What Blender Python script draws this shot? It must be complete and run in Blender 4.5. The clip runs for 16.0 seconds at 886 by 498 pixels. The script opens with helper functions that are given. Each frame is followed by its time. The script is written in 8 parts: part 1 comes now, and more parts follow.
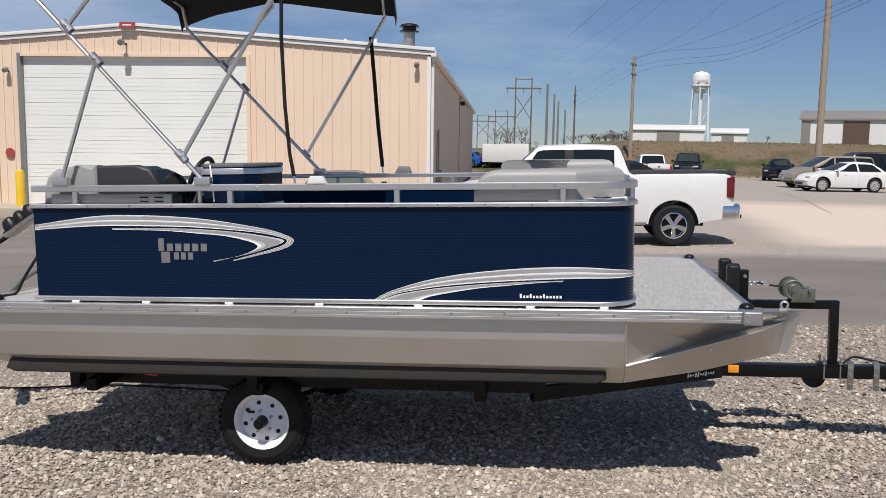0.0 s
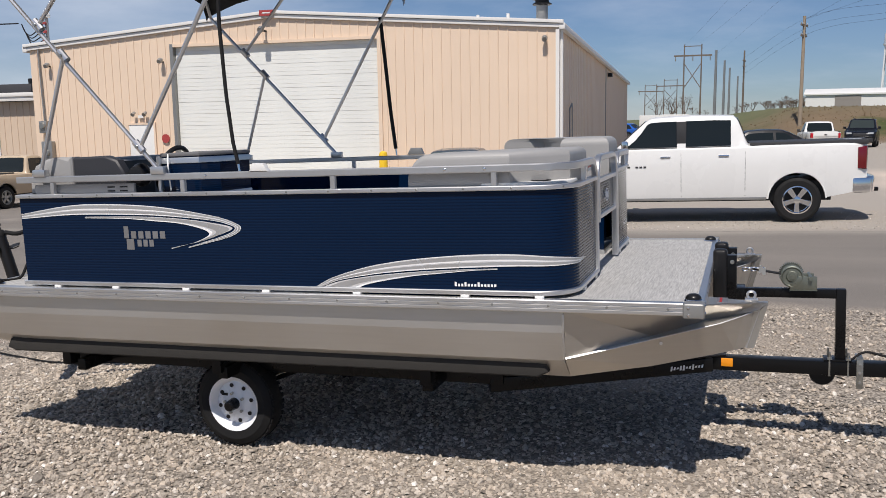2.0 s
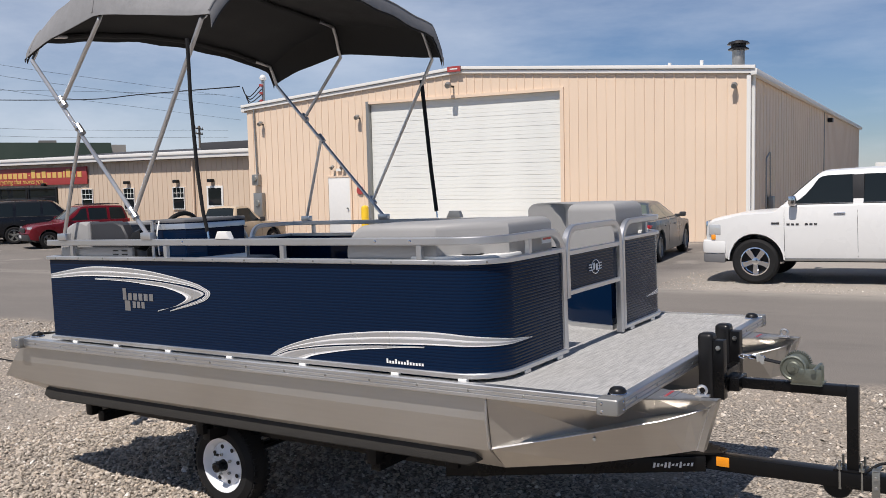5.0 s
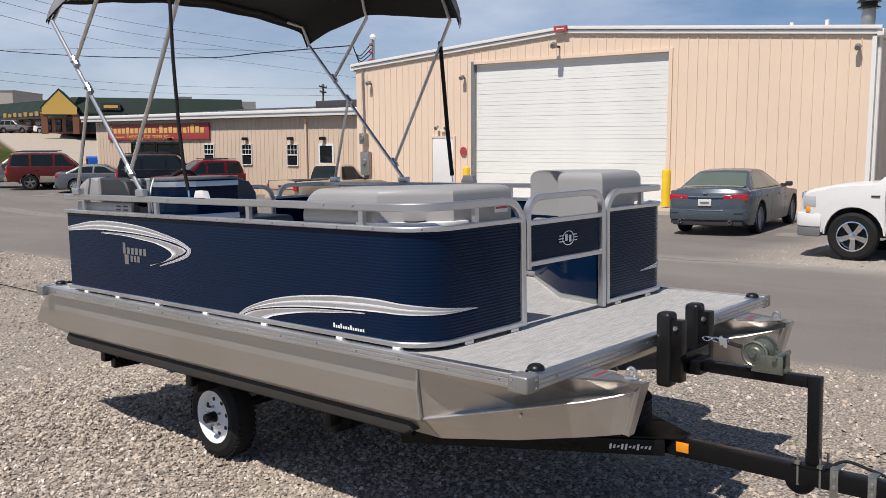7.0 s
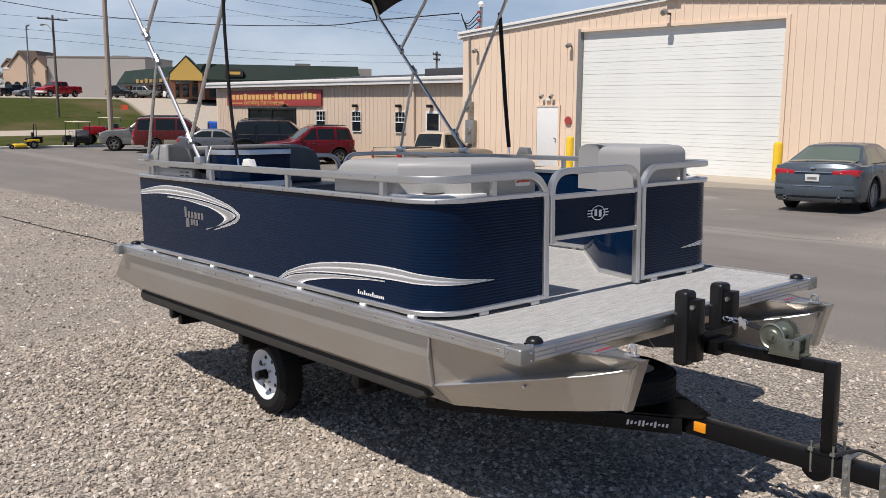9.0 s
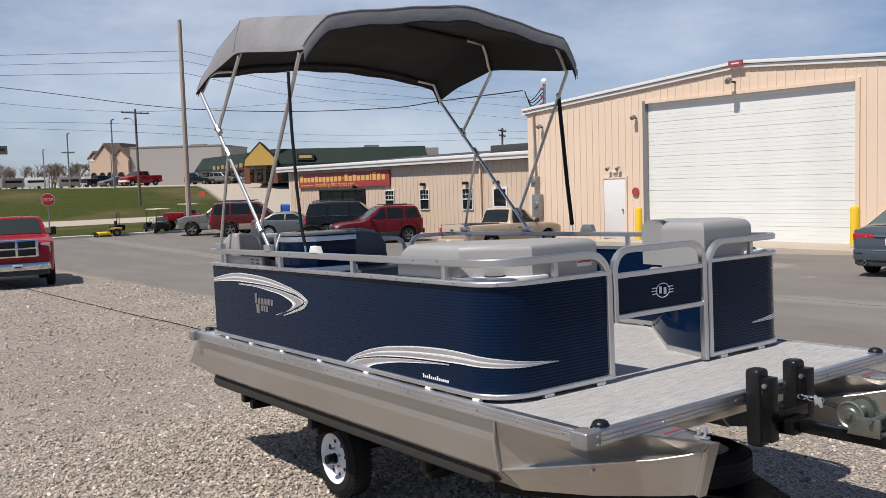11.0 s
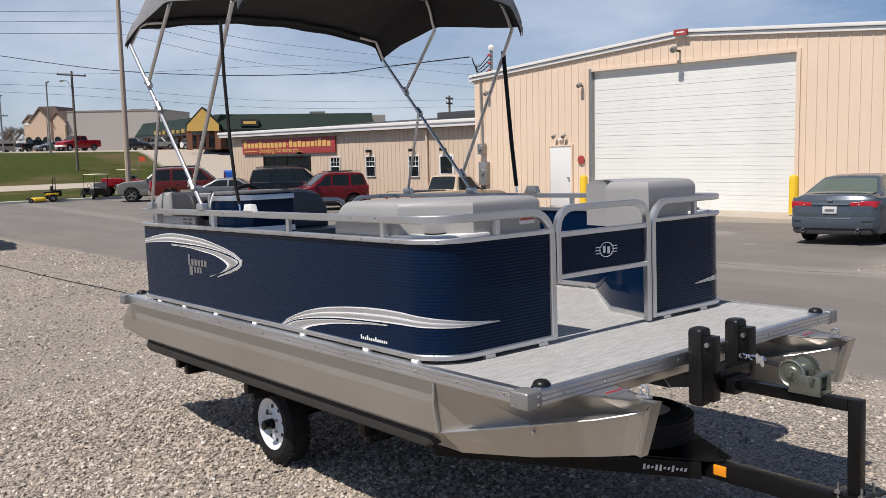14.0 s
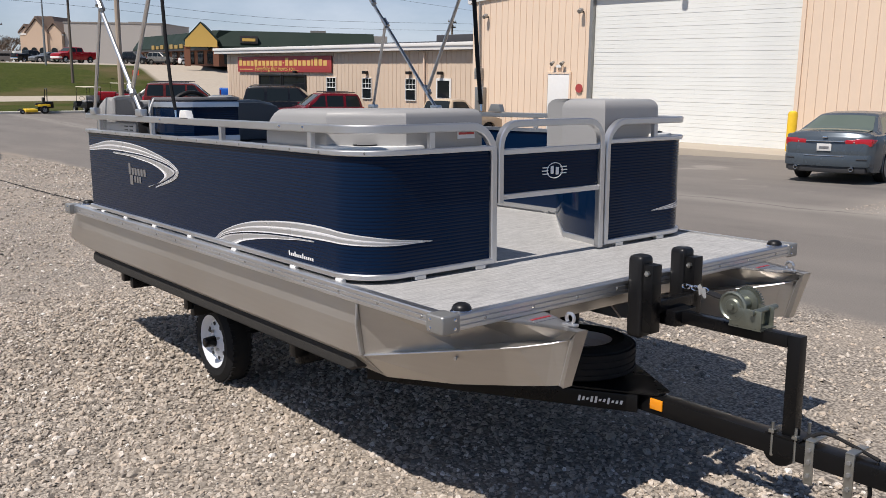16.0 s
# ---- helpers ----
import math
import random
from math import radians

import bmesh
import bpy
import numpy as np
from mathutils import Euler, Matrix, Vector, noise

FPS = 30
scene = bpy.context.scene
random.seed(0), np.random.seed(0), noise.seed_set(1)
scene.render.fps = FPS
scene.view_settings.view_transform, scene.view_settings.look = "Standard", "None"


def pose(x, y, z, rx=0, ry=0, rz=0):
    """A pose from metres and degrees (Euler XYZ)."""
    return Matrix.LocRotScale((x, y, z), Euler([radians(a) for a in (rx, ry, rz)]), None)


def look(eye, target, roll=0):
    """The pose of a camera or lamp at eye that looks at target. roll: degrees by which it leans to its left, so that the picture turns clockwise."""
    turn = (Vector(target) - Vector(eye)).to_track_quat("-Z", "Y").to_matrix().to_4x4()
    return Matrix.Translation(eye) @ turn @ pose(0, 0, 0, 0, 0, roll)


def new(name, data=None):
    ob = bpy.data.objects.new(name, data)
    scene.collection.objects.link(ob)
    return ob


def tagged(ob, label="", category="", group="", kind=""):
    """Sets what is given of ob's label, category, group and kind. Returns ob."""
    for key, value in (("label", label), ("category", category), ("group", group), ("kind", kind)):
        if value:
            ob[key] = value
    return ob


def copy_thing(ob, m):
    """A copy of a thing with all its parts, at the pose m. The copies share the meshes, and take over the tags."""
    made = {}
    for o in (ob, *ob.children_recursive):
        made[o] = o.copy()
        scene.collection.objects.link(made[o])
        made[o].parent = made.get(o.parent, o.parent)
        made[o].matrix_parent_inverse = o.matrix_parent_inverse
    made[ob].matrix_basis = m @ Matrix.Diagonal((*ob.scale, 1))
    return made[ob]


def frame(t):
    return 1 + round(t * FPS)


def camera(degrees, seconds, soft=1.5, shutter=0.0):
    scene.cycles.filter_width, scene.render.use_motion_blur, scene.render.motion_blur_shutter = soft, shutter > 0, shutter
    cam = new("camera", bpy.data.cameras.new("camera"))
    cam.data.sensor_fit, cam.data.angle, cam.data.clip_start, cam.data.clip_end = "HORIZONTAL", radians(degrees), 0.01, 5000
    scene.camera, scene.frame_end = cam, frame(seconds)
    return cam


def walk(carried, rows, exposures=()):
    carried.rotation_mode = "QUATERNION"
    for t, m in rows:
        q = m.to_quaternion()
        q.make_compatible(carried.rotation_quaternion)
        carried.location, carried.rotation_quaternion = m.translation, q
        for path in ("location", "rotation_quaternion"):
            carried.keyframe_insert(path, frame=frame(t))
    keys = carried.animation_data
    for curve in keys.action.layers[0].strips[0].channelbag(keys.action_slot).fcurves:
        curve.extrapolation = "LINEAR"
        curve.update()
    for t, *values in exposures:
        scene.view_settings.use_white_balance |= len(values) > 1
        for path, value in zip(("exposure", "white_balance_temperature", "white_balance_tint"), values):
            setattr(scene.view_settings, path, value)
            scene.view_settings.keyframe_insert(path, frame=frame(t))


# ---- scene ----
cam = camera(53.8, 16.0, soft=0.85)
PATH = [
    (0, (1.259, -5.487, 1.825), (0.984, -3.52, 1.596), 1.1),
    (0.5, (1.578, -5.407, 1.862), (1.222, -3.457, 1.586), 2.3),
    (1, (1.812, -5.192, 1.851), (1.451, -3.248, 1.547), 0.9),
    (1.5, (2.078, -5.101, 1.858), (1.599, -3.182, 1.56), -0.9),
    (2, (2.366, -5.084, 1.871), (1.722, -3.212, 1.584), -0.6),
    (2.5, (2.55, -4.975, 1.876), (1.801, -3.134, 1.65), -0.6),
    (3, (2.692, -4.778, 1.906), (1.829, -2.984, 1.714), -1.1),
    (3.5, (2.86, -4.698, 1.916), (1.843, -2.988, 1.711), -1.0),
    (4, (3.158, -4.625, 1.953), (2.043, -2.978, 1.743), -0.8),
    (4.5, (3.349, -4.496, 1.964), (2.255, -2.832, 1.781), -1.4),
    (4.7, (3.411, -4.41, 1.953), (2.321, -2.741, 1.785), -1.1),
    (6.8, (4.095, -3.788, 1.967), (2.784, -2.302, 1.701), 0.1),
    (7, (4.119, -3.736, 1.968), (2.799, -2.256, 1.711), 0.1),
    (7.5, (4.207, -3.644, 1.981), (2.819, -2.226, 1.727), -0.2),
    (8, (4.391, -3.543, 1.976), (2.932, -2.204, 1.697), 0.4),
    (8.5, (4.484, -3.486, 1.989), (3.018, -2.16, 1.687), 0.7),
    (9, (4.482, -3.485, 1.997), (2.989, -2.196, 1.667), 0.6),
    (9.5, (4.493, -3.485, 2.003), (2.971, -2.232, 1.668), -0.3),
    (10, (4.527, -3.514, 2.029), (2.97, -2.289, 1.756), -1.1),
    (10.2, (4.531, -3.507, 2.036), (2.959, -2.294, 1.796), -1.2),
    (12.3, (4.525, -3.449, 2.041), (2.903, -2.286, 1.909), -1.7),
    (12.5, (4.528, -3.449, 2.035), (2.913, -2.277, 1.893), -1.5),
    (13, (4.541, -3.451, 2.022), (2.965, -2.227, 1.876), -1.2),
    (13.5, (4.524, -3.447, 2.011), (2.973, -2.197, 1.838), -1.3),
    (14, (4.441, -3.362, 1.973), (2.912, -2.095, 1.74), -1.0),
    (14.5, (4.318, -3.194, 1.94), (2.842, -1.871, 1.676), -0.9),
    (15, (4.268, -3.092, 1.898), (2.825, -1.74, 1.598), -0.8),
    (15.5, (4.339, -3.02, 1.889), (2.881, -1.698, 1.531), 0.9),
    (16, (4.455, -2.992, 1.892), (2.947, -1.74, 1.495), 1.0),
]
walk(cam, [(t, look(eye, target, roll)) for t, eye, target, roll in PATH], [(0.0, 0.02), (2.5, 0.0), (4.5, 0.06), (7.0, 0.09), (10.0, 0.10), (12.5, 0.11), (16.0, 0.12)])

# ---- light ----
SUN = Vector((0.04, -0.60, 1.0)).normalized()
world = bpy.data.worlds.new("sky")
scene.world = world
world.use_nodes = True
wt = world.node_tree
sky = wt.nodes.new("ShaderNodeTexSky")
sky.sky_type = "NISHITA"
sky.sun_disc = False
sky.sun_elevation = math.asin(SUN.z)
sky.sun_rotation = math.atan2(SUN.x, SUN.y)
sky.air_density, sky.dust_density, sky.ozone_density = 1.0, 0.0, 1.6
wt.nodes["Background"].inputs["Strength"].default_value = 0.063
# thin high cloud over the clear blue
wtc = wt.nodes.new("ShaderNodeTexCoord")
wmap = wt.nodes.new("ShaderNodeMapping")
wmap.inputs["Scale"].default_value = (1.0, 1.6, 4.5)
wmap.inputs["Rotation"].default_value = (0.1, 0.0, 0.7)
wt.links.new(wtc.outputs["Generated"], wmap.inputs["Vector"])
wn = wt.nodes.new("ShaderNodeTexNoise")
wn.inputs["Scale"].default_value, wn.inputs["Detail"].default_value, wn.inputs["Roughness"].default_value = 1.6, 7, 0.6
wt.links.new(wmap.outputs[0], wn.inputs["Vector"])
wr = wt.nodes.new("ShaderNodeMapRange")
wr.inputs[1].default_value, wr.inputs[2].default_value, wr.inputs[3].default_value, wr.inputs[4].default_value = 0.46, 0.86, 0.0, 0.62
wsep = wt.nodes.new("ShaderNodeSeparateXYZ")
wt.links.new(wtc.outputs["Generated"], wsep.inputs[0])
wadd = wt.nodes.new("ShaderNodeMath")
wadd.operation = "MULTIPLY_ADD"
wadd.inputs[1].default_value = -0.25
wt.links.new(wsep.outputs[0], wadd.inputs[0])
wt.links.new(wn.outputs["Fac"], wadd.inputs[2])
wt.links.new(wadd.outputs[0], wr.inputs[0])
wm = wt.nodes.new("ShaderNodeMix")
wm.data_type = "RGBA"
wm.inputs[7].default_value = (11.5, 12.3, 13.9, 1)
wt.links.new(wr.outputs[0], wm.inputs[0])
wtint = wt.nodes.new("ShaderNodeMix")
wtint.data_type, wtint.blend_type = "RGBA", "MULTIPLY"
wtint.inputs[0].default_value = 1.0
wtint.inputs[7].default_value = (0.82, 0.90, 1.08, 1)
wt.links.new(sky.outputs[0], wtint.inputs[6])
# a bluer band of haze towards the horizon
whaze = wt.nodes.new("ShaderNodeMix")
whaze.data_type, whaze.blend_type = "RGBA", "MULTIPLY"
whaze.inputs[7].default_value = (0.72, 0.82, 1.0, 1)
wlow = wt.nodes.new("ShaderNodeMapRange")
wlow.inputs[1].default_value, wlow.inputs[2].default_value, wlow.inputs[3].default_value, wlow.inputs[4].default_value = 0.0, 0.28, 1.0, 0.0
wsky = wt.nodes.new("ShaderNodeSeparateXYZ")
wt.links.new(wtc.outputs["Generated"], wsky.inputs[0])
wt.links.new(wsky.outputs[2], wlow.inputs[0])
wt.links.new(wlow.outputs[0], whaze.inputs[0])
wt.links.new(wtint.outputs[2], whaze.inputs[6])
wt.links.new(whaze.outputs[2], wm.inputs[6])
wt.links.new(wm.outputs[2], wt.nodes["Background"].inputs["Color"])
sun_data = bpy.data.lights.new("sun", "SUN")
sun_data.energy, sun_data.angle, sun_data.color = 4.85, radians(0.53), (1.0, 0.925, 0.86)
sun = new("sun", sun_data)
sun.matrix_world = look(SUN * 60, (0, 0, 0))


# ---- material helpers ----
def nodes_of(name):
    m = bpy.data.materials.new(name)
    m.use_nodes = True
    nt = m.node_tree
    return m, nt, nt.nodes["Principled BSDF"]


def node(nt, kind, **values):
    n = nt.nodes.new(kind)
    for key, value in values.items():
        n.inputs[key].default_value = value
    return n


def math_node(nt, op, a, b=0.0, clamp=False):
    n = nt.nodes.new("ShaderNodeMath")
    n.operation, n.use_clamp = op, clamp
    for i, v in enumerate((a, b)):
        if isinstance(v, (int, float)):
            n.inputs[i].default_value = v
        else:
            nt.links.new(v, n.inputs[i])
    return n.outputs[0]


def mix_col(nt, fac, a, b, mode="MIX"):
    n = nt.nodes.new("ShaderNodeMix")
    n.data_type, n.blend_type = "RGBA", mode
    for i, v in ((0, fac), (6, a), (7, b)):
        if isinstance(v, (int, float)):
            n.inputs[i].default_value = v
        elif isinstance(v, tuple):
            n.inputs[i].default_value = (*v[:3], 1)
        else:
            nt.links.new(v, n.inputs[i])
    return n.outputs[2]


def noise_tex(nt, vec, scale, detail=4.0, rough=0.55):
    n = nt.nodes.new("ShaderNodeTexNoise")
    n.inputs["Scale"].default_value, n.inputs["Detail"].default_value, n.inputs["Roughness"].default_value = scale, detail, rough
    nt.links.new(vec, n.inputs["Vector"])
    return n.outputs["Fac"]


def span(nt, v, a, b, lo=0.0, hi=1.0):
    n = nt.nodes.new("ShaderNodeMapRange")
    n.inputs[1].default_value, n.inputs[2].default_value, n.inputs[3].default_value, n.inputs[4].default_value = a, b, lo, hi
    nt.links.new(v, n.inputs[0])
    return n.outputs[0]


def stretched(nt, vec, x, y, z):
    n = nt.nodes.new("ShaderNodeMapping")
    n.inputs["Scale"].default_value = (x, y, z)
    nt.links.new(vec, n.inputs["Vector"])
    return n.outputs[0]


def bump_to(nt, bsdf, height, strength, distance=0.01):
    n = node(nt, "ShaderNodeBump", Strength=strength, Distance=distance)
    nt.links.new(height, n.inputs["Height"])
    nt.links.new(n.outputs[0], bsdf.inputs["Normal"])


def surf(name, base, rough=0.5, metal=0.0, var=0.12, scale=3.0, fine=60.0, bump=0.0, coat=0.0, stretch=(1, 1, 1), rnd=0.0, rvar=0.1, spec=0.5):
    """A painted, plastic, metal or cloth surface with stains and grain at two sizes."""
    m, nt, b = nodes_of(name)
    tc = nt.nodes.new("ShaderNodeTexCoord").outputs["Object"]
    big = noise_tex(nt, tc, scale)
    small = noise_tex(nt, stretched(nt, tc, *stretch), fine, 3.0)
    f = math_node(nt, "ADD", math_node(nt, "MULTIPLY", math_node(nt, "SUBTRACT", big, 0.5), 2 * var), math_node(nt, "MULTIPLY", math_node(nt, "SUBTRACT", small, 0.5), var))
    if rnd:
        r = nt.nodes.new("ShaderNodeObjectInfo").outputs["Random"]
        f = math_node(nt, "ADD", f, math_node(nt, "MULTIPLY", math_node(nt, "SUBTRACT", r, 0.5), 2 * rnd))
    val = math_node(nt, "ADD", f, 1.0)
    nt.links.new(mix_col(nt, 1.0, base, val, "MULTIPLY"), b.inputs["Base Color"])
    nt.links.new(span(nt, big, 0.3, 0.7, max(0.02, rough - rvar), min(1, rough + rvar)), b.inputs["Roughness"])
    b.inputs["Metallic"].default_value = metal
    b.inputs["Coat Weight"].default_value = coat
    b.inputs["Coat Roughness"].default_value = 0.06
    b.inputs["Specular IOR Level"].default_value = spec
    if bump:
        bump_to(nt, b, small, bump, 0.004)
    return m


def glass(name, tint, rough=0.03):
    m, nt, b = nodes_of(name)
    b.inputs["Base Color"].default_value = (*tint, 1)
    b.inputs["Roughness"].default_value = rough
    b.inputs["Specular IOR Level"].default_value = 0.32
    b.inputs["Coat Weight"].default_value = 0.06
    return m


NAVY = surf("navy_panel_paint", (0.0020, 0.0105, 0.034), 0.08, 0.0, 0.06, 1.2, 30, rvar=0.03, spec=0.15)
ALU = surf("brushed_aluminium", (0.68, 0.68, 0.68), 0.38, 1.0, 0.09, 2.0, 40, stretch=(0.15, 1, 3), rvar=0.08)
HULL = surf("bare_hull_aluminium", (0.52, 0.497, 0.463), 0.38, 0.86, 0.10, 1.3, 30, stretch=(0.08, 0.3, 2), rvar=0.1)
RAILALU = surf("anodised_rail", (0.6, 0.6, 0.605), 0.34, 0.9, 0.06, 3.0, 60, rvar=0.06)
STEEL = surf("zinc_steel", (0.40, 0.40, 0.375), 0.35, 0.9, 0.12, 9, 90)
CHROME = surf("chrome", (0.75, 0.75, 0.76), 0.1, 1.0, 0.03, 5, 60, rvar=0.04)
BLACKPAINT = surf("black_paint", (0.006, 0.006, 0.0065), 0.3, 0.0, 0.15, 4, 80, spec=0.22)
WINCHZINC = surf("olive_zinc_plating", (0.21, 0.225, 0.19), 0.36, 0.75, 0.16, 14, 110)
CARPET = surf("black_bunk_carpet", (0.040, 0.038, 0.035), 0.95, 0.0, 0.25, 6, 240, bump=0.6, spec=0.2)
RUBBER = surf("black_rubber", (0.012, 0.012, 0.0125), 0.75, 0.0, 0.2, 8, 120, bump=0.25, spec=0.25)
VINYL = surf("grey_marine_vinyl", (0.30, 0.297, 0.292), 0.5, 0.0, 0.05, 3, 160, bump=0.15)
DARKPAD = surf("black_grey_vinyl", (0.032, 0.033, 0.038), 0.5, 0.0, 0.06, 3, 160, bump=0.15, spec=0.35)
# the grey vinyl again, with the stern bench's shade put into its colour
VINYLSHADE = surf("shaded_grey_vinyl", (0.105, 0.106, 0.109), 0.5, 0.0, 0.06, 3, 160, bump=0.15)
CANVAS = surf("grey_canvas", (0.21, 0.211, 0.215), 0.6, 0.0, 0.22, 3.5, 16, bump=0.8, spec=0.3, stretch=(1.6, 0.7, 1))
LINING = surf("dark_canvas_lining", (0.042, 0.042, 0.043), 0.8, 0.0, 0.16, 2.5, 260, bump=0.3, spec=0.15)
WEB = surf("black_webbing", (0.012, 0.012, 0.013), 0.8, 0.0, 0.1, 6, 200, spec=0.3)
WHITEWHEEL = surf("white_wheel_enamel", (0.80, 0.81, 0.83), 0.3, 0.0, 0.04, 6, 90, coat=0.3)
AMBER = surf("amber_reflector", (0.85, 0.30, 0.01), 0.25, 0.0, 0.05, 20, 200, coat=0.5)
SILVERDECAL = surf("silver_decal", (0.84, 0.85, 0.87), 0.3, 0.55, 0.16, 2.6, 5, stretch=(0.4, 1, 14), rvar=0.1)
WHITEDECAL = surf("white_decal", (0.82, 0.82, 0.82), 0.4, 0.0, 0.03, 8, 60)
GREYDECAL = surf("grey_letter_decal", (0.33, 0.33, 0.34), 0.35, 0.75, 0.08, 8, 60)
BANDDECAL = surf("shaded_silver_decal", (0.50, 0.51, 0.52), 0.3, 0.6, 0.12, 2.6, 5, stretch=(0.4, 1, 14))
BLACKPLASTIC = surf("black_plastic", (0.010, 0.010, 0.0108), 0.4, 0.0, 0.1, 8, 90, spec=0.3)
WHITEPLASTIC = surf("white_plastic", (0.72, 0.72, 0.70), 0.45, 0.0, 0.05, 8, 90)
REDPAINT = surf("red_enamel", (0.42, 0.02, 0.018), 0.3, 0.0, 0.06, 5, 60, coat=0.3)
GREYBUMPER = surf("grey_bumper_plastic", (0.14, 0.14, 0.145), 0.55, 0.0, 0.08, 4, 60)
YELLOW = surf("yellow_bollard_paint", (0.78, 0.50, 0.02), 0.5, 0.0, 0.10, 3, 30)


def deck_material():
    m, nt, b = nodes_of("woven_deck_vinyl")
    tc = nt.nodes.new("ShaderNodeTexCoord").outputs["Object"]
    streak = noise_tex(nt, stretched(nt, tc, 60, 4, 1), 2.2, 4, 0.7)
    weave = noise_tex(nt, stretched(nt, tc, 1, 1, 1), 190, 2)
    cross = noise_tex(nt, stretched(nt, tc, 4, 90, 1), 2.6, 3, 0.7)
    big = noise_tex(nt, tc, 1.1)
    c = mix_col(nt, span(nt, streak, 0.36, 0.64), (0.27, 0.269, 0.262), (0.51, 0.507, 0.492))
    c = mix_col(nt, math_node(nt, "MULTIPLY", span(nt, cross, 0.42, 0.66), 0.45), c, (0.27, 0.268, 0.272))
    c = mix_col(nt, math_node(nt, "MULTIPLY", span(nt, weave, 0.4, 0.65), 0.12), c, (0.28, 0.28, 0.285))
    c = mix_col(nt, span(nt, big, 0.45, 0.75, 0.0, 0.18), c, (0.36, 0.35, 0.33))
    nt.links.new(c, b.inputs["Base Color"])
    b.inputs["Roughness"].default_value = 0.62
    bump_to(nt, b, weave, 0.15, 0.002)
    return m


DECK = deck_material()


# ---- mesh helpers ----
def part(name, bm, material, parent, label="", smooth=True):
    """Links a bmesh as one mesh under a thing or a part."""
    me = bpy.data.meshes.new(name)
    bmesh.ops.recalc_face_normals(bm, faces=bm.faces)
    bm.to_mesh(me)
    bm.free()
    me.materials.append(material)
    if smooth:
        me.polygons.foreach_set("use_smooth", [True] * len(me.polygons))
        me.set_sharp_from_angle(angle=radians(32))
    ob = new(name, me)
    if parent is not None:
        ob.parent = parent
    if label:
        ob["label"] = label
    return ob


def thing(name, label, category, m=None, group=""):
    ob = new(name)
    ob.empty_display_size = 0.1
    if m is not None:
        ob.matrix_world = m
    return tagged(ob, label, category, group)


def box(bm, x0, x1, y0, y1, z0, z1, bevel=0.0, seg=2):
    r = bmesh.ops.create_cube(bm, size=1.0)
    vs = r["verts"]
    for v in vs:
        v.co = Vector(((x0 + x1) / 2 + v.co.x * (x1 - x0), (y0 + y1) / 2 + v.co.y * (y1 - y0), (z0 + z1) / 2 + v.co.z * (z1 - z0)))
    if bevel:
        es = list({e for v in vs for e in v.link_edges})
        bmesh.ops.bevel(bm, geom=es, offset=bevel, segments=seg, affect="EDGES", profile=0.6)
    return bm


def boxed(x0, x1, y0, y1, z0, z1, bevel=0.0, seg=2):
    return box(bmesh.new(), x0, x1, y0, y1, z0, z1, bevel, seg)


def prism(bm, pts, axis, a, b, bevel=0.0, seg=2):
    """A flat outline drawn out along an axis from a to b. For axis y the outline is (x, z), for x (y, z), for z (x, y)."""
    def at(p, d):
        return {"x": (d, p[0], p[1]), "y": (p[0], d, p[1]), "z": (p[0], p[1], d)}[axis]
    lo = [bm.verts.new(at(p, a)) for p in pts]
    hi = [bm.verts.new(at(p, b)) for p in pts]
    n = len(pts)
    fs = [bm.faces.new(lo[::-1]), bm.faces.new(hi)]
    for i in range(n):
        fs.append(bm.faces.new((lo[i], lo[(i + 1) % n], hi[(i + 1) % n], hi[i])))
    if bevel:
        es = [e for f in fs[:2] for e in f.edges]
        bmesh.ops.bevel(bm, geom=es, offset=bevel, segments=seg, affect="EDGES", profile=0.6)
    return bm


def smooth_pts(pts, n=6):
    """A Catmull-Rom curve through points."""
    p = [Vector(q) for q in pts]
    p = [p[0] * 2 - p[1]] + p + [p[-1] * 2 - p[-2]]
    out = []
    for i in range(1, len(p) - 2):
        for k in range(n):
            t = k / n
            out.append(0.5 * (2 * p[i] + (p[i + 1] - p[i - 1]) * t + (2 * p[i - 1] - 5 * p[i] + 4 * p[i + 1] - p[i + 2]) * t * t + (3 * p[i] - p[i - 1] - 3 * p[i + 1] + p[i + 2]) * t ** 3))
    out.append(p[-2])
    return out


def fillet(pts, r, n=5):
    """A polyline with its inner corners rounded."""
    p = [Vector(q) for q in pts]
    out = [p[0]]
    for i in range(1, len(p) - 1):
        a, b = (p[i - 1] - p[i]), (p[i + 1] - p[i])
        d = min(r, a.length * 0.49, b.length * 0.49)
        s, e = p[i] + a.normalized() * d, p[i] + b.normalized() * d
        for k in range(n + 1):
            t = k / n
            out.append(s * (1 - t) ** 2 + p[i] * 2 * t * (1 - t) + e * t * t)
    out.append(p[-1])
    return out


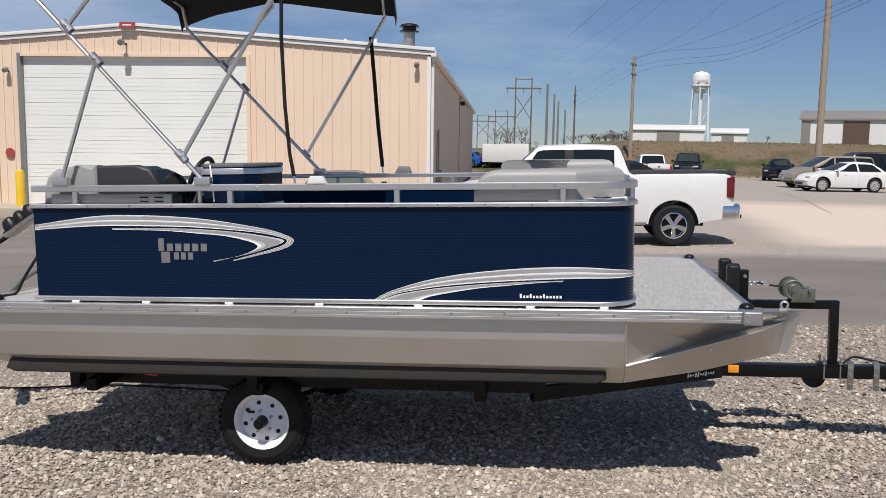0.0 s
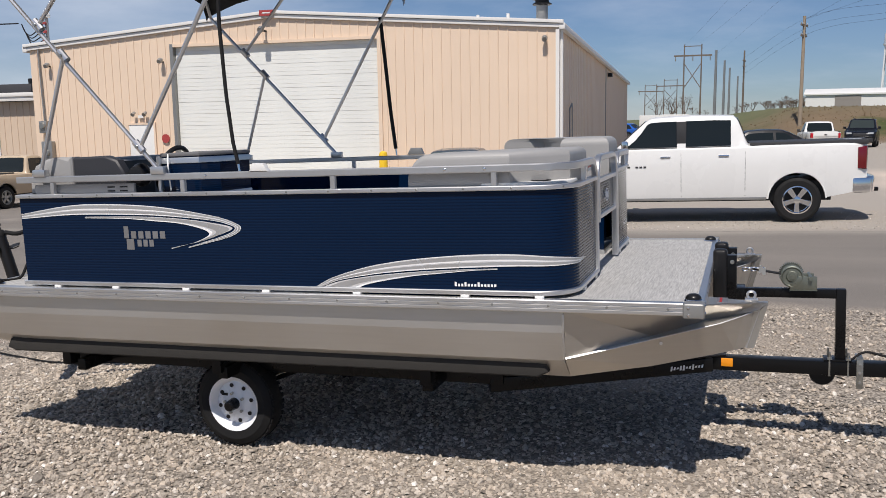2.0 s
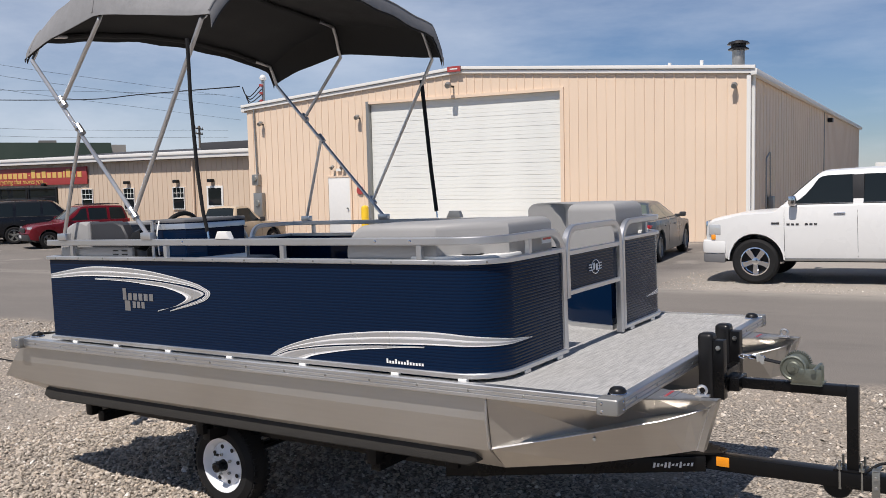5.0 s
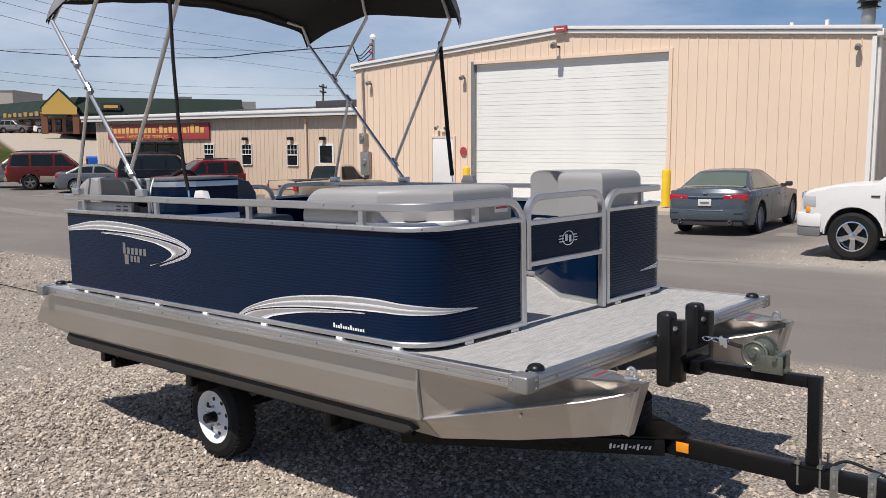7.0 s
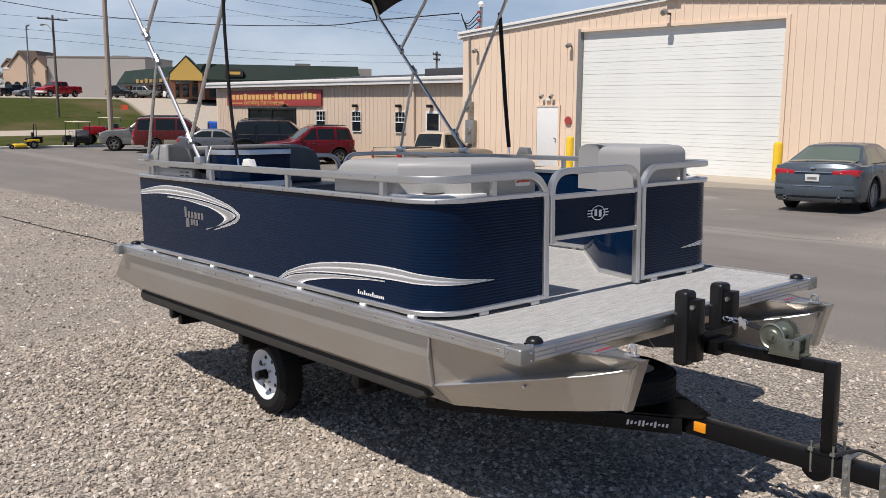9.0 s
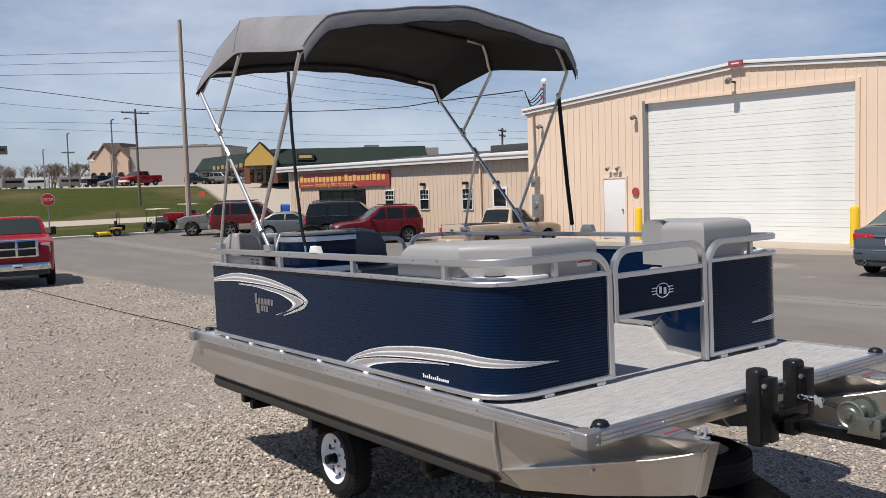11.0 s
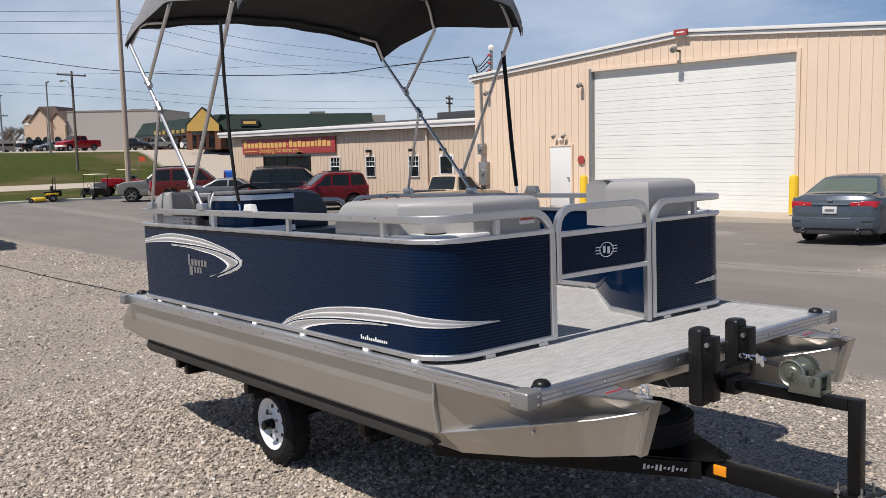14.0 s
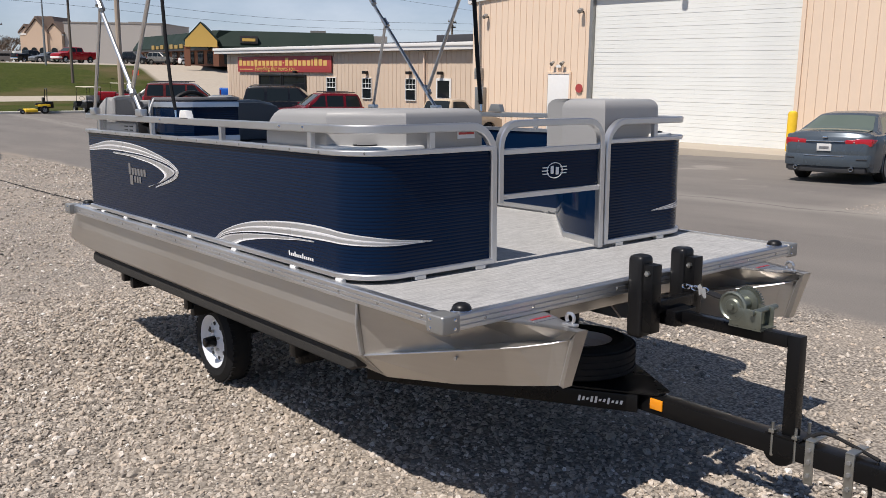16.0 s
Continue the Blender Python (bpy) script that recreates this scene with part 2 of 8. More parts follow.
def tube(bm, pts, r, sides=10, flat=None, caps=True):
    """A round tube along points; flat=(half width, half height) makes it a square one, its height kept upright."""
    pts = [Vector(p) for p in pts]
    rings = []
    prev = None
    for i, p in enumerate(pts):
        d = (pts[min(i + 1, len(pts) - 1)] - pts[max(i - 1, 0)]).normalized()
        up = Vector((0, 0, 1)) if abs(d.z) < 0.95 else Vector((1, 0, 0))
        u = d.cross(up).normalized() if prev is None else (prev - d * prev.dot(d)).normalized()
        prev = u
        w = u.cross(d).normalized()
        ring = []
        if flat:
            a, b = flat
            c = min(a, b) * 0.3
            for sx, sy in ((a - c, b), (a, b - c), (a, -b + c), (a - c, -b), (-a + c, -b), (-a, -b + c), (-a, b - c), (-a + c, b)):
                ring.append(bm.verts.new(p + u * sx + w * sy))
        else:
            rr = r[i] if isinstance(r, (list, tuple)) else r
            for k in range(sides):
                t = 2 * math.pi * k / sides
                ring.append(bm.verts.new(p + u * (rr * math.cos(t)) + w * (rr * math.sin(t))))
        rings.append(ring)
    n = len(rings[0])
    for a, b in zip(rings, rings[1:]):
        for k in range(n):
            bm.faces.new((a[k], a[(k + 1) % n], b[(k + 1) % n], b[k]))
    if caps:
        bm.faces.new(rings[0][::-1])
        bm.faces.new(rings[-1])
    return bm


def tubed(pts, r, sides=10, flat=None):
    return tube(bmesh.new(), pts, r, sides, flat)


def lathe(bm, profile, m, sides=24):
    """A profile of (radius, height) turned round the z axis and moved by m."""
    rings = []
    for r, h in profile:
        if r < 1e-5:
            rings.append([bm.verts.new(m @ Vector((0, 0, h)))])
        else:
            rings.append([bm.verts.new(m @ Vector((r * math.cos(2 * math.pi * k / sides), r * math.sin(2 * math.pi * k / sides), h))) for k in range(sides)])
    for a, b in zip(rings, rings[1:]):
        for k in range(sides):
            k2 = (k + 1) % sides
            if len(a) == 1 and len(b) > 1:
                bm.faces.new((a[0], b[k], b[k2]))
            elif len(b) == 1 and len(a) > 1:
                bm.faces.new((a[k], a[k2], b[0]))
            elif len(a) > 1:
                bm.faces.new((a[k], a[k2], b[k2], b[k]))
    return bm


def lathed(profile, m=Matrix(), sides=24):
    return lathe(bmesh.new(), profile, m, sides)


def grid_faces(bm, rows, close_u=False):
    """Faces between rows of points."""
    vs = [[bm.verts.new(p) for p in row] for row in rows]
    for a, b in zip(vs, vs[1:]):
        n = len(a)
        for k in range(n if close_u else n - 1):
            bm.faces.new((a[k], a[(k + 1) % n], b[(k + 1) % n], b[k]))
    return vs


AXIS_Y = pose(0, 0, 0, 90)


def ease(v, a, b):
    t = max(0.0, min(1.0, (v - a) / (b - a)))
    return t * t * (3 - 2 * t)


def ground_z(x, y):
    z = -0.02 + 0.03 * max(-27.0, min(4.5, x))
    z += 3.05 * ease(-x - 0.12 * y, 70, 104)
    z += (2.75 if x > 6 else 2.75 - 0.5 * ease(-x, -6, 4)) * ease(y, 62, 76 + 30 * ease(-x, -8, 2)) * ease(x, -70, -30)
    return z

# ---- ground ----
def ground_material():
    m, nt, b = nodes_of("yard_ground")
    pos = nt.nodes.new("ShaderNodeNewGeometry").outputs["Position"]
    sep = nt.nodes.new("ShaderNodeSeparateXYZ")
    nt.links.new(pos, sep.inputs[0])
    x, y = sep.outputs[0], sep.outputs[1]
    wob = math_node(nt, "SUBTRACT", noise_tex(nt, pos, 0.9, 5), 0.5)
    wob2 = math_node(nt, "SUBTRACT", noise_tex(nt, pos, 0.16, 4), 0.5)
    y1 = math_node(nt, "ADD", y, math_node(nt, "MULTIPLY", wob, 0.7))
    x1 = math_node(nt, "ADD", x, math_node(nt, "MULTIPLY", wob2, 3.0))
    y2 = math_node(nt, "ADD", y, math_node(nt, "MULTIPLY", wob2, 5.0))
    # crushed stone between the loose stones, the shade in its gaps painted dark
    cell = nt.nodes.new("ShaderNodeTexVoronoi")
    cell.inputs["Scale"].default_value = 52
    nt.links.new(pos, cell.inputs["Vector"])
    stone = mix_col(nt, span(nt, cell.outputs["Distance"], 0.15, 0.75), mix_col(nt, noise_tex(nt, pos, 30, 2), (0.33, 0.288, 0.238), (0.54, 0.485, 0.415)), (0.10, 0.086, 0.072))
    stone = mix_col(nt, span(nt, noise_tex(nt, pos, 0.7, 5), 0.42, 0.66, 0.0, 0.6), stone, (0.31, 0.262, 0.21))
    # worn asphalt
    grain = noise_tex(nt, pos, 120, 2)
    tar = mix_col(nt, span(nt, grain, 0.35, 0.7), (0.132, 0.119, 0.106), (0.185, 0.168, 0.151))
    tar = mix_col(nt, span(nt, noise_tex(nt, stretched(nt, pos, 0.3, 1, 1), 0.8, 6), 0.40, 0.72), tar, (0.192, 0.174, 0.154))
    tar = mix_col(nt, span(nt, noise_tex(nt, stretched(nt, pos, 0.5, 1.4, 1), 0.35, 6, 0.7), 0.54, 0.72, 0.0, 0.65), tar, (0.10, 0.09, 0.082))
    # packed lot and pale limestone strip
    lot = mix_col(nt, noise_tex(nt, pos, 60, 3), (0.24, 0.215, 0.185), (0.40, 0.365, 0.32))
    pale = mix_col(nt, noise_tex(nt, pos, 40, 3), (0.50, 0.41, 0.34), (0.63, 0.54, 0.46))
    grass = mix_col(nt, noise_tex(nt, pos, 0.5, 6, 0.7), (0.032, 0.050, 0.008), (0.078, 0.084, 0.020))
    grass = mix_col(nt, span(nt, noise_tex(nt, pos, 2.6, 5, 0.75), 0.42, 0.66, 0.0, 0.8), grass, (0.024, 0.034, 0.007))
    grass = mix_col(nt, span(nt, noise_tex(nt, pos, 0.11, 5), 0.5, 0.68), grass, (0.105, 0.084, 0.040))
    brown = mix_col(nt, noise_tex(nt, stretched(nt, pos, 1, 1, 0.4), 0.9, 6, 0.75), (0.085, 0.06, 0.036), (0.20, 0.145, 0.085))
    concrete = mix_col(nt, noise_tex(nt, pos, 2.2, 5), (0.36, 0.31, 0.25), (0.46, 0.41, 0.34))
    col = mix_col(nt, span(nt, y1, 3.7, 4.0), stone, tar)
    in_lot = math_node(nt, "MULTIPLY", span(nt, y1, 9.7, 10.4), span(nt, x1, -2.6, -0.6))
    seam = math_node(nt, "MULTIPLY", span(nt, y1, 9.35, 9.75), span(nt, y1, 10.5, 10.1))
    col = mix_col(nt, math_node(nt, "MULTIPLY", seam, 0.5), col, (0.27, 0.25, 0.22))
    crack = math_node(nt, "ABSOLUTE", math_node(nt, "SUBTRACT", y1, 9.95))
    col = mix_col(nt, span(nt, crack, 0.0, 0.035, 0.8, 0.0), col, (0.05, 0.045, 0.04))
    blot = math_node(nt, "MULTIPLY", span(nt, noise_tex(nt, pos, 0.55, 4), 0.60, 0.66), span(nt, y, 11.0, 13.0))
    col = mix_col(nt, math_node(nt, "MULTIPLY", blot, 0.45), col, (0.33, 0.30, 0.265))
    col = mix_col(nt, in_lot, col, lot)
    strip = math_node(nt, "MULTIPLY", span(nt, math_node(nt, "ADD", y2, math_node(nt, "MULTIPLY", x1, -0.3)), 9.4, 10.4), math_node(nt, "MULTIPLY", span(nt, x1, 5.2, 6.8), span(nt, y2, 29, 25)))
    col = mix_col(nt, strip, col, pale)
    # grass at the left beyond the kerb, cut by a lane and a drive; the upper car park
    lx = math_node(nt, "ADD", x, math_node(nt, "MULTIPLY", y, 0.1))
    lawn = span(nt, math_node(nt, "ADD", lx, math_node(nt, "MULTIPLY", wob, 0.3)), -48.4, -48.7)
    lane = math_node(nt, "MULTIPLY", span(nt, lx, -66.0, -66.4), span(nt, lx, -74.6, -74.2))
    dy = math_node(nt, "ADD", y, math_node(nt, "MULTIPLY", x, 0.22))
    drive = math_node(nt, "MULTIPLY", span(nt, dy, 14.3, 15.1), span(nt, dy, 34, 32))
    drive = math_node(nt, "MULTIPLY", drive, span(nt, x, -52, -55))
    upper = math_node(nt, "MULTIPLY", span(nt, x, -104, -106), span(nt, y2, 21, 24))
    col = mix_col(nt, lawn, col, grass)
    nt.links.new(span(nt, lawn, 0.0, 1.0, 0.5, 0.06), b.inputs["Specular IOR Level"])
    paved = math_node(nt, "MAXIMUM", math_node(nt, "MAXIMUM", lane, drive), upper)
    col = mix_col(nt, paved, col, concrete)
    bank = math_node(nt, "MULTIPLY", span(nt, y2, 61, 64), span(nt, x, -40, -20))
    far = math_node(nt, "MULTIPLY", span(nt, y, 71, 84), span(nt, x, -40, -20))
    col = mix_col(nt, bank, col, mix_col(nt, span(nt, noise_tex(nt, pos, 0.13, 4), 0.5, 0.6), brown, grass))
    col = mix_col(nt, far, col, mix_col(nt, noise_tex(nt, pos, 0.2, 5), (0.06, 0.085, 0.03), (0.13, 0.125, 0.06)))
    nt.links.new(col, b.inputs["Base Color"])
    b.inputs["Roughness"].default_value = 0.9
    b.inputs["Specular IOR Level"].default_value = 0.25
    h = math_node(nt, "ADD", math_node(nt, "MULTIPLY", cell.outputs["Distance"], -0.6), math_node(nt, "MULTIPLY", grain, 0.35))
    bump_to(nt, b, h, 0.5, 0.012)
    return m


def axis_lines(fine0, fine1, step, far):
    v = list(np.arange(fine0, fine1 + 0.001, step))
    d, p, q = step, fine0, fine1
    while q < far:
        d *= 1.22
        p, q = p - d, q + d
        v = [p] + v + [q]
    return v


def build_ground():
    bm = bmesh.new()
    xs, ys = axis_lines(-66, 30, 1.5, 2600), axis_lines(-16, 90, 1.5, 2600)
    grid_faces(bm, [[(x, y, ground_z(x, y) + 0.012 * noise.noise((x * 0.4, y * 0.4, 0))) for x in xs] for y in ys])
    ob = part("ground", bm, ground_material(), None)
    tagged(ob, "yard ground of gravel, worn asphalt, pale stone strip and grass banks", "ground", kind="structure")


build_ground()


def gravel_material():
    m, nt, b = nodes_of("crushed_limestone")
    geo = nt.nodes.new("ShaderNodeNewGeometry")
    r = geo.outputs["Random Per Island"]
    ramp = nt.nodes.new("ShaderNodeValToRGB")
    nt.links.new(r, ramp.inputs[0])
    e = ramp.color_ramp.elements
    e[0].color, e[1].color = (0.17, 0.150, 0.128, 1), (0.80, 0.76, 0.70, 1)
    for p, c in ((0.2, (0.31, 0.273, 0.230)), (0.5, (0.43, 0.378, 0.318)), (0.75, (0.50, 0.42, 0.338)), (0.95, (0.57, 0.515, 0.45))):
        s = e.new(p)
        s.color = (*c, 1)
    n = noise_tex(nt, geo.outputs["Position"], 90, 4)
    nt.links.new(mix_col(nt, 1.0, ramp.outputs[0], span(nt, n, 0.3, 0.7, 0.78, 1.15), "MULTIPLY"), b.inputs["Base Color"])
    b.inputs["Roughness"].default_value = 0.85
    b.inputs["Specular IOR Level"].default_value = 0.3
    return m


GRAVEL = gravel_material()


def scatter_stones(name, areas, seed):
    """Loose angular stones over rectangles (x0, x1, y0, y1, count, smallest, largest)."""
    rng = np.random.default_rng(seed)
    ring = lambda rad, z, turn: [(rad * math.cos(1.2566 * k + turn), rad * math.sin(1.2566 * k + turn), z) for k in range(5)]
    base = np.array(ring(1.0, -0.25, 0.0) + ring(0.68, 0.85, 0.628))
    faces = np.array([(k, (k + 1) % 5, 5 + k) for k in range(5)] + [((k + 1) % 5, 5 + (k + 1) % 5, 5 + k) for k in range(5)] + [(5, 6, 7), (5, 7, 8), (5, 8, 9)])
    verts, tris, off = [], [], 0
    for x0, x1, y0, y1, count, lo, hi in areas:
        px, py = rng.uniform(x0, x1, count), rng.uniform(y0, y1, count)
        size = lo + (hi - lo) * rng.uniform(0, 1, count) ** 2.6
        shape = np.stack([rng.uniform(0.75, 1.35, count), rng.uniform(0.6, 1.0, count), rng.uniform(0.4, 0.75, count)], 1)
        turn, tip = rng.uniform(0, 6.283, count), rng.uniform(-0.7, 0.7, count)
        v = base[None] * (1 + rng.uniform(-0.34, 0.34, (count, len(base), 3))) * shape[:, None] * size[:, None, None]
        cx, sx = np.cos(tip)[:, None], np.sin(tip)[:, None]
        v = np.stack([v[..., 0] * cx + v[..., 2] * sx, v[..., 1], -v[..., 0] * sx + v[..., 2] * cx], -1)
        ca, sa = np.cos(turn)[:, None], np.sin(turn)[:, None]
        v = np.stack([v[..., 0] * ca - v[..., 1] * sa, v[..., 0] * sa + v[..., 1] * ca, v[..., 2]], -1)
        patch = np.sin(1.7 * px + 2.1 * np.sin(0.9 * py)) + np.sin(2.3 * py + 1.3 * np.sin(1.1 * px + 1)) + 0.6 * np.sin(5.1 * px - 3.7 * py)
        size = size * np.where(patch + rng.normal(0, 0.7, count) < -0.4, 0.62, 1.0)
        gz = -0.02 + 0.03 * np.clip(px, -27, 4.5)
        v += np.stack([px, py, gz + size * 0.18], 1)[:, None]
        verts.append(v.reshape(-1, 3))
        tris.append((faces[None] + (np.arange(count) * len(base))[:, None, None]).reshape(-1, 3) + off)
        off += count * len(base)
    me = bpy.data.meshes.new(name)
    me.from_pydata(np.concatenate(verts).tolist(), [], np.concatenate(tris).tolist())
    me.materials.append(GRAVEL)
    ob = new(name, me)
    return tagged(ob, "loose crushed limestone gravel in beige and grey", "gravel", kind="stuff")

# ---- steel buildings ----
TAN = surf("tan_ribbed_steel", (0.74, 0.585, 0.445), 0.5, 0.0, 0.05, 0.5, 9, stretch=(3, 3, 0.2), rvar=0.08)
ANNEXTAN = surf("darker_tan_steel", (0.60, 0.475, 0.36), 0.55, 0.0, 0.08, 0.4, 9, stretch=(3, 3, 0.2))
WHITEROOF = surf("white_roof_trim", (0.74, 0.73, 0.70), 0.45, 0.0, 0.06, 1.5, 20)
DOORWHITE = surf("white_overhead_door", (0.74, 0.75, 0.715), 0.45, 0.0, 0.09, 0.5, 9, stretch=(0.2, 1, 6))
CONCRETE = surf("concrete", (0.40, 0.35, 0.28), 0.85, 0.0, 0.14, 1.2, 25, bump=0.2)
DARKGLASS = glass("dark_window_glass", (0.012, 0.015, 0.018))
GREYMETAL = surf("galvanised_grey", (0.32, 0.32, 0.31), 0.45, 0.7, 0.12, 4, 40)
GREENROOF = surf("dark_green_metal_roof", (0.016, 0.029, 0.023), 0.7, 0.0, 0.1, 0.3, 4, spec=0.2)
DARKROOF = surf("dark_flat_roof", (0.05, 0.05, 0.055), 0.7, 0.0, 0.15, 0.6, 8)
SIGNRED = surf("red_sign_board", (0.36, 0.052, 0.05), 0.5, 0.0, 0.06, 1, 12)
SIGNYELLOW = surf("yellow_sign_paint", (0.62, 0.40, 0.12), 0.5, 0.0, 0.03, 2, 20)

WALL_Y, B_L, B_R, B_M = 21.3, -21.3, -2.78, -12.05
SITE = pose(-2.68, 21.3, 0, 0, -0.4, 4.4) @ pose(2.48, -21.3, 0.08)


def rib_profile(a, b, pitch, depth):
    """Points (along, out) of a ribbed sheet."""
    pts, n = [], max(1, round((b - a) / pitch))
    w = (b - a) / n
    for i in range(n):
        s = a + i * w
        pts += [(s, 0), (s + w * 0.86, 0), (s + w * 0.89, depth), (s + w * 0.97, depth)]
    pts.append((b, 0))
    return pts


def eave_z(x):
    return 4.59 + 0.70 * (1 - abs(x - B_M) / 9.3) if B_L <= x <= B_R else 4.59


def ribbed_wall(name, a, b, low, high, pitch, depth, place, parent=None, top=None, mat=None):
    """A ribbed wall sheet with thickness; place(s, out, z) gives the point, top(s) a sloping upper edge."""
    bm = bmesh.new()
    pts = rib_profile(a, b, pitch, depth)
    front = [[place(s, o, low) for s, o in pts], [place(s, o, top(s) if top else high) for s, o in pts]]
    grid_faces(bm, front)
    back = [[place(s, -0.12, low) for s in (a, b)], [place(s, -0.12, high) for s in (a, b)]]
    grid_faces(bm, back)
    return part(name, bm, mat or TAN, parent, smooth=False)


def main_building():
    b = thing("metal_building", "tan ribbed steel workshop with white overhead door", "building", SITE)
    f = lambda s, o, z: (s, WALL_Y - o, z)
    gz = -0.9
    dl, dr, dt = -15.64, -8.45, 4.46
    ribbed_wall("front_wall_left", B_L, dl, gz, 4.6, 0.305, 0.022, f, b, eave_z)
    ribbed_wall("front_wall_right", dr, B_R, gz, 4.6, 0.305, 0.022, f, b, eave_z)
    ribbed_wall("front_wall_over_door", dl, dr, dt, 5.2, 0.305, 0.022, f, b, eave_z)
    side = lambda s, o, z: (B_R + o, s, z)
    back = 64.0
    ribbed_wall("side_wall", WALL_Y, back, gz, 4.58, 0.61, 0.02, side, b)
    ribbed_wall("side_wall", WALL_Y, back, gz, 4.58, 0.61, 0.02, lambda s, o, z: (B_L - o, s, z), b)
    part("back_wall", boxed(B_L, B_R, back - 0.1, back, gz, 4.68), TAN, b)
    bm = bmesh.new()
    prism(bm, [(B_L - 0.15, 4.58), (B_M, 5.29), (B_R + 0.15, 4.58), (B_R + 0.15, 4.70), (B_M, 5.42), (B_L - 0.15, 4.70)], "y", WALL_Y - 0.02, back)
    part("roof", bm, WHITEROOF, b)
    # rake trim along both slopes of the gable, and the eaves gutter
    for x0, x1 in ((B_L - 0.18, B_M), (B_M, B_R + 0.18)):
        for dz, out, h in ((0.0, 0.09, 0.11), (0.13, 0.14, 0.10)):
            bm = bmesh.new()
            z0 = 4.54 if x0 < -13 else 5.26
            z1 = 5.26 if x0 < -13 else 4.54
            prism(bm, [(x0, z0 + dz), (x1, z1 + dz), (x1, z1 + dz + h), (x0, z0 + dz + h)], "y", WALL_Y - out, WALL_Y - 0.03, 0.01)
            part("rake_trim", bm, WHITEROOF, b)
    part("gutter", boxed(B_R + 0.05, B_R + 0.22, WALL_Y - 0.1, back, 4.50, 4.68, 0.02), WHITEROOF, b)
    part("gutter", boxed(B_L - 0.22, B_L - 0.05, WALL_Y - 0.1, back, 4.50, 4.68, 0.02), WHITEROOF, b)
    part("corner_trim", boxed(B_R - 0.06, B_R + 0.05, WALL_Y - 0.055, WALL_Y + 0.1, gz, 4.52), WHITEROOF, b)
    part("downpipe", tubed([(B_R + 0.1, WALL_Y + 0.12, 4.50), (B_R + 0.1, WALL_Y + 0.12, -0.1)], 0.05, 8), WHITEROOF, b)
    part("panel_joint", boxed(B_R + 0.012, B_R + 0.05, 40.9, 41.0, gz, 4.50), GREYMETAL, b)
    # door surround and the curtain of slats, set back in the opening
    for x0, x1, z0, z1 in ((dl - 0.12, dl, -0.5, dt + 0.1), (dr, dr + 0.12, -0.4, dt + 0.1)):
        part("door_jamb", boxed(x0, x1, WALL_Y - 0.06, WALL_Y + 0.34, z0, z1), GREYMETAL if x0 < -12 else TAN, b)
    part("door_head", boxed(dl, dr, WALL_Y - 0.06, WALL_Y + 0.34, dt, dt + 0.1), TAN, b)
    door = part("overhead_door", boxed(dl, dr, WALL_Y + 0.118, WALL_Y + 0.15, -0.6, dt), DOORWHITE, b, "white slatted overhead door, closed")
    n = 36
    h = (dt + 0.22) / n
    bm = bmesh.new()
    box(bm, dl + 0.02, dr - 0.02, WALL_Y + 0.093, WALL_Y + 0.116, 0.0015, h - 0.0015, 0.003, 1)
    first = part("slat", bm, DOORWHITE, door)
    first.location.z = -0.22
    for i in range(1, n):
        o = first.copy()
        scene.collection.objects.link(o)
        o.location = (0, 0.006 * (i % 3 == 0), -0.22 + i * h)
    # service door with its frame, handle and closer lamp
    man = part("service_door", boxed(-17.5, -16.54, WALL_Y - 0.05, WALL_Y - 0.01, -0.22, 1.92, 0.01), WHITEPLASTIC, b, "plain white steel service door")
    part("handle", lathed([(0, 0.07), (0.035, 0.07), (0.03, 0.03), (0.02, 0)], pose(-16.64, WALL_Y - 0.05, 0.80, 90), 12), STEEL, man)
    for x0, x1, z0, z1 in ((-17.57, -17.5, -0.22, 1.99), (-16.54, -16.47, -0.22, 1.99), (-17.5, -16.54, 1.92, 1.99)):
        part("door_frame", boxed(x0, x1, WALL_Y - 0.07, WALL_Y, z0, z1), TAN, man)
    for x, z, s in ((-12.24, 4.90, 1.0), (-16.06, 4.06, 0.8), (-3.15, 4.27, 0.8), (-20.5, 4.05, 0.8)):
        lamp = part("wall_lamp", boxed(x - 0.03, x + 0.03, WALL_Y - (0.32 if s == 1.0 else 0.13), WALL_Y - 0.02, z - 0.09, z - 0.03), BLACKPLASTIC, b)
        part("lamp_head", lathed([(0, 0.12), (0.09 * s, 0.12), (0.11 * s, 0.0), (0.05 * s, -0.1), (0, -0.1)], pose(x, WALL_Y - (0.36 if s == 1.0 else 0.17), z - 0.02, 115), 12), GREYMETAL, lamp)
    twin = part("twin_lamp", boxed(-17.1, -16.9, WALL_Y - 0.09, WALL_Y - 0.03, 2.14, 2.24), WHITEPLASTIC, b)
    for dx in (-0.22, 0.22):
        part("lamp_head", lathed([(0, 0.1), (0.07, 0.1), (0.05, -0.06), (0, -0.06)], pose(-17.0 + dx, WALL_Y - 0.15, 2.30, 120), 10), GREYMETAL, twin)
    part("no_entry_disc", lathed([(0, 0.0), (0.15, 0.0), (0.15, 0.02), (0, 0.02)], pose(-16.1, WALL_Y - 0.045, 1.44, 90), 20), SIGNRED, b)
    part("gable_sign", boxed(-12.36, -11.88, WALL_Y - 0.2, WALL_Y - 0.15, 5.31, 5.49), SIGNRED, b)
    part("gable_sign_bar", boxed(-12.26, -11.98, WALL_Y - 0.206, WALL_Y - 0.2, 5.38, 5.42), WHITEPLASTIC, b)
